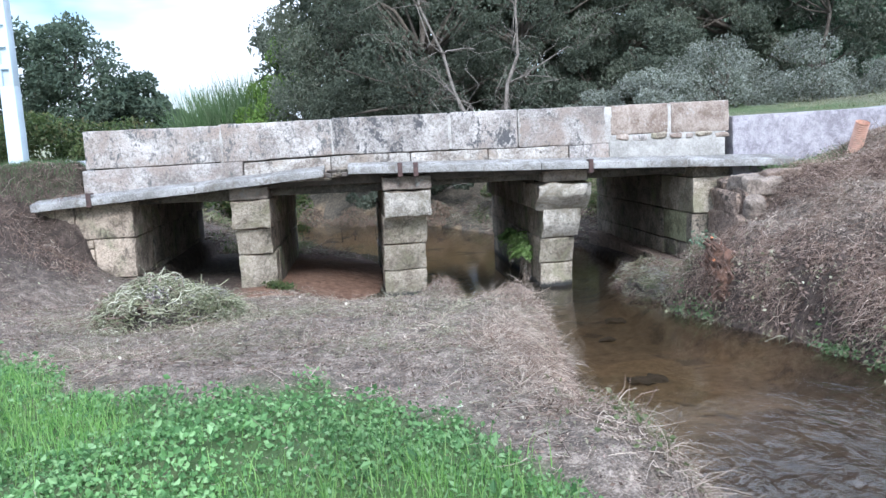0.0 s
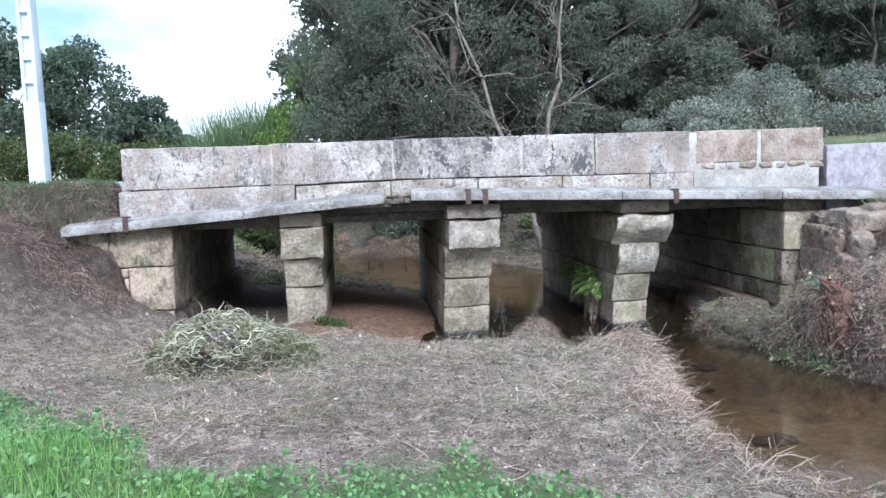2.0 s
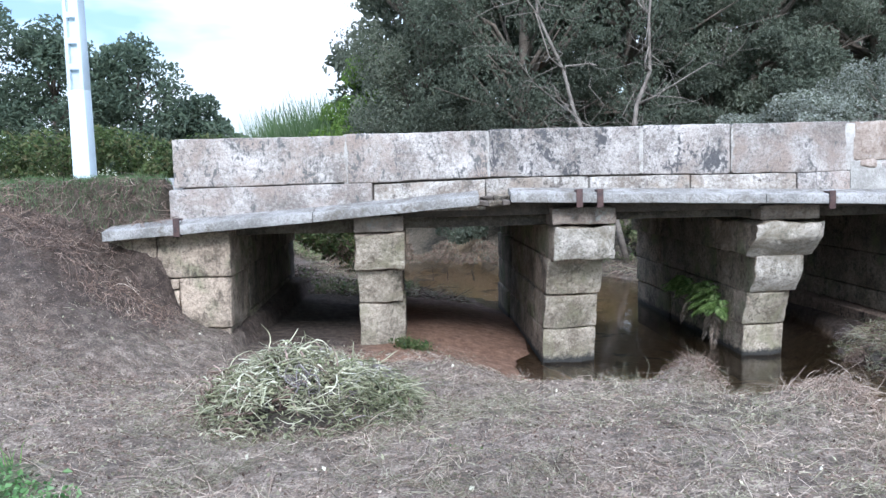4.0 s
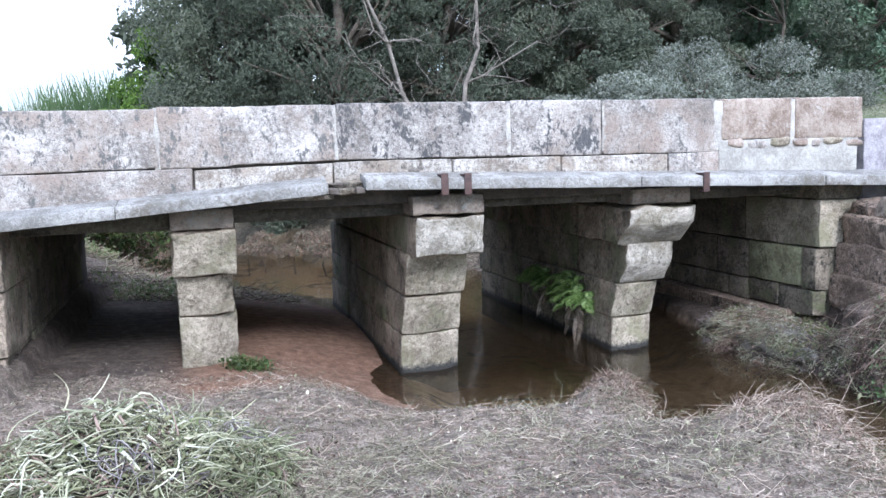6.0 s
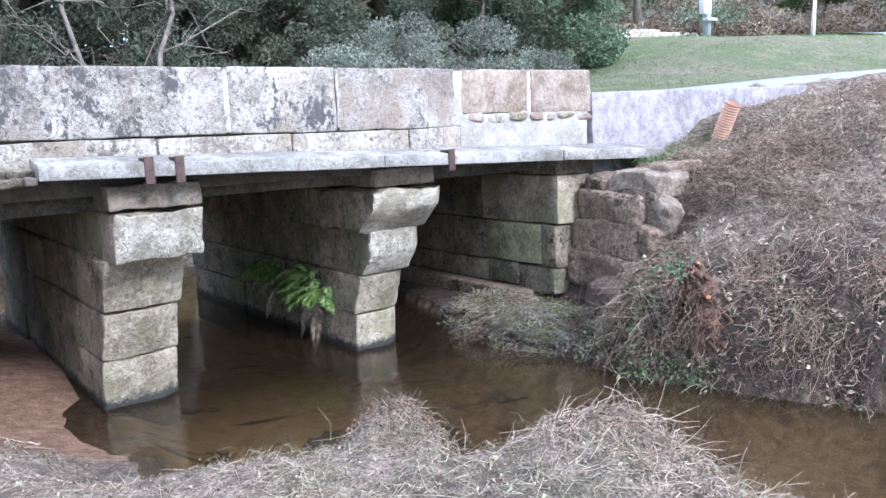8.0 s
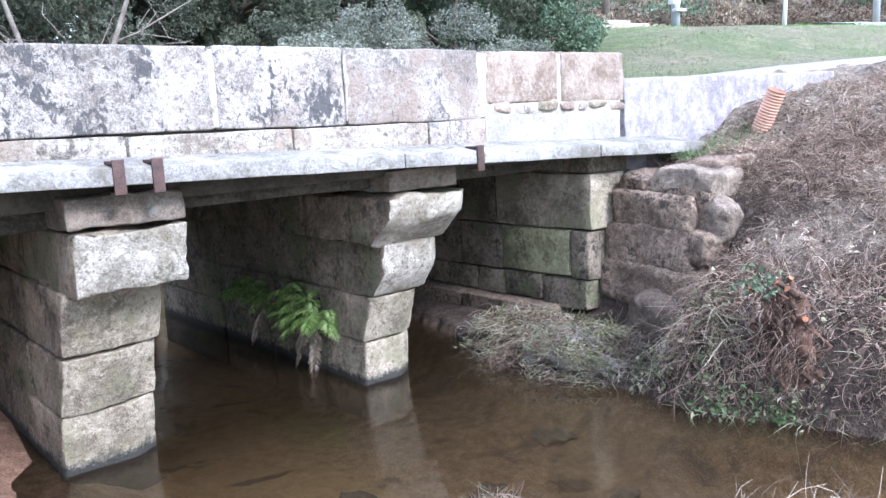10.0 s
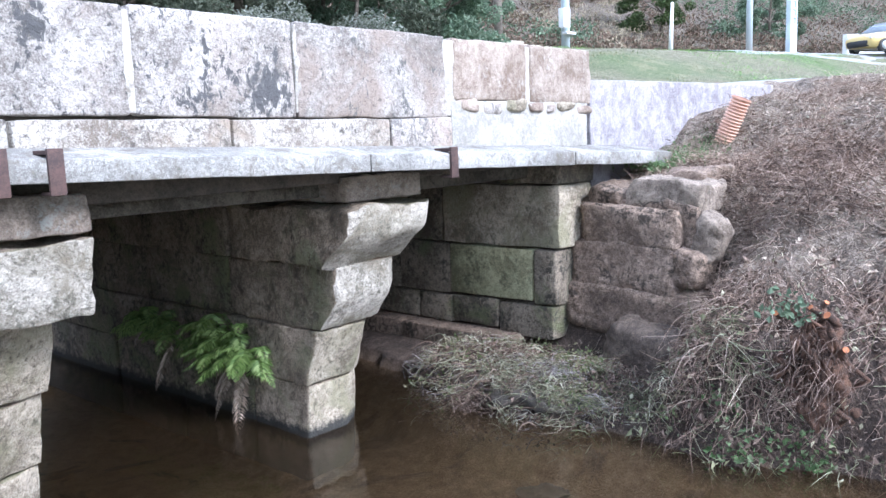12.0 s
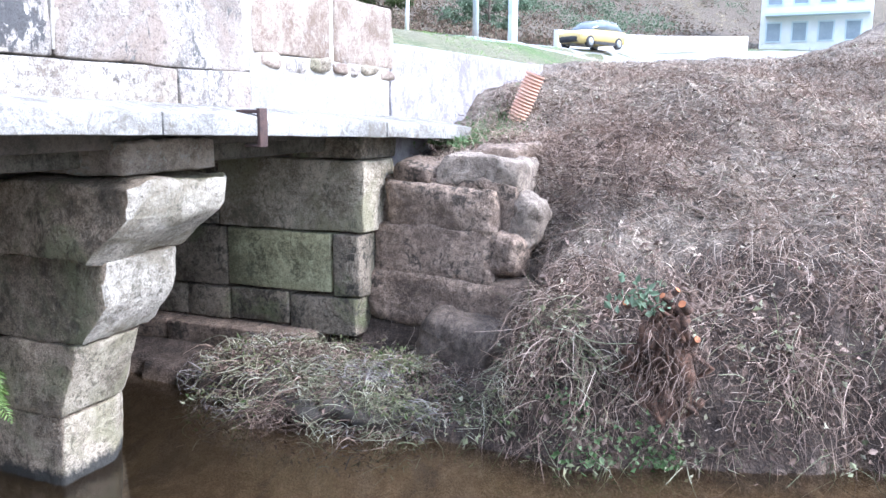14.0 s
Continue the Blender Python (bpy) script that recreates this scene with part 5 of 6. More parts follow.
def drift(keep, seed, lo=0.12, scale=1.9):
    """Thins a cover into drifts and bare patches."""
    def thinned(x, y, z):
        k = value_noise(x, y, scale, seed) + 0.6 * value_noise(x, y, scale * 2.7, seed + 1)
        return keep(x, y, z) * (lo + (1 - lo) * smooth(-0.35, 0.45, k))
    return thinned


litter(70000, *NEAR, drift(litter_keep, 61), (0.012, 0.06), (0.0006, 0.0017), "straw_litter", L_STRAW, "fine dry chaff and chopped straw over the near bank")
litter(50000, *NEAR, drift(litter_keep, 64), (0.015, 0.07), (0.0008, 0.0024), "bark_litter", L_DARKBIT, "dark rotting stem scraps over the near bank", category="litter")
litter(56000, *NEAR, drift(litter_keep, 67), (0.012, 0.06), (0.0007, 0.002), "wilted_litter", L_OLIVE, "wilted grey-green clippings over the near bank", category="clippings")
litter(11000, *NEAR, drift(litter_keep, 70), (0.06, 0.2), (0.0009, 0.0024), "stem_litter", L_STRAW, "longer dry bent stems lying on the near bank", 0.2, 5, 0.5)
litter(84000, *SLOPE, drift(far_keep, 73, 0.3, 2.6), (0.02, 0.09), (0.0012, 0.0036), "straw_litter", L_STRAW, "fine dry straw covering the slope below the road")
litter(14000, *SLOPE, drift(far_keep, 76, 0.1, 2.6), (0.03, 0.12), (0.0014, 0.0036), "bark_litter", L_DARKBIT, "dark rotting stem scraps on the slope", category="litter")
litter(14000, *SLOPE, drift(far_keep, 79, 0.1, 2.2), (0.02, 0.09), (0.001, 0.0028), "wilted_litter", L_OLIVE, "wilted grey-green clippings on the slope", category="clippings")
litter(30000, *SLOPE, drift(far_keep, 82, 0.15, 2.6), (0.06, 0.20), (0.0012, 0.003), "stem_litter", L_STRAW, "longer dry bent stems lying on the slope", 0.35, 4, 0.55)


def chips(n, area, keep, size, name, mat, label, lift=0.008):
    p, nor = scatter(rng, n, *area, keep, lift)
    single(name, leaf_cloud(rng, p, size, 0.6, 0, 0.14), mat, label, "leaves", kind="stuff", smooth=False)


chips(16000, NEAR, litter_keep, 0.019, "dead_leaves", L_DARKBIT, "small curled dark dead leaves on the bare soil")
chips(11000, NEAR, litter_keep, 0.019, "wilted_leaves", L_OLIVE, "small wilted olive leaves on the bare soil")
chips(7000, NEAR, litter_keep, 0.015, "leaf_flecks", L_STRAW, "pale dry leaf flecks on the bare soil")
chips(7000, SLOPE, far_keep, 0.034, "dead_leaves", L_DARKBIT, "small curled dark dead leaves on the slope")
chips(14000, SLOPE, far_keep, 0.034, "leaf_flecks", L_STRAW, "pale dry leaf flecks on the slope")
chips(240, NEAR, litter_keep, 0.03, "pale_flakes", L_PALE, "scattered pale dead leaves on the near bank", 0.015)
chips(380, SLOPE, far_keep, 0.036, "pale_flakes", L_PALE, "scattered pale dead leaves on the slope", 0.02)


def clods(n, x0, x1, y0, y1, keep, rad, per, ln, wd, mat, label):
    """Tangled lumps of roots and stubble."""
    c, _ = scatter(rng, n, x0, x1, y0, y1, keep)
    p = np.repeat(c, per, 0) + rng.normal(size=(len(c) * per, 3)) * np.array([rad, rad, 0])
    p[:, 2] = ground_z(p[:, 0], p[:, 1]) + np.abs(rng.normal(size=len(p))) * rad * 0.35
    dr = rng.normal(size=p.shape) * np.array([1, 1, 0.5])
    single("stubble", stalks(rng, p, dr, rng.uniform(*ln, len(p)), rng.uniform(*wd, len(p)), 0.6, 2, 0.5, 0.2), mat, label, "stubble", kind="stuff", smooth=False)


clods(330, 2.9, 8.0, 5.0, 10.0, lambda x, y, z: (z > -0.1) * off_stones(x, y), 0.10, 50, (0.04, 0.18), (0.0012, 0.003), L_ROOT, "tangled brown stubble lumps on the slope")
clods(120, 2.9, 6.5, 5.0, 10.0, lambda x, y, z: (z > -0.1) * off_stones(x, y), 0.10, 44, (0.04, 0.16), (0.0014, 0.0034), L_DARKBIT, "dark matted stubble lumps on the slope")
clods(46, 3.7, 4.9, 8.5, 9.4, lambda x, y, z: (z > 0.1) * off_stones(x, y), 0.08, 60, (0.05, 0.2), (0.0012, 0.0032), L_ROOT, "brown root tangles beside the rubble")
clods(46, 3.6, 4.9, 8.3, 9.4, lambda x, y, z: (z > 0.1) * off_stones(x, y), 0.09, 60, (0.05, 0.18), (0.0014, 0.0036), L_DARKBIT, "dark root tangles beside the rubble")
clods(90, -5.8, -3.3, 7.4, 9.75, lambda x, y, z: (z > 0.1) * off_stones(x, y), 0.09, 45, (0.02, 0.10), (0.001, 0.0026), L_DARKBIT, "tangled brown stubble on the road bank")
clods(130, -3.2, 0.9, 4.6, 8.4, lambda x, y, z: (z > 0.0) * 1.0, 0.08, 60, (0.03, 0.12), (0.0009, 0.0022), L_OLIVE, "loose wilted tangles on the near bank")
clods(60, -3.0, 0.9, 4.6, 8.4, lambda x, y, z: (z > 0.0) * 1.0, 0.09, 50, (0.03, 0.12), (0.0009, 0.0022), L_STRAW, "loose tangles of dry stems on the near bank")

chips(5200, (2.5, 4.2, 4.6, 8.9), lambda x, y, z: (z > WATER + 0.03) * smooth(0.55, 0.2, z) * 0.9, 0.045, "dead_leaves", L_DARKBIT, "curled dark dead leaves on the cut bank", 0.03)
chips(1500, (2.5, 4.2, 4.6, 8.9), lambda x, y, z: (z > WATER + 0.03) * smooth(0.6, 0.2, z) * 0.9, 0.032, "wilted_leaves", L_OLIVE, "wilted leaves on the cut bank", 0.03)
clods(90, 0.2, 1.3, 2.2, 6.6, lambda x, y, z: (z > WATER + 0.1) * smooth(0.6, 0.15, np.interp(y, LEFT_Y, LEFT_X) - x), 0.08, 60, (0.04, 0.15), (0.001, 0.0026), L_ROOT, "matted brown tufts on the lip of the near bank")
clods(70, 0.1, 1.3, 2.2, 6.6, lambda x, y, z: (z > WATER + 0.1) * smooth(0.8, 0.2, np.interp(y, LEFT_Y, LEFT_X) - x), 0.09, 60, (0.04, 0.16), (0.001, 0.0026), L_STRAW, "pale matted tufts on the lip of the near bank")

# eroded root mat at the left end of the parapet, lapping over the ledge
n = 3400
mu, mv = rng.uniform(-6.2, -4.12, n), rng.uniform(-0.75, 0.22, n)
mw = np.stack([BO + a * BU + c * BV for a, c in zip(mu, mv)])
on_ledge = (mu > -4.5) & (mv > -0.24) & (mv < 0.05)
mw[:, 2] = np.where(on_ledge, 1.07 + 0.066 * (mu + 4.72), ground_z(mw[:, 0], mw[:, 1])) + 0.012
keep_mat = ~on_ledge | (rng.uniform(size=n) < 0.35)
mw = mw[keep_mat]
n = len(mw)
md = np.stack([rng.normal(0.1, 0.7, n), rng.normal(-0.7, 0.5, n), rng.normal(-0.35, 0.4, n)], 1)
for share, mat, lab in ((0.62, L_DARKBIT, "dark roots and soil matted over the verge edge"), (0.30, L_ROOT, "brown roots hanging from the eroded verge"), (0.08, L_STRAW, "pale curled roots on the eroded verge")):
    pick = rng.uniform(size=n) < share
    single("root_mat", stalks(rng, mw[pick], md[pick], rng.uniform(0.05, 0.22, pick.sum()), rng.uniform(0.0012, 0.0036, pick.sum()), 0.7, 4, 0.5, 0.25), mat, lab, "roots", kind="stuff", smooth=False)
n = 20000
vx = rng.uniform(-12, -4.3, n)
vy = np.interp(vx, [q[0] for q in ROAD], [q[1] for q in ROAD]) - rng.uniform(1.7, 2.25, n)
vr = np.stack([vx, vy, ground_z(vx, vy)], 1)
single("grass", blades(rng, vr, 0.4, rng.uniform(0.03, 0.08, n), rng.uniform(0.002, 0.004, n), 2), L_REED, "short green grass on the road verge", "grass", kind="stuff", smooth=False)

# turf
def patch(x, y):
    return 0.5 + 0.5 * np.sin(2.1 * x + 1.3 * np.sin(1.7 * y)) * np.sin(1.9 * y + 0.7)


def ragged(x, y):
    return np.clip(turf(x, y) * 1.25 - 0.5 * patch(1.9 * x + 3, 2.3 * y) - 0.5 * smooth(0.15, 0.6, value_noise(x, y, 2.1, 35)) * smooth(2.6, 3.4, y), 0, 1)


p, nor = scatter(rng, 60000, -4.6, 1.1, 1.6, 6.2, lambda x, y, z: ragged(x, y) * (z > 0.05) * (0.04 + 0.96 * smooth(0.45, 0.85, patch(x, y))))
single("grass", blades(rng, p, 0.35, rng.uniform(0.05, 0.16, len(p)), rng.uniform(0.0012, 0.0032, len(p)), 2), L_GRASS, "fresh green grass on the near bank", "grass", kind="stuff", smooth=False)
p, nor = scatter(rng, 150000, -4.6, 1.1, 1.6, 6.2, lambda x, y, z: ragged(x, y) * (z > 0.05) * (1.0 - 0.75 * smooth(0.5, 0.9, patch(x, y))) * np.clip(0.95 + 0.9 * value_noise(x, y, 5.0, 31), 0.35, 1))
p[:, 2] += rng.uniform(0.0, 1.0, len(p)) * (0.035 + 0.06 * smooth(-0.2, 0.6, value_noise(p[:, 0], p[:, 1], 4.0, 33)))
single("clover", join(leaf_cloud(rng, p[::3], 0.030, 0.75, 0.0, 0.15), leaf_cloud(rng, p[1::3], 0.019, 0.85, 0.0, 0.12), leaf_cloud(rng, p[2::3], 0.022, 0.8, 0.0, 0.12)), L_CLOVER, "leafy clover and weeds among the grass", "weeds", kind="stuff", smooth=False)
p, nor = scatter(rng, 5000, -4.6, 1.1, 1.6, 5.6, lambda x, y, z: ragged(x, y) * (z > 0.05) * patch(2.3 * x + 1, 2.1 * y + 2) ** 2)
p[:, 2] += rng.uniform(0.03, 0.10, len(p))
single("broad_weeds", leaf_cloud(rng, p, 0.042, 0.6, 0.0, 0.15), L_CLOVER, "broad-leaved weeds standing out of the turf", "weeds", kind="stuff", smooth=False)
p, nor = scatter(rng, 4200, -4.0, 0.9, 3.3, 8.6, lambda x, y, z: (z > 0.0) * 0.5 * (np.sin(5.3 * x) * np.sin(4.9 * y + 1) > 0.35), 0.02)
single("weeds", leaf_cloud(rng, p + rng.normal(size=p.shape) * 0.012, 0.018, 0.6, 0.0, 0.1), L_STALKLEAF, "small green weed seedlings coming through the straw", "weeds", kind="stuff", smooth=False)

# rank growth on the upstream banks, seen through the spans
n = 26000
x, y = rng.uniform(-7, 5, n), rng.uniform(13.6, 20, n)
z = ground_z(x, y)
ok = (z > WATER + 0.03) & (z < 1.3) & (value_noise(x, y, 1.6, 51) > -0.5)
vr = np.stack([x[ok], y[ok], z[ok]], 1)
m = len(vr)
flat = np.zeros((m, 3)) + np.array([0, 0, 1.0])
for pick, mat, lab in ((slice(0, None, 2), L_DARKBIT, "dark trampled litter on the upstream bank"), (slice(1, None, 2), L_OLIVE, "wilted trampled growth on the upstream bank")):
    r = vr[pick]
    single("bank_litter", stalks(rng, r + np.array([0, 0, 0.015]), lying(rng, flat[pick], 0.3), rng.uniform(0.08, 0.3, len(r)), rng.uniform(0.003, 0.008, len(r)), 0.4, 2), mat, lab, "litter", kind="stuff", smooth=False)
gr = vr[value_noise(vr[:, 0], vr[:, 1], 1.1, 52) > 0.45]
single("bank_weeds", leaf_cloud(rng, gr + np.array([0, 0, 0.06]) + rng.normal(size=(len(gr), 3)) * 0.05, 0.07, 0.6), L_STALKLEAF, "sparse green weeds on the upstream bank", "weeds", kind="stuff", smooth=False)

# tufts on the lip of the near bank
lip = []
for cx, cy, n, sx, h in ((0.02, 7.42, 1700, 0.10, 0.055), (0.66, 6.75, 2600, 0.14, 0.055), (0.8, 6.3, 1400, 0.13, 0.06), (0.7, 5.6, 1200, 0.15, 0.11), (0.5, 4.9, 1200, 0.15, 0.11), (0.6, 4.2, 1200, 0.15, 0.11), (0.8, 3.6, 1200, 0.15, 0.11)):
    x, y = rng.normal(cx, sx, n), rng.normal(cy, sx * 1.2, n)
    r = np.stack([x, y, ground_z(x, y) + 0.005], 1)
    d_ = np.stack([(x - cx) * 4 + 0.2, (y - cy) * 4, rng.normal(size=n) * 0.3 - 0.1], 1) + rng.normal(size=(n, 3)) * 0.5
    lip.append(stalks(rng, r, d_, rng.uniform(0.4, 1.2, n) * h, rng.uniform(0.0009, 0.0026, n), 0.8, 3, 1.2, 0.4))
n = 120
x, y = rng.normal(0.02, 0.04, n), rng.normal(7.42, 0.04, n)
lip.append(stalks(rng, np.stack([x, y, ground_z(x, y)], 1), np.stack([x - 0.02, y - 7.42, np.full(n, 0.08)], 1), rng.uniform(0.04, 0.11, n), rng.uniform(0.0015, 0.003, n), 0.2, 2))
single("dry_tufts", join(*lip), L_ROOT, "dry matted grass tufts along the lip of the bank", "grass", kind="stuff", smooth=False)

n = 2600
x, y = rng.normal(0.98, 0.16, n), rng.normal(3.5, 0.35, n)
wz = np.stack([x, y, np.maximum(ground_z(x, y), WATER) + rng.uniform(0.0, 0.09, n)], 1)
single("lip_weeds", join(leaf_cloud(rng, wz[:1500], 0.035, 0.6), blades(rng, wz[1500:] - np.array([0, 0, 0.03]), 0.6, rng.uniform(0.06, 0.16, n - 1500), rng.uniform(0.0015, 0.003, n - 1500), 3)), L_STALKLEAF, "mixed green weeds on the lip of the bank", "weeds", kind="stuff", smooth=False)

n = 9000
y = rng.uniform(2.2, 7.0, n)
x = np.interp(y, LEFT_Y, LEFT_X) - rng.uniform(0.0, 0.62, n)
ok = value_noise(x, y, 4.0, 41) > -0.35
x, y = x[ok], y[ok]
n = len(x)
r = np.stack([x, y, ground_z(x, y) + 0.012], 1)
d = np.stack([np.full(n, 0.6), np.full(n, -0.2), np.full(n, -0.35)], 1) + rng.normal(size=(n, 3)) * 0.6
single("lip_straw", stalks(rng, r, d, rng.uniform(0.05, 0.18, n), rng.uniform(0.001, 0.0026, n), 0.5, 3, 0.8, 0.2), L_STRAW, "matted dry straw hanging over the near bank", "straw", kind="stuff", smooth=False)

n = 16
r = np.stack([rng.normal(0.86, 0.06, n), rng.normal(6.62, 0.10, n), np.full(n, 0.14)], 1)
r[:, 2] = ground_z(r[:, 0], r[:, 1])
single("dead_twigs", stalks(rng, r, np.stack([rng.normal(0.3, 0.5, n), rng.normal(-0.1, 0.5, n), rng.uniform(0.4, 1.0, n)], 1), rng.uniform(0.08, 0.2, n), np.full(n, 0.0022), 0.3, 4, 0.3, 0.15), L_STRAW, "few pale dead twigs standing on the bank tuft", "twigs", kind="stuff", smooth=False)

# thick dark roots hanging down the cut face of the far bank
n = 1500
y = rng.uniform(4.6, 8.8, n)
x = np.interp(y, RIGHT_Y, RIGHT_X) + rng.uniform(0.12, 0.42, n)
ok = value_noise(x, y, 3.3, 24) > -0.1
x, y = x[ok], y[ok]
n = len(x)
single("thick_roots", stalks(rng, np.stack([x, y, ground_z(x, y) + 0.02], 1), np.array([[-0.55, -0.05, -0.7]]) + rng.normal(size=(n, 3)) * 0.4, rng.uniform(0.05, 0.17, n), rng.uniform(0.0016, 0.0045, n), 0.6, 5, 1.2, 0.25, True), L_DARKBIT, "thick brown roots hanging down the cut bank", "roots", kind="stuff", smooth=True)

# roots and hanging grass on the cut face of the far bank, in clumps
for n, mat, lo, hi, thin, lab in ((6500, L_ROOT, 0.10, 0.75, 0.0, "roots and dead grass hanging over the cut bank"), (2200, L_STRAW, 0.12, 0.9, 0.05, "pale curled dead stems hanging over the cut bank"), (8000, L_DARKBIT, 0.02, 0.8, -0.15, "dark rotting stems matted on the cut bank")):
    y = rng.uniform(4.6, 8.9, n)
    x = np.interp(y, RIGHT_Y, RIGHT_X) + rng.uniform(lo, hi, n)
    ok = value_noise(x, y, 4.5, 21) + 0.4 * value_noise(x, y, 10.0, 22) > thin
    x, y = x[ok], y[ok]
    n = len(x)
    r = np.stack([x, y, ground_z(x, y) + 0.02], 1)
    d = np.stack([np.full(n, -0.7), np.full(n, -0.1), np.full(n, -0.4)], 1) + rng.normal(size=(n, 3)) * 0.6
    single("hanging_roots", stalks(rng, r, d, rng.uniform(0.04, 0.20, n), rng.uniform(0.0012, 0.0032, n), 0.9, 5, 1.0, 0.45), mat, lab, "roots", kind="stuff", smooth=False)
n = 240
y = rng.uniform(4.6, 8.6, n)
x = np.interp(y, RIGHT_Y, RIGHT_X) + rng.uniform(-0.02, 0.12, n)
cl = np.stack([x, y, np.maximum(ground_z(x, y), WATER) + 0.04], 1)
cl = np.repeat(cl, 9, 0) + rng.normal(size=(n * 9, 3)) * np.array([0.04, 0.04, 0.025])
cl = cl[(np.sin(3.1 * cl[:, 1] + 0.4) > 0.1)]
single("bank_weeds", leaf_cloud(rng, cl, 0.034, 0.75), L_REED, "small green weeds at the water's edge", "weeds", kind="stuff", smooth=False)
n = 420
y = rng.uniform(4.6, 9.2, n)
x = np.interp(y, RIGHT_Y, RIGHT_X) + rng.uniform(-0.05, 0.35, n)
r = np.stack([x, y, np.maximum(ground_z(x, y), WATER) + 0.02], 1)
d = np.stack([np.full(n, -0.5), np.zeros(n), np.full(n, 0.1)], 1) + rng.normal(size=(n, 3)) * 0.6
single("bank_stems", join(stalks(rng, r, d, rng.uniform(0.06, 0.28, n), rng.uniform(0.0014, 0.0032, n), 0.7, 4, 0.8, 0.2), leaf_cloud(rng, r[:400] + rng.normal(size=(400, 3)) * 0.06, 0.04, 0.7)), L_STALK, "pale green trailing stems along the water's edge", "weeds", kind="stuff", smooth=False)


# ---- heaps of cut stems ----
def heap(cx, cy, rx, ry, tall, bundles, mats, label, seed, length=(0.09, 0.27), width=(0.003, 0.0075), mound=True, sprigs=0, scrap=None, curl=0.5):
    """A loose pile: bundles of stems that share a direction and slump outwards, over an added core coloured dark for
    the shade between them.
    """
    rng = np.random.default_rng(seed)
    z = float(ground_z(cx, cy))
    t = thing("stem_heap", (cx, cy, z - 0.05), label, "heap")

    def top(x, y):
        e = ((x - cx) / rx) ** 2 + ((y - cy) / ry) ** 2
        return ground_z(x, y) + tall * np.clip(1 - e, 0, 1) ** 0.7 * (1 + 0.28 * value_noise(x, y, 5.0, seed))
    # filler core, its dark colour stands in for shade deep in the pile
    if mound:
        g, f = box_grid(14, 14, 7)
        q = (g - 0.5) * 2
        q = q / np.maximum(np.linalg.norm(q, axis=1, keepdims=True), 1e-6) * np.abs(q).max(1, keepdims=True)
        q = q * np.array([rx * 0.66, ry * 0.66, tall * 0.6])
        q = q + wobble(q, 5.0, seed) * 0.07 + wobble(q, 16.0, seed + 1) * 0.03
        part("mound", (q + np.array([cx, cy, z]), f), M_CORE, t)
    pile = {}
    for k in range(bundles):
        a, rad = rng.uniform(0, 2 * math.pi), rng.uniform(0, 1) ** 0.6
        bx, by = cx + math.cos(a) * rad * rx, cy + math.sin(a) * rad * ry
        turn = rng.uniform(0, 2 * math.pi)
        m = int(rng.integers(8, 30))
        cum, pick = 0, rng.uniform()
        for mat, share, (sx0, sx1) in mats:
            cum += share
            if pick < cum:
                break
        if not (sx0 <= (bx - cx) / rx <= sx1):
            mat = mats[-1][0]
        x, y = bx + rng.normal(size=m) * 0.05, by + rng.normal(size=m) * 0.05
        ang = turn + rng.normal(size=m) * 0.4
        d = np.stack([np.cos(ang), np.sin(ang), rng.normal(size=m) * 0.2 + 0.03], 1)
        ln = rng.uniform(*length, m)
        x, y = x - np.cos(ang) * ln * 0.45, y - np.sin(ang) * ln * 0.45
        r = np.stack([x, y, top(x, y) + rng.uniform(-0.02, 0.035, m)], 1)
        w = rng.uniform(*width, m) * np.where(rng.uniform(size=m) > 0.85, 1.35, 0.65)
        pile.setdefault(mat.name, (mat, []))[1].append(stalks(rng, r, d, ln, w, 0.4, 5, 1.3, rng.uniform(0.03, curl), True))
    for mat, geos in pile.values():
        part("stem_tangle", join(*geos), mat, t, smooth=True)["kind"] = "stuff"
    n_bits = int(bundles * 9)
    a, rad = rng.uniform(0, 2 * math.pi, n_bits), rng.uniform(0, 1, n_bits) ** 0.55
    x, y = cx + np.cos(a) * rad * rx * 1.05, cy + np.sin(a) * rad * ry * 1.05
    part("leaf_scrap", leaf_cloud(rng, np.stack([x, y, top(x, y) + rng.uniform(-0.04, 0.03, n_bits)], 1), 0.035, 0.5), scrap or L_STALK, t, "shrivelled leaves", smooth=False)["kind"] = "stuff"
    if sprigs:
        c = []
        for k in range(sprigs):
            a, rad = rng.uniform(0, 2 * math.pi), rng.uniform(0.2, 1) ** 0.6
            p0 = np.array([cx + math.cos(a) * rad * rx, cy + math.sin(a) * rad * ry, 0])
            p0[2] = float(top(p0[0], p0[1])) + 0.03
            c.append(p0 + rng.normal(size=(26, 3)) * np.array([0.06, 0.06, 0.025]))
        part("foliage", leaf_cloud(rng, np.vstack(c), 0.03, 0.5), L_STALKLEAF, t, "wilting green leaves", smooth=False)["kind"] = "stuff"
    return t


ALL = (-2, 2)
heap(-2.30, 6.64, 0.60, 0.58, 0.34, 230, [(L_PALE, 0.36, (-0.8, 0.6)), (L_PURPLE, 0.14, (0.0, 1.2)), (L_OLIVE, 0.14, ALL), (L_DARKBIT, 0.14, ALL), (L_STALK, 0.32, ALL)], "loose heap of wilted cut green stalks on the bank", 950, (0.05, 0.19), (0.0022, 0.0080), sprigs=14, curl=0.45)
heap(2.62, 10.0, 0.52, 0.90, 0.17, 250, [(L_PALE, 0.10, ALL), (L_PURPLE, 0.18, ALL), (L_ROOT, 0.20, ALL), (L_STALK, 0.26, ALL), (L_DARKBIT, 0.26, ALL)], "tangled heap of cut weeds below the abutment", 951, (0.05, 0.2), (0.0014, 0.0040), sprigs=34, scrap=L_DARKBIT)
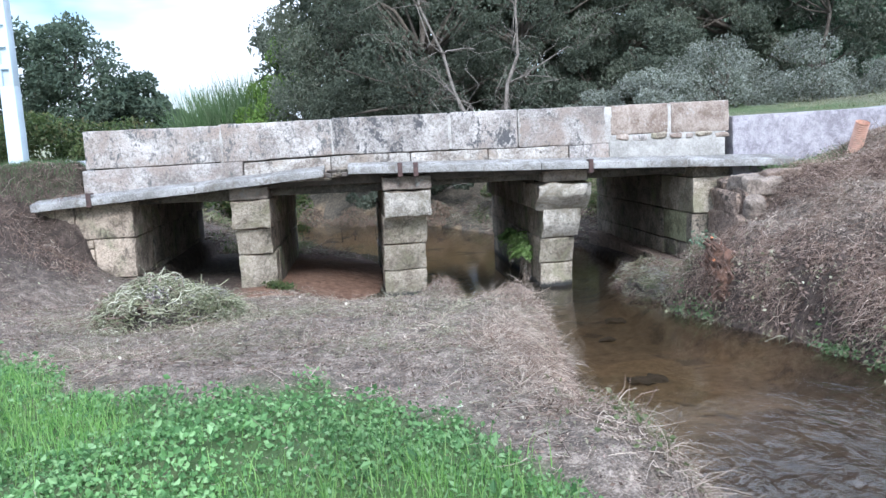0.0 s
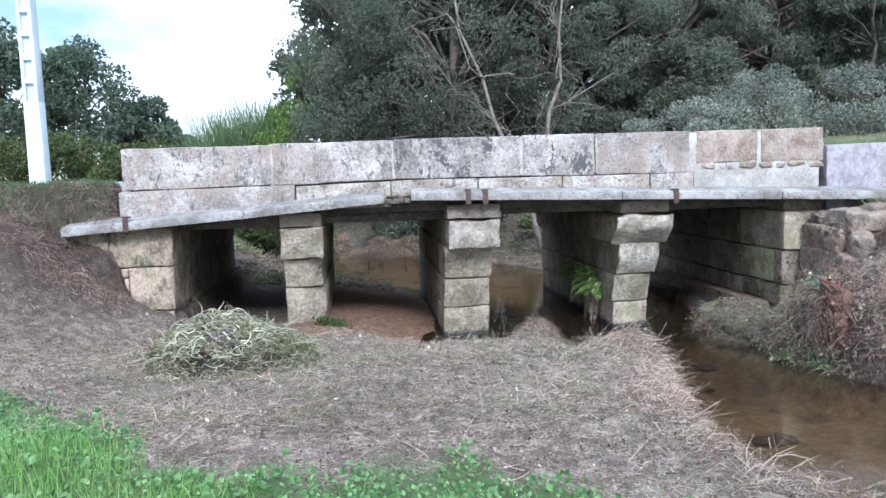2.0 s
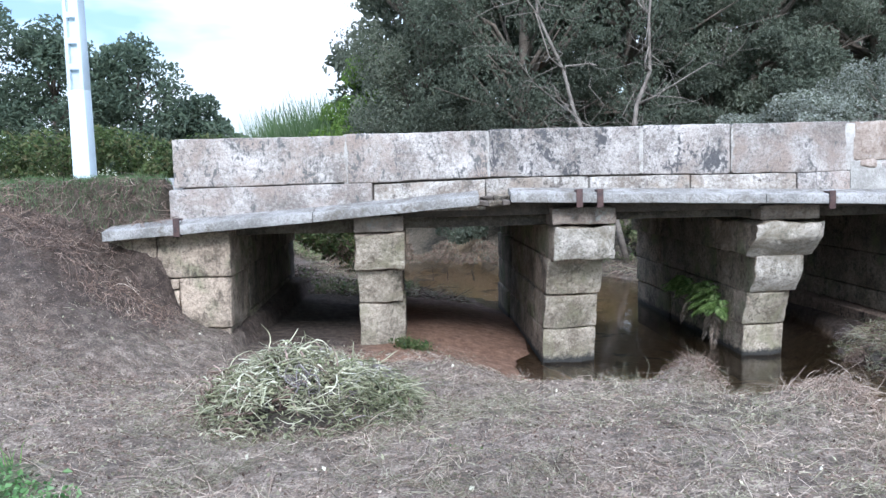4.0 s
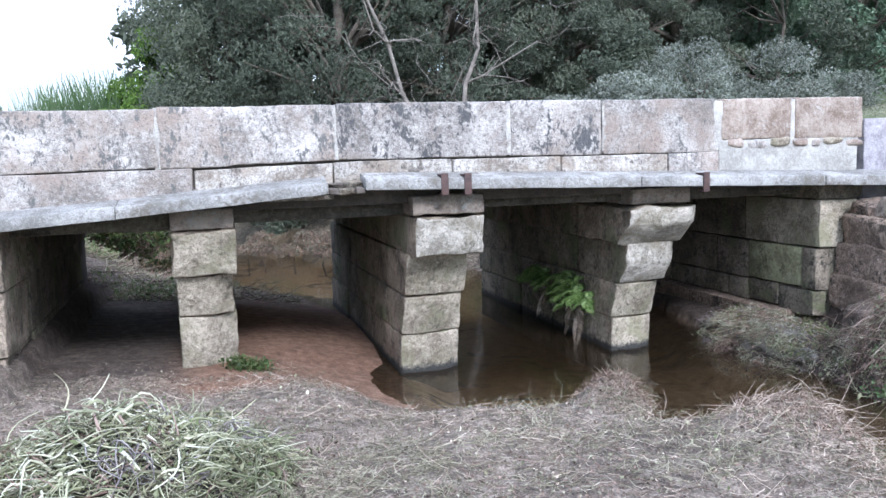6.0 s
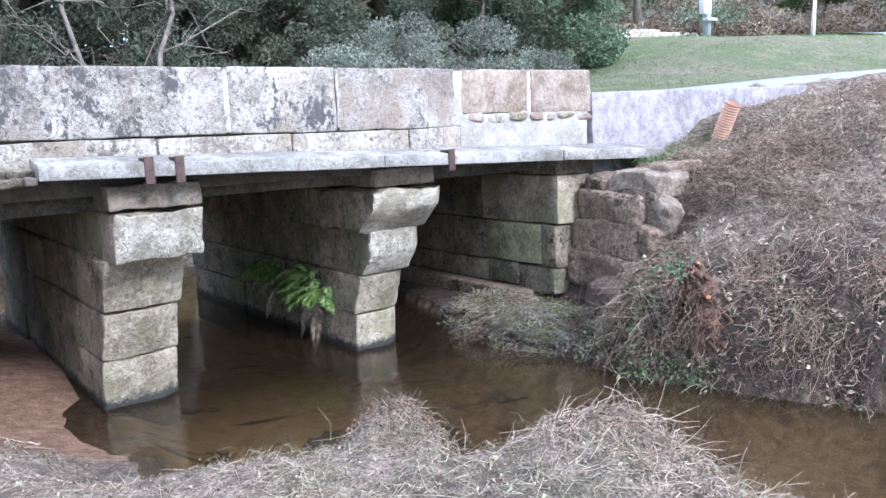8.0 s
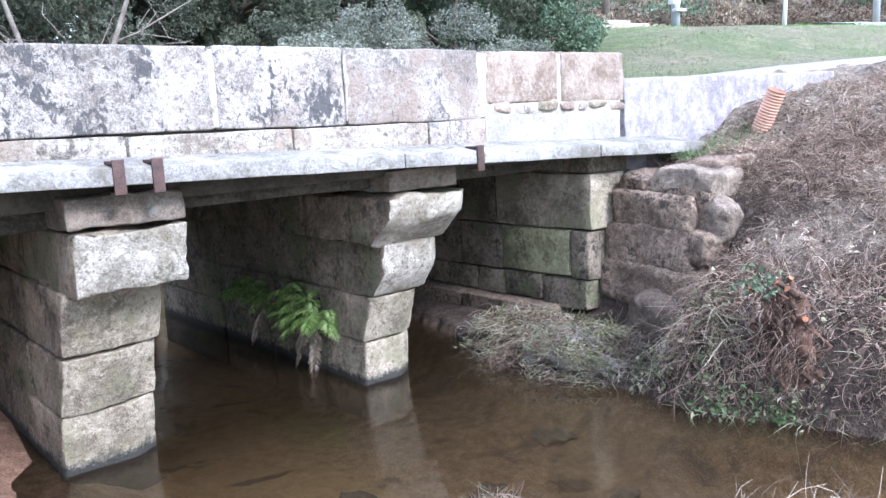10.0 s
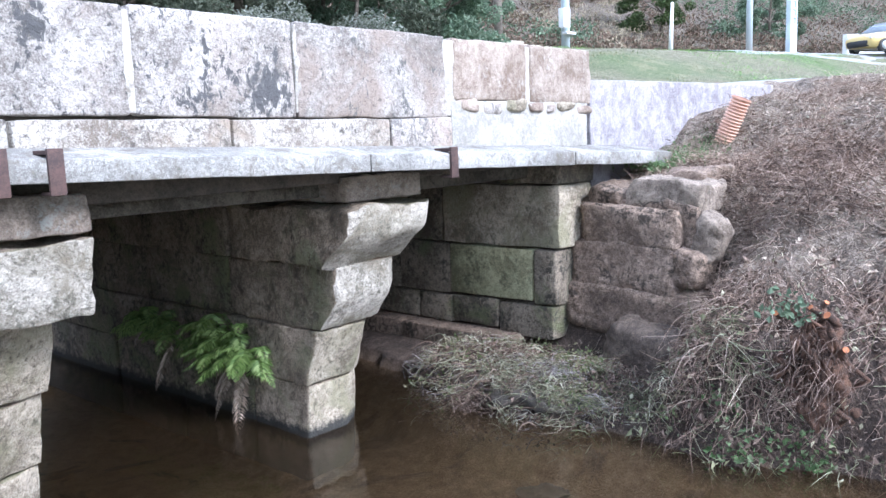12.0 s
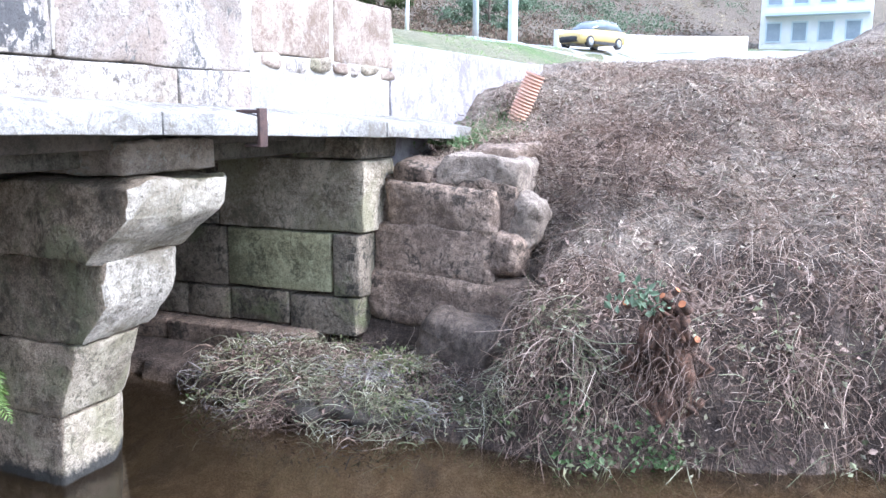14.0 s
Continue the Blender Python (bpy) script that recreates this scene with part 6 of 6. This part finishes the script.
heap(2.68, 8.75, 0.22, 0.40, 0.08, 12, [(L_PALE, 0.2, ALL), (L_STALK, 0.8, ALL)], "small tangle of trailing green stems by the water", 952, (0.1, 0.3), (0.0015, 0.0032), mound=False, sprigs=4)
# single stems that stick up out of the large heap
rng = np.random.default_rng(955)
sk = stalks(rng, np.array([[-2.62, 6.95, 0.42], [-2.55, 7.0, 0.43], [-2.1, 6.9, 0.40], [-1.98, 6.8, 0.36]]) , np.array([[0.1, 0.1, 1], [0.5, 0, 0.7], [0.3, 0.1, 0.8], [0.7, 0, 0.5]]), np.array([0.2, 0.16, 0.1, 0.13]), np.full(4, 0.0045), 0.35, 6, 0.0, 0.15)
single("stray_stems", sk, L_PALE, "few pale stalks sticking up out of the heap", "stems", kind="stuff", smooth=False)

# ---- fern on the pier ----
def fern(u, v, w, n, size, seed, label):
    rng = np.random.default_rng(seed)
    t = thing("fern", at_bridge(u, v, w), label, "fern", "ferns growing on the pier")
    steps = 22
    for k in range(n):
        dead = rng.uniform() < 0.06
        a = rng.uniform(-1.5, 1.5)
        out = np.array([-math.cos(a), math.sin(a), 0])
        ln = size * rng.uniform(0.5, 1.1)
        rise, reach = (rng.uniform(-0.7, -0.2), rng.uniform(0.2, 0.5)) if dead else (rng.uniform(0.25, 1.15), rng.uniform(0.45, 0.95))
        sag = (0.3 if dead else 0.7 * rise + 0.22)
        root = np.array([u, v + rng.normal() * 0.17, w + rng.normal() * 0.06 - 0.06 * dead])
        pts = [root + out * ln * reach * (i / steps) + np.array([0, 0, ln * (rise * (i / steps) - sag * (i / steps) ** 2)]) for i in range(steps + 1)]
        geos = [tube(pts[::2], [0.003 * (1 - 0.8 * i / 11) for i in range(len(pts[::2]))], 3)]
        vs, fs = [], []
        for i in range(2, steps + 1):
            s = i / steps
            half = ln * 0.17 * math.sin(math.pi * min(1, 0.22 + 0.78 * s)) ** 0.8 + 0.006
            tang = pts[min(i + 1, steps)] - pts[i - 1]
            tang = tang / np.linalg.norm(tang)
            side = np.cross(tang, [0, 0, 1.0])
            side = side / max(np.linalg.norm(side), 1e-6)
            for sg in (-1, 1):
                m = len(vs)
                p0 = pts[i]
                tip = p0 + side * sg * half + tang * half * 0.5 + np.array([0, 0, -half * rng.uniform(0.1, 0.7)])
                wd = ln * 0.019
                mid = p0 + side * sg * half * 0.45 + tang * half * 0.2
                vs += [p0 - tang * wd * 0.6, mid + tang * wd, tip, mid - tang * wd]
                fs += [(m, m + 1, m + 2), (m, m + 2, m + 3)]
        geos.append((np.array(vs), fs))
        part("frond", on_bridge(join(*geos)), L_STRAW if dead else L_FERN, t, smooth=False)
    return t


fern(1.22, 1.10, 0.0, 64, 0.40, 960, "bright green fern hanging from a joint in the pier")
fern(1.18, 1.98, 0.05, 44, 0.36, 961, "shaded green fern rooted in the pier masonry")

# ---- weeds at the foot of the first pier ----
rng = np.random.default_rng(965)
fw = np.array(at_bridge(-2.02, 0.12, 0.0)) + rng.normal(size=(420, 3)) * np.array([0.08, 0.07, 0.0])
fw[:, 2] = ground_z(fw[:, 0], fw[:, 1]) + rng.uniform(0.0, 0.08, 420)
single("pier_weeds", join(leaf_cloud(rng, fw, 0.04, 0.6), blades(rng, fw[:160] - np.array([0, 0, 0.06]), 0.5, rng.uniform(0.06, 0.16, 160), rng.uniform(0.002, 0.004, 160), 3)), L_HEDGE, "small dark green weeds at the foot of the pier", "weeds", kind="stuff", smooth=False)

# ---- cut stump on the far bank ----
M_CUT = surface("fresh_cut_wood", (0.60, 0.24, 0.10), (0.38, 0.12, 0.05), 12.0, 0.7, 0.2, 0.003, 80, vary=0.15)
M_STUMP = surface("reddish_stump_bark", (0.17, 0.095, 0.066), (0.045, 0.029, 0.023), 9.0, 0.95, 0.9, 0.02, 45, vary=0.15)
rng = np.random.default_rng(970)
stump = thing("tree_stump", (2.85, 8.05, -0.1), "gnarled cut stump with orange sawn stubs on the bank", "stump")
core = []
for k in range(40):
    y0 = 8.14 + rng.normal() * 0.055
    z1 = rng.uniform(0.12, 0.40)
    r0 = rng.uniform(0.006, 0.026)
    core.append(tube(bent(rng, (2.88 + rng.normal() * 0.04, y0 + rng.normal() * 0.06, -0.2), (2.74 + rng.normal() * 0.05, y0, z1), 8, 0.07), [r0 * q for q in (1.3, 1.2, 1.1, 1.2, 1.0, 1.1, 0.9, 0.8, 0.5)], 7))
q, f = field_stone((2.82, 8.14, 0.06), (0.22, 0.24, 0.46), 972, 0.35, 0.07, 3.0)
core.append((q, f))
part("stump", join(*core), M_STUMP, stump)
for k in range(5):
    a = np.array([2.69 + rng.normal() * 0.05, 8.14 + rng.normal() * 0.12, 0.25 + rng.normal() * 0.10])
    d = unit(np.array([[-0.8 + rng.normal() * 0.35, rng.normal() * 0.7, 0.35 + rng.normal() * 0.4]]))[0]
    ln, rad = rng.uniform(0.03, 0.08), rng.uniform(0.010, 0.02)
    stub = part("stub", tube([a, a + d * ln * 0.5, a + d * ln], [rad * 1.15, rad, rad * 0.95], 9, False), M_STUMP, stump)
    part("sawn_face", tube([a + d * (ln - 0.004), a + d * (ln + 0.001)], [rad * 0.95, rad * 0.9], 9), M_CUT, stub, "fresh orange sawn wood", smooth=False)
pr = np.array([2.66, 8.24, 0.38]) + rng.normal(size=(70, 3)) * np.array([0.05, 0.07, 0.04])
part("foliage", leaf_cloud(rng, pr, 0.042, 0.65), L_HILLGREEN, stump, "fresh green shoots", smooth=False)["kind"] = "stuff"
n = 420
r = np.stack([rng.normal(2.70, 0.08, n), rng.normal(8.12, 0.14, n), rng.uniform(-0.1, 0.3, n)], 1)
part("root_tangle", stalks(rng, r, np.array([[-0.5, 0.0, -0.9]]) + rng.normal(size=(n, 3)) * 0.4, rng.uniform(0.04, 0.14, n), rng.uniform(0.001, 0.003, n), 0.9, 6, 0.3, 0.4), L_DARKBIT, stump, smooth=False)["kind"] = "stuff"

# ---- weeds at the end of the ledge and round the pipe ----
rng = np.random.default_rng(975)
wu, wv = np.concatenate([rng.normal(4.25, 0.16, 500), rng.normal(4.75, 0.2, 500)]), np.concatenate([rng.normal(-0.22, 0.1, 500), rng.normal(-0.32, 0.12, 500)])
wp_ = np.stack([BO + a * BU + c * BV for a, c in zip(wu, wv)])
wp_[:, 2] = np.maximum(ground_z(wp_[:, 0], wp_[:, 1]), 0.98) + rng.uniform(0.0, 0.07, 1000)
single("ledge_weeds", join(leaf_cloud(rng, wp_[:560], 0.035, 0.6), blades(rng, wp_ - np.array([0, 0, 0.03]), 0.6, rng.uniform(0.05, 0.12, 1000), rng.uniform(0.001, 0.0025, 1000), 3)), L_REED, "green weeds over the end of the ledge", "weeds", kind="stuff", smooth=False)

# ---- corrugated pipe end ----
p0, p1 = np.array(at_bridge(5.0, -0.33, 1.02)), np.array(at_bridge(5.02, -0.53, 1.50))
rings, rad = [], []
for k in range(20):
    for s, rr_ in ((0.05, 0.068), (0.35, 0.068), (0.5, 0.081), (0.85, 0.081)):
        rings.append(p0 + (p1 - p0) * (k + s) / 20)
        rad.append(rr_)
pipe = thing("drain_pipe", tuple(p0), "cut end of an orange corrugated plastic pipe beside the road wall", "pipe")
part("pipe_wall", tube(rings, rad, 20, False), M_ORANGE, pipe)
part("pipe_inside", tube([p1 - (p1 - p0) * 0.3, p1 - (p1 - p0) * 0.004], [0.06, 0.066], 20, False), M_ORANGE, pipe)
part("rim", tube([p1 - (p1 - p0) * 0.02, p1 + (p1 - p0) * 0.004], [0.081, 0.079], 20, False), M_ORANGE, pipe)

# ---- stones on the stream bed ----
for k, (x, y, rx, ry) in enumerate([(1.75, 7.0, 0.16, 0.09), (0.4, 8.5, 0.2, 0.12), (1.0, 8.1, 0.1, 0.08), (1.7, 8.4, 0.1, 0.06), (2.0, 9.3, 0.12, 0.1), (1.2, 8.9, 0.15, 0.1),
                                    (0.5, 9.3, 0.15, 0.12)]):
    z = float(ground_z(x, y))
    q, f = field_stone((x, y, z + 0.005), (2.2 * rx, 2.6 * ry, 0.055), 980 + k, 0.55, 0.03, 2.3)
    single("bed_stone", (q, f), M_CORE, "dark weedy stone lying on the stream bed", "stone", "stones in the stream")


# ---- far side of the road ----
def plain_pole(x, y, tall, r0, r1, label, mat, box=False, lean=0.0):
    z = float(ground_z(x, y)) - 0.1
    t = thing("utility_pole", (x, y, z), label, "pole", "poles beyond the road")
    part("shaft", tube([(x, y, z), (x + lean * tall * 0.5, y, z + tall * 0.5), (x + lean * tall, y, z + tall)], [r0, (r0 + r1) / 2, r1], 8), mat, t)
    if box:
        part("meter_box", rough_block(box8(x - 0.55, x - 0.15, y - 0.35, y - 0.1, z + 1.0, z + 1.7), 0.03, 0.0, 3, 0.3), M_WHITE, t, "white cabinet fixed to the pole")
        part("lamp_arm", rough_block(box8(x - 0.35, x + 0.2, y - 0.35, y - 0.1, z + 0.75, z + 0.85), 0.03, 0.0, 3, 0.3), M_WHITE, t)


M_WHITE = surface("white_paint", (0.80, 0.81, 0.82), (0.70, 0.71, 0.72), 1.0, 0.6, 0.1, 0.002, 40, vary=0.05)
plain_pole(21.8, 27.5, 8, 0.17, 0.12, "weathered grey wooden utility pole on a grass bank", M_PALEBARK)
plain_pole(24.27, 26.27, 8, 0.17, 0.13, "pale concrete pole with a white meter cabinet", M_POLE, True)
plain_pole(33.07, 23.2, 9, 0.14, 0.11, "slim pale metal lamp post beyond the road", M_POLE)
h_pole(33.8, 21.7, 9, 0.0, "broad pale concrete utility pole with hollow web beyond the road", 0.33, 0.28, False)
plain_pole(24.17, 21.7, 1.75, 0.08, 0.05, "short white painted marker post on the grass verge", M_WHITE, lean=0.06)

# kerb below the hillside
kx = [(17.5 + 0.9 * k, 24.6 + 0.35 * k) for k in range(9)]
kerb = new("kerb", mesh_of("kerb", join(*[rough_block(box8(x, x + 0.88, y, y + 0.35, float(ground_z(x, y)) - 0.2, float(ground_z(x, y)) + 0.30), 0.03, 0.01, 60 + k, 0.2) for k, (x, y) in enumerate(kx)]), M_CAPSTONE, (0, 0, 0)))
tagged(kerb, "low pale stone kerb along the foot of the hill", "kerb", kind="structure")

# scrub on the hillside: green, brown and dry tufts in drifts
rng = np.random.default_rng(990)
kinds = {"green": [], "brown": [], "dry": []}
for k in range(4400):
    x, y = (rng.uniform(14, 90), rng.uniform(20, 60)) if k < 2600 else (rng.uniform(45, 120), rng.uniform(16, 62))
    o, _ = road_frame(np.array([x]), np.array([y]))
    drift = float(value_noise(np.array([x]), np.array([y]), 0.16, 5)[0] + 0.5 * value_noise(np.array([x]), np.array([y]), 0.5, 6)[0])
    if o[0] < 11.5 or (abs(drift) < 0.12 and o[0] > 13):
        continue
    z = float(ground_z(x, y))
    up = drift + 0.03 * (o[0] - 24)
    what = "green" if up > 0.5 else "dry" if drift < -0.55 else "brown"
    rad = rng.uniform(0.35, 1.0) * (1.5 if what == "green" else 0.8)
    m = int((120 if x < 48 else 36) * rad)
    c = unit(rng.normal(size=(m, 3))) * rng.uniform(0.3, 1, (m, 1)) ** 0.5 * rad
    c[:, 2] *= 0.75
    kinds[what].append(c + np.array([x, y, z + rad * 0.4]))
L_HILLDRY = leaf_stuff("dry_hill_grass", [(0.30, 0.25, 0.18), (0.42, 0.36, 0.26), (0.50, 0.45, 0.34)], 0.8, 0.1)
single("scrub", leaf_cloud(rng, np.vstack(kinds["green"]), 0.24, 0.5), L_HILLGREEN, "green bushes scattered over the hillside", "scrub", kind="stuff", smooth=False)
single("scrub", leaf_cloud(rng, np.vstack(kinds["brown"]), 0.24, 0.4), L_SCRUB, "brown and green scrub covering the hillside", "scrub", kind="stuff", smooth=False)
single("dry_grass", leaf_cloud(rng, np.vstack(kinds["dry"]), 0.22, 0.2, 0, 0.1, 0.8), L_HILLDRY, "dry grass tufts on the hillside", "grass", kind="stuff", smooth=False)
n = 30000
x, y = rng.uniform(7, 36, n), rng.uniform(13, 30, n)
o, _ = road_frame(x, y)
ok = (o > 1.5) & (o < 9.5) & (value_noise(x, y, 0.7, 9) > -0.3)
vr = np.stack([x[ok], y[ok], ground_z(x[ok], y[ok])], 1)
green_strip = value_noise(vr[:, 0], vr[:, 1], 0.35, 11) + 0.12 * (vr[:, 0] - 17) > 0
for sel, mat, lab in ((green_strip, L_GRASS, "bright green grass on the far verge"), (~green_strip, L_STALKLEAF, "short dull grass on the far verge")):
    single("grass", blades(rng, vr[sel], 0.5, rng.uniform(0.025, 0.07, sel.sum()), rng.uniform(0.006, 0.012, sel.sum()), 1), mat, lab, "grass", kind="stuff", smooth=False)
for k, (x, y, tall, wide) in enumerate([(27, 38, 5, 2.6), (33, 38, 5, 2.6), (42, 33, 5, 2.6), (50, 30, 4.5, 2.4), (17.5, 31.5, 4.2, 2.0)]):
    tree(x, y, tall, wide, 6000, 0.24, L_WILLOW if k % 2 else L_MID, "rounded green tree on the hillside", 1000 + k, low=0.08, trunk=0.12, n_clump=40, group="hillside trees")

# boundary wall and house at the bend of the road
wall_geo = []
wp = [(42.5, 22.6), (47, 21.4), (52, 19.2), (57, 16.6), (61, 15.0)]
for (x0, y0), (x1, y1) in zip(wp[:-1], wp[1:]):
    z0, z1 = float(ground_z(x0, y0)), float(ground_z(x1, y1))
    c = [[[(x0, y0, z0 - 0.3), (x0, y0, z0 + 1.0)], [(x0, y0 + 0.25, z0 - 0.3), (x0, y0 + 0.25, z0 + 1.0)]], [[(x1, y1, z1 - 0.3), (x1, y1, z1 + 1.0)], [(x1, y1 + 0.25, z1 - 0.3), (x1, y1 + 0.25, z1 + 1.0)]]]
    wall_geo.append(rough_block(c, 0.02, 0.0, 7, 1.0))
bw = new("wall_boundary", mesh_of("wall_boundary", join(*wall_geo), M_WHITE, (0, 0, 0)))
tagged(bw, "low white boundary wall along the road bend", "wall", kind="structure")

hx, hy = 72.0, 11.5
hz = float(ground_z(hx, hy)) - 0.2
house = thing("house", (hx, hy, hz), "white two-storey house with a balcony at the road bend", "house")
part("wall", rough_block(box8(hx, hx + 8, hy - 4.2, hy + 4.0, hz, hz + 6.2), 0.03, 0.0, 1, 2.0), M_WHITE, house, smooth=False)
M_PANE = surface("dark_window_pane", (0.30, 0.36, 0.42), (0.22, 0.27, 0.32), 1.0, 0.15, 0.0, 0.001, 10, vary=0.1)
M_TILE = surface("red_roof_tile", (0.42, 0.18, 0.11), (0.28, 0.11, 0.07), 2.0, 0.9, 0.3, 0.02, 20, vary=0.0)
part("roof", rough_block([[[(hx - 0.5, hy - 4.7, hz + 6.2), (hx + 3.5, hy - 4.0, hz + 8.0)], [(hx - 0.5, hy + 4.5, hz + 6.2), (hx + 3.5, hy + 3.8, hz + 8.0)]], [[(hx + 8.5, hy - 4.7, hz + 6.2), (hx + 4.5, hy - 4.0, hz + 8.0)], [(hx + 8.5, hy + 4.5, hz + 6.2), (hx + 4.5, hy + 3.8, hz + 8.0)]]], 0.02, 0, 2, 1.0), M_TILE, house, smooth=False)
for s in range(2):
    for k in range(4):
        yy, zz = hy - 3.4 + k * 1.95, hz + 1.0 + 2.9 * s
        win = part("window", rough_block(box8(hx - 0.08, hx + 0.05, yy - 0.12, yy + 1.12, zz - 0.12, zz + 1.5), 0.02, 0, 3, 1.0), M_POLE, house, smooth=False)
        part("pane", rough_block(box8(hx - 0.10, hx - 0.07, yy, yy + 1.0, zz, zz + 1.38), 0.01, 0, 3, 1.0), M_PANE, win, smooth=False)
part("balcony", rough_block(box8(hx - 1.1, hx, hy - 4.0, hy + 3.6, hz + 2.9, hz + 3.1), 0.02, 0, 3, 1.0), M_POLE, house, smooth=False)


# ---- parked car ----
M_CARPAINT = surface("yellow_car_paint", (0.62, 0.47, 0.20), (0.58, 0.44, 0.18), 1.0, 0.3, 0.0, 0.001, 10, vary=0.0)
M_BLACK = surface("black_trim", (0.03, 0.03, 0.032), (0.02, 0.02, 0.022), 2.0, 0.6, 0.1, 0.001, 30, vary=0.0)
M_GLASS = surface("tinted_car_glass", (0.16, 0.20, 0.24), (0.12, 0.15, 0.19), 1.0, 0.08, 0.0, 0.001, 10, vary=0.0)
M_ROOFP = surface("pale_car_roof", (0.42, 0.44, 0.46), (0.38, 0.40, 0.42), 1.0, 0.3, 0.0, 0.001, 10, vary=0.0)
M_LAMP = surface("clear_headlamp", (0.75, 0.76, 0.78), (0.65, 0.66, 0.68), 1.0, 0.2, 0.0, 0.001, 10, vary=0.0)
car_at = np.array([37.0, 19.0, 0.0])
car_at[2] = float(ground_z(37.0, 19.0)) + 0.09
car = thing("car", tuple(car_at), "yellow compact crossover car with black trim on the road", "car")
CT = radians(160)


def on_car(g):
    q = np.asarray(g[0], float) / PLAN
    c, s = math.cos(CT), math.sin(CT)
    return np.stack([q[:, 0] * c - q[:, 1] * s, q[:, 0] * s + q[:, 1] * c, q[:, 2]], 1) + car_at, g[1]


def loft(sections, n_side=1):
    """A closed body through cross sections: (x, half width low, half width high, bottom, top)."""
    v, f = [], []
    for x, a, b, z0, z1 in sections:
        zm = z0 + (z1 - z0) * 0.55
        v += [(x, -a * 0.92, z0), (x, -a, zm), (x, -b, z1 - 0.03), (x, -b * 0.7, z1), (x, b * 0.7, z1), (x, b, z1 - 0.03), (x, a, zm), (x, a * 0.92, z0)]
    m = 8
    for k in range(len(sections) - 1):
        for j in range(m):
            f.append((k * m + j, k * m + (j + 1) % m, (k + 1) * m + (j + 1) % m, (k + 1) * m + j))
    f += [tuple(range(m))[::-1], tuple((len(sections) - 1) * m + j for j in range(m))]
    return np.array(v), f


part("body", on_car(loft([(-2.1, 0.72, 0.70, 0.45, 0.95), (-2.0, 0.86, 0.82, 0.30, 1.02), (-1.2, 0.91, 0.86, 0.24, 1.03), (0.6, 0.91, 0.86, 0.24, 1.01), (1.3, 0.91, 0.85, 0.24, 0.98), (1.9, 0.86, 0.80, 0.28, 0.86), (2.12, 0.70, 0.66, 0.36, 0.74)])), M_CARPAINT, car)
part("cabin", on_car(loft([(-1.95, 0.74, 0.60, 0.98, 1.05), (-1.35, 0.82, 0.62, 0.98, 1.50), (-0.3, 0.84, 0.64, 0.98, 1.56), (0.35, 0.84, 0.62, 0.98, 1.48), (1.15, 0.82, 0.66, 0.96, 1.02)])), M_GLASS, car, "tinted windows")
part("roof", on_car(loft([(-1.5, 0.60, 0.58, 1.46, 1.53), (-0.3, 0.64, 0.62, 1.53, 1.59), (0.3, 0.61, 0.58, 1.46, 1.53)])), M_ROOFP, car, "pale roof panel")
part("front_trim", on_car(loft([(2.02, 0.66, 0.64, 0.28, 0.62), (2.16, 0.60, 0.58, 0.34, 0.58)])), M_BLACK, car, "black lower grille")
for sd in (-1, 1):
    part("headlight", on_car(rough_block(box8(1.92, 2.10, sd * 0.62 - 0.16, sd * 0.62 + 0.16, 0.66, 0.80), 0.03, 0, 3, 0.1)), M_LAMP, car, "clear headlamp")
    part("sill", on_car(rough_block(box8(-0.95, 0.95, sd * 0.88 - 0.05, sd * 0.88 + 0.05, 0.20, 0.36), 0.02, 0, 3, 0.4)), M_BLACK, car, "black sill trim")
    for xw in (-1.3, 1.3):
        c = np.array([xw, sd * 0.82, 0.33])
        tyre = part("wheel", on_car(tube([c + np.array([0, -0.11, 0]), c + np.array([0, -0.09, 0]), c + np.array([0, 0.09, 0]), c + np.array([0, 0.11, 0])], [0.29, 0.33, 0.33, 0.29], 20)), M_BLACK, car, "black tyre")
        part("rim", on_car(tube([c + np.array([0, -0.118, 0]), c + np.array([0, 0.118, 0])], [0.20, 0.20], 16)), M_ROOFP, tyre, "grey alloy rim")
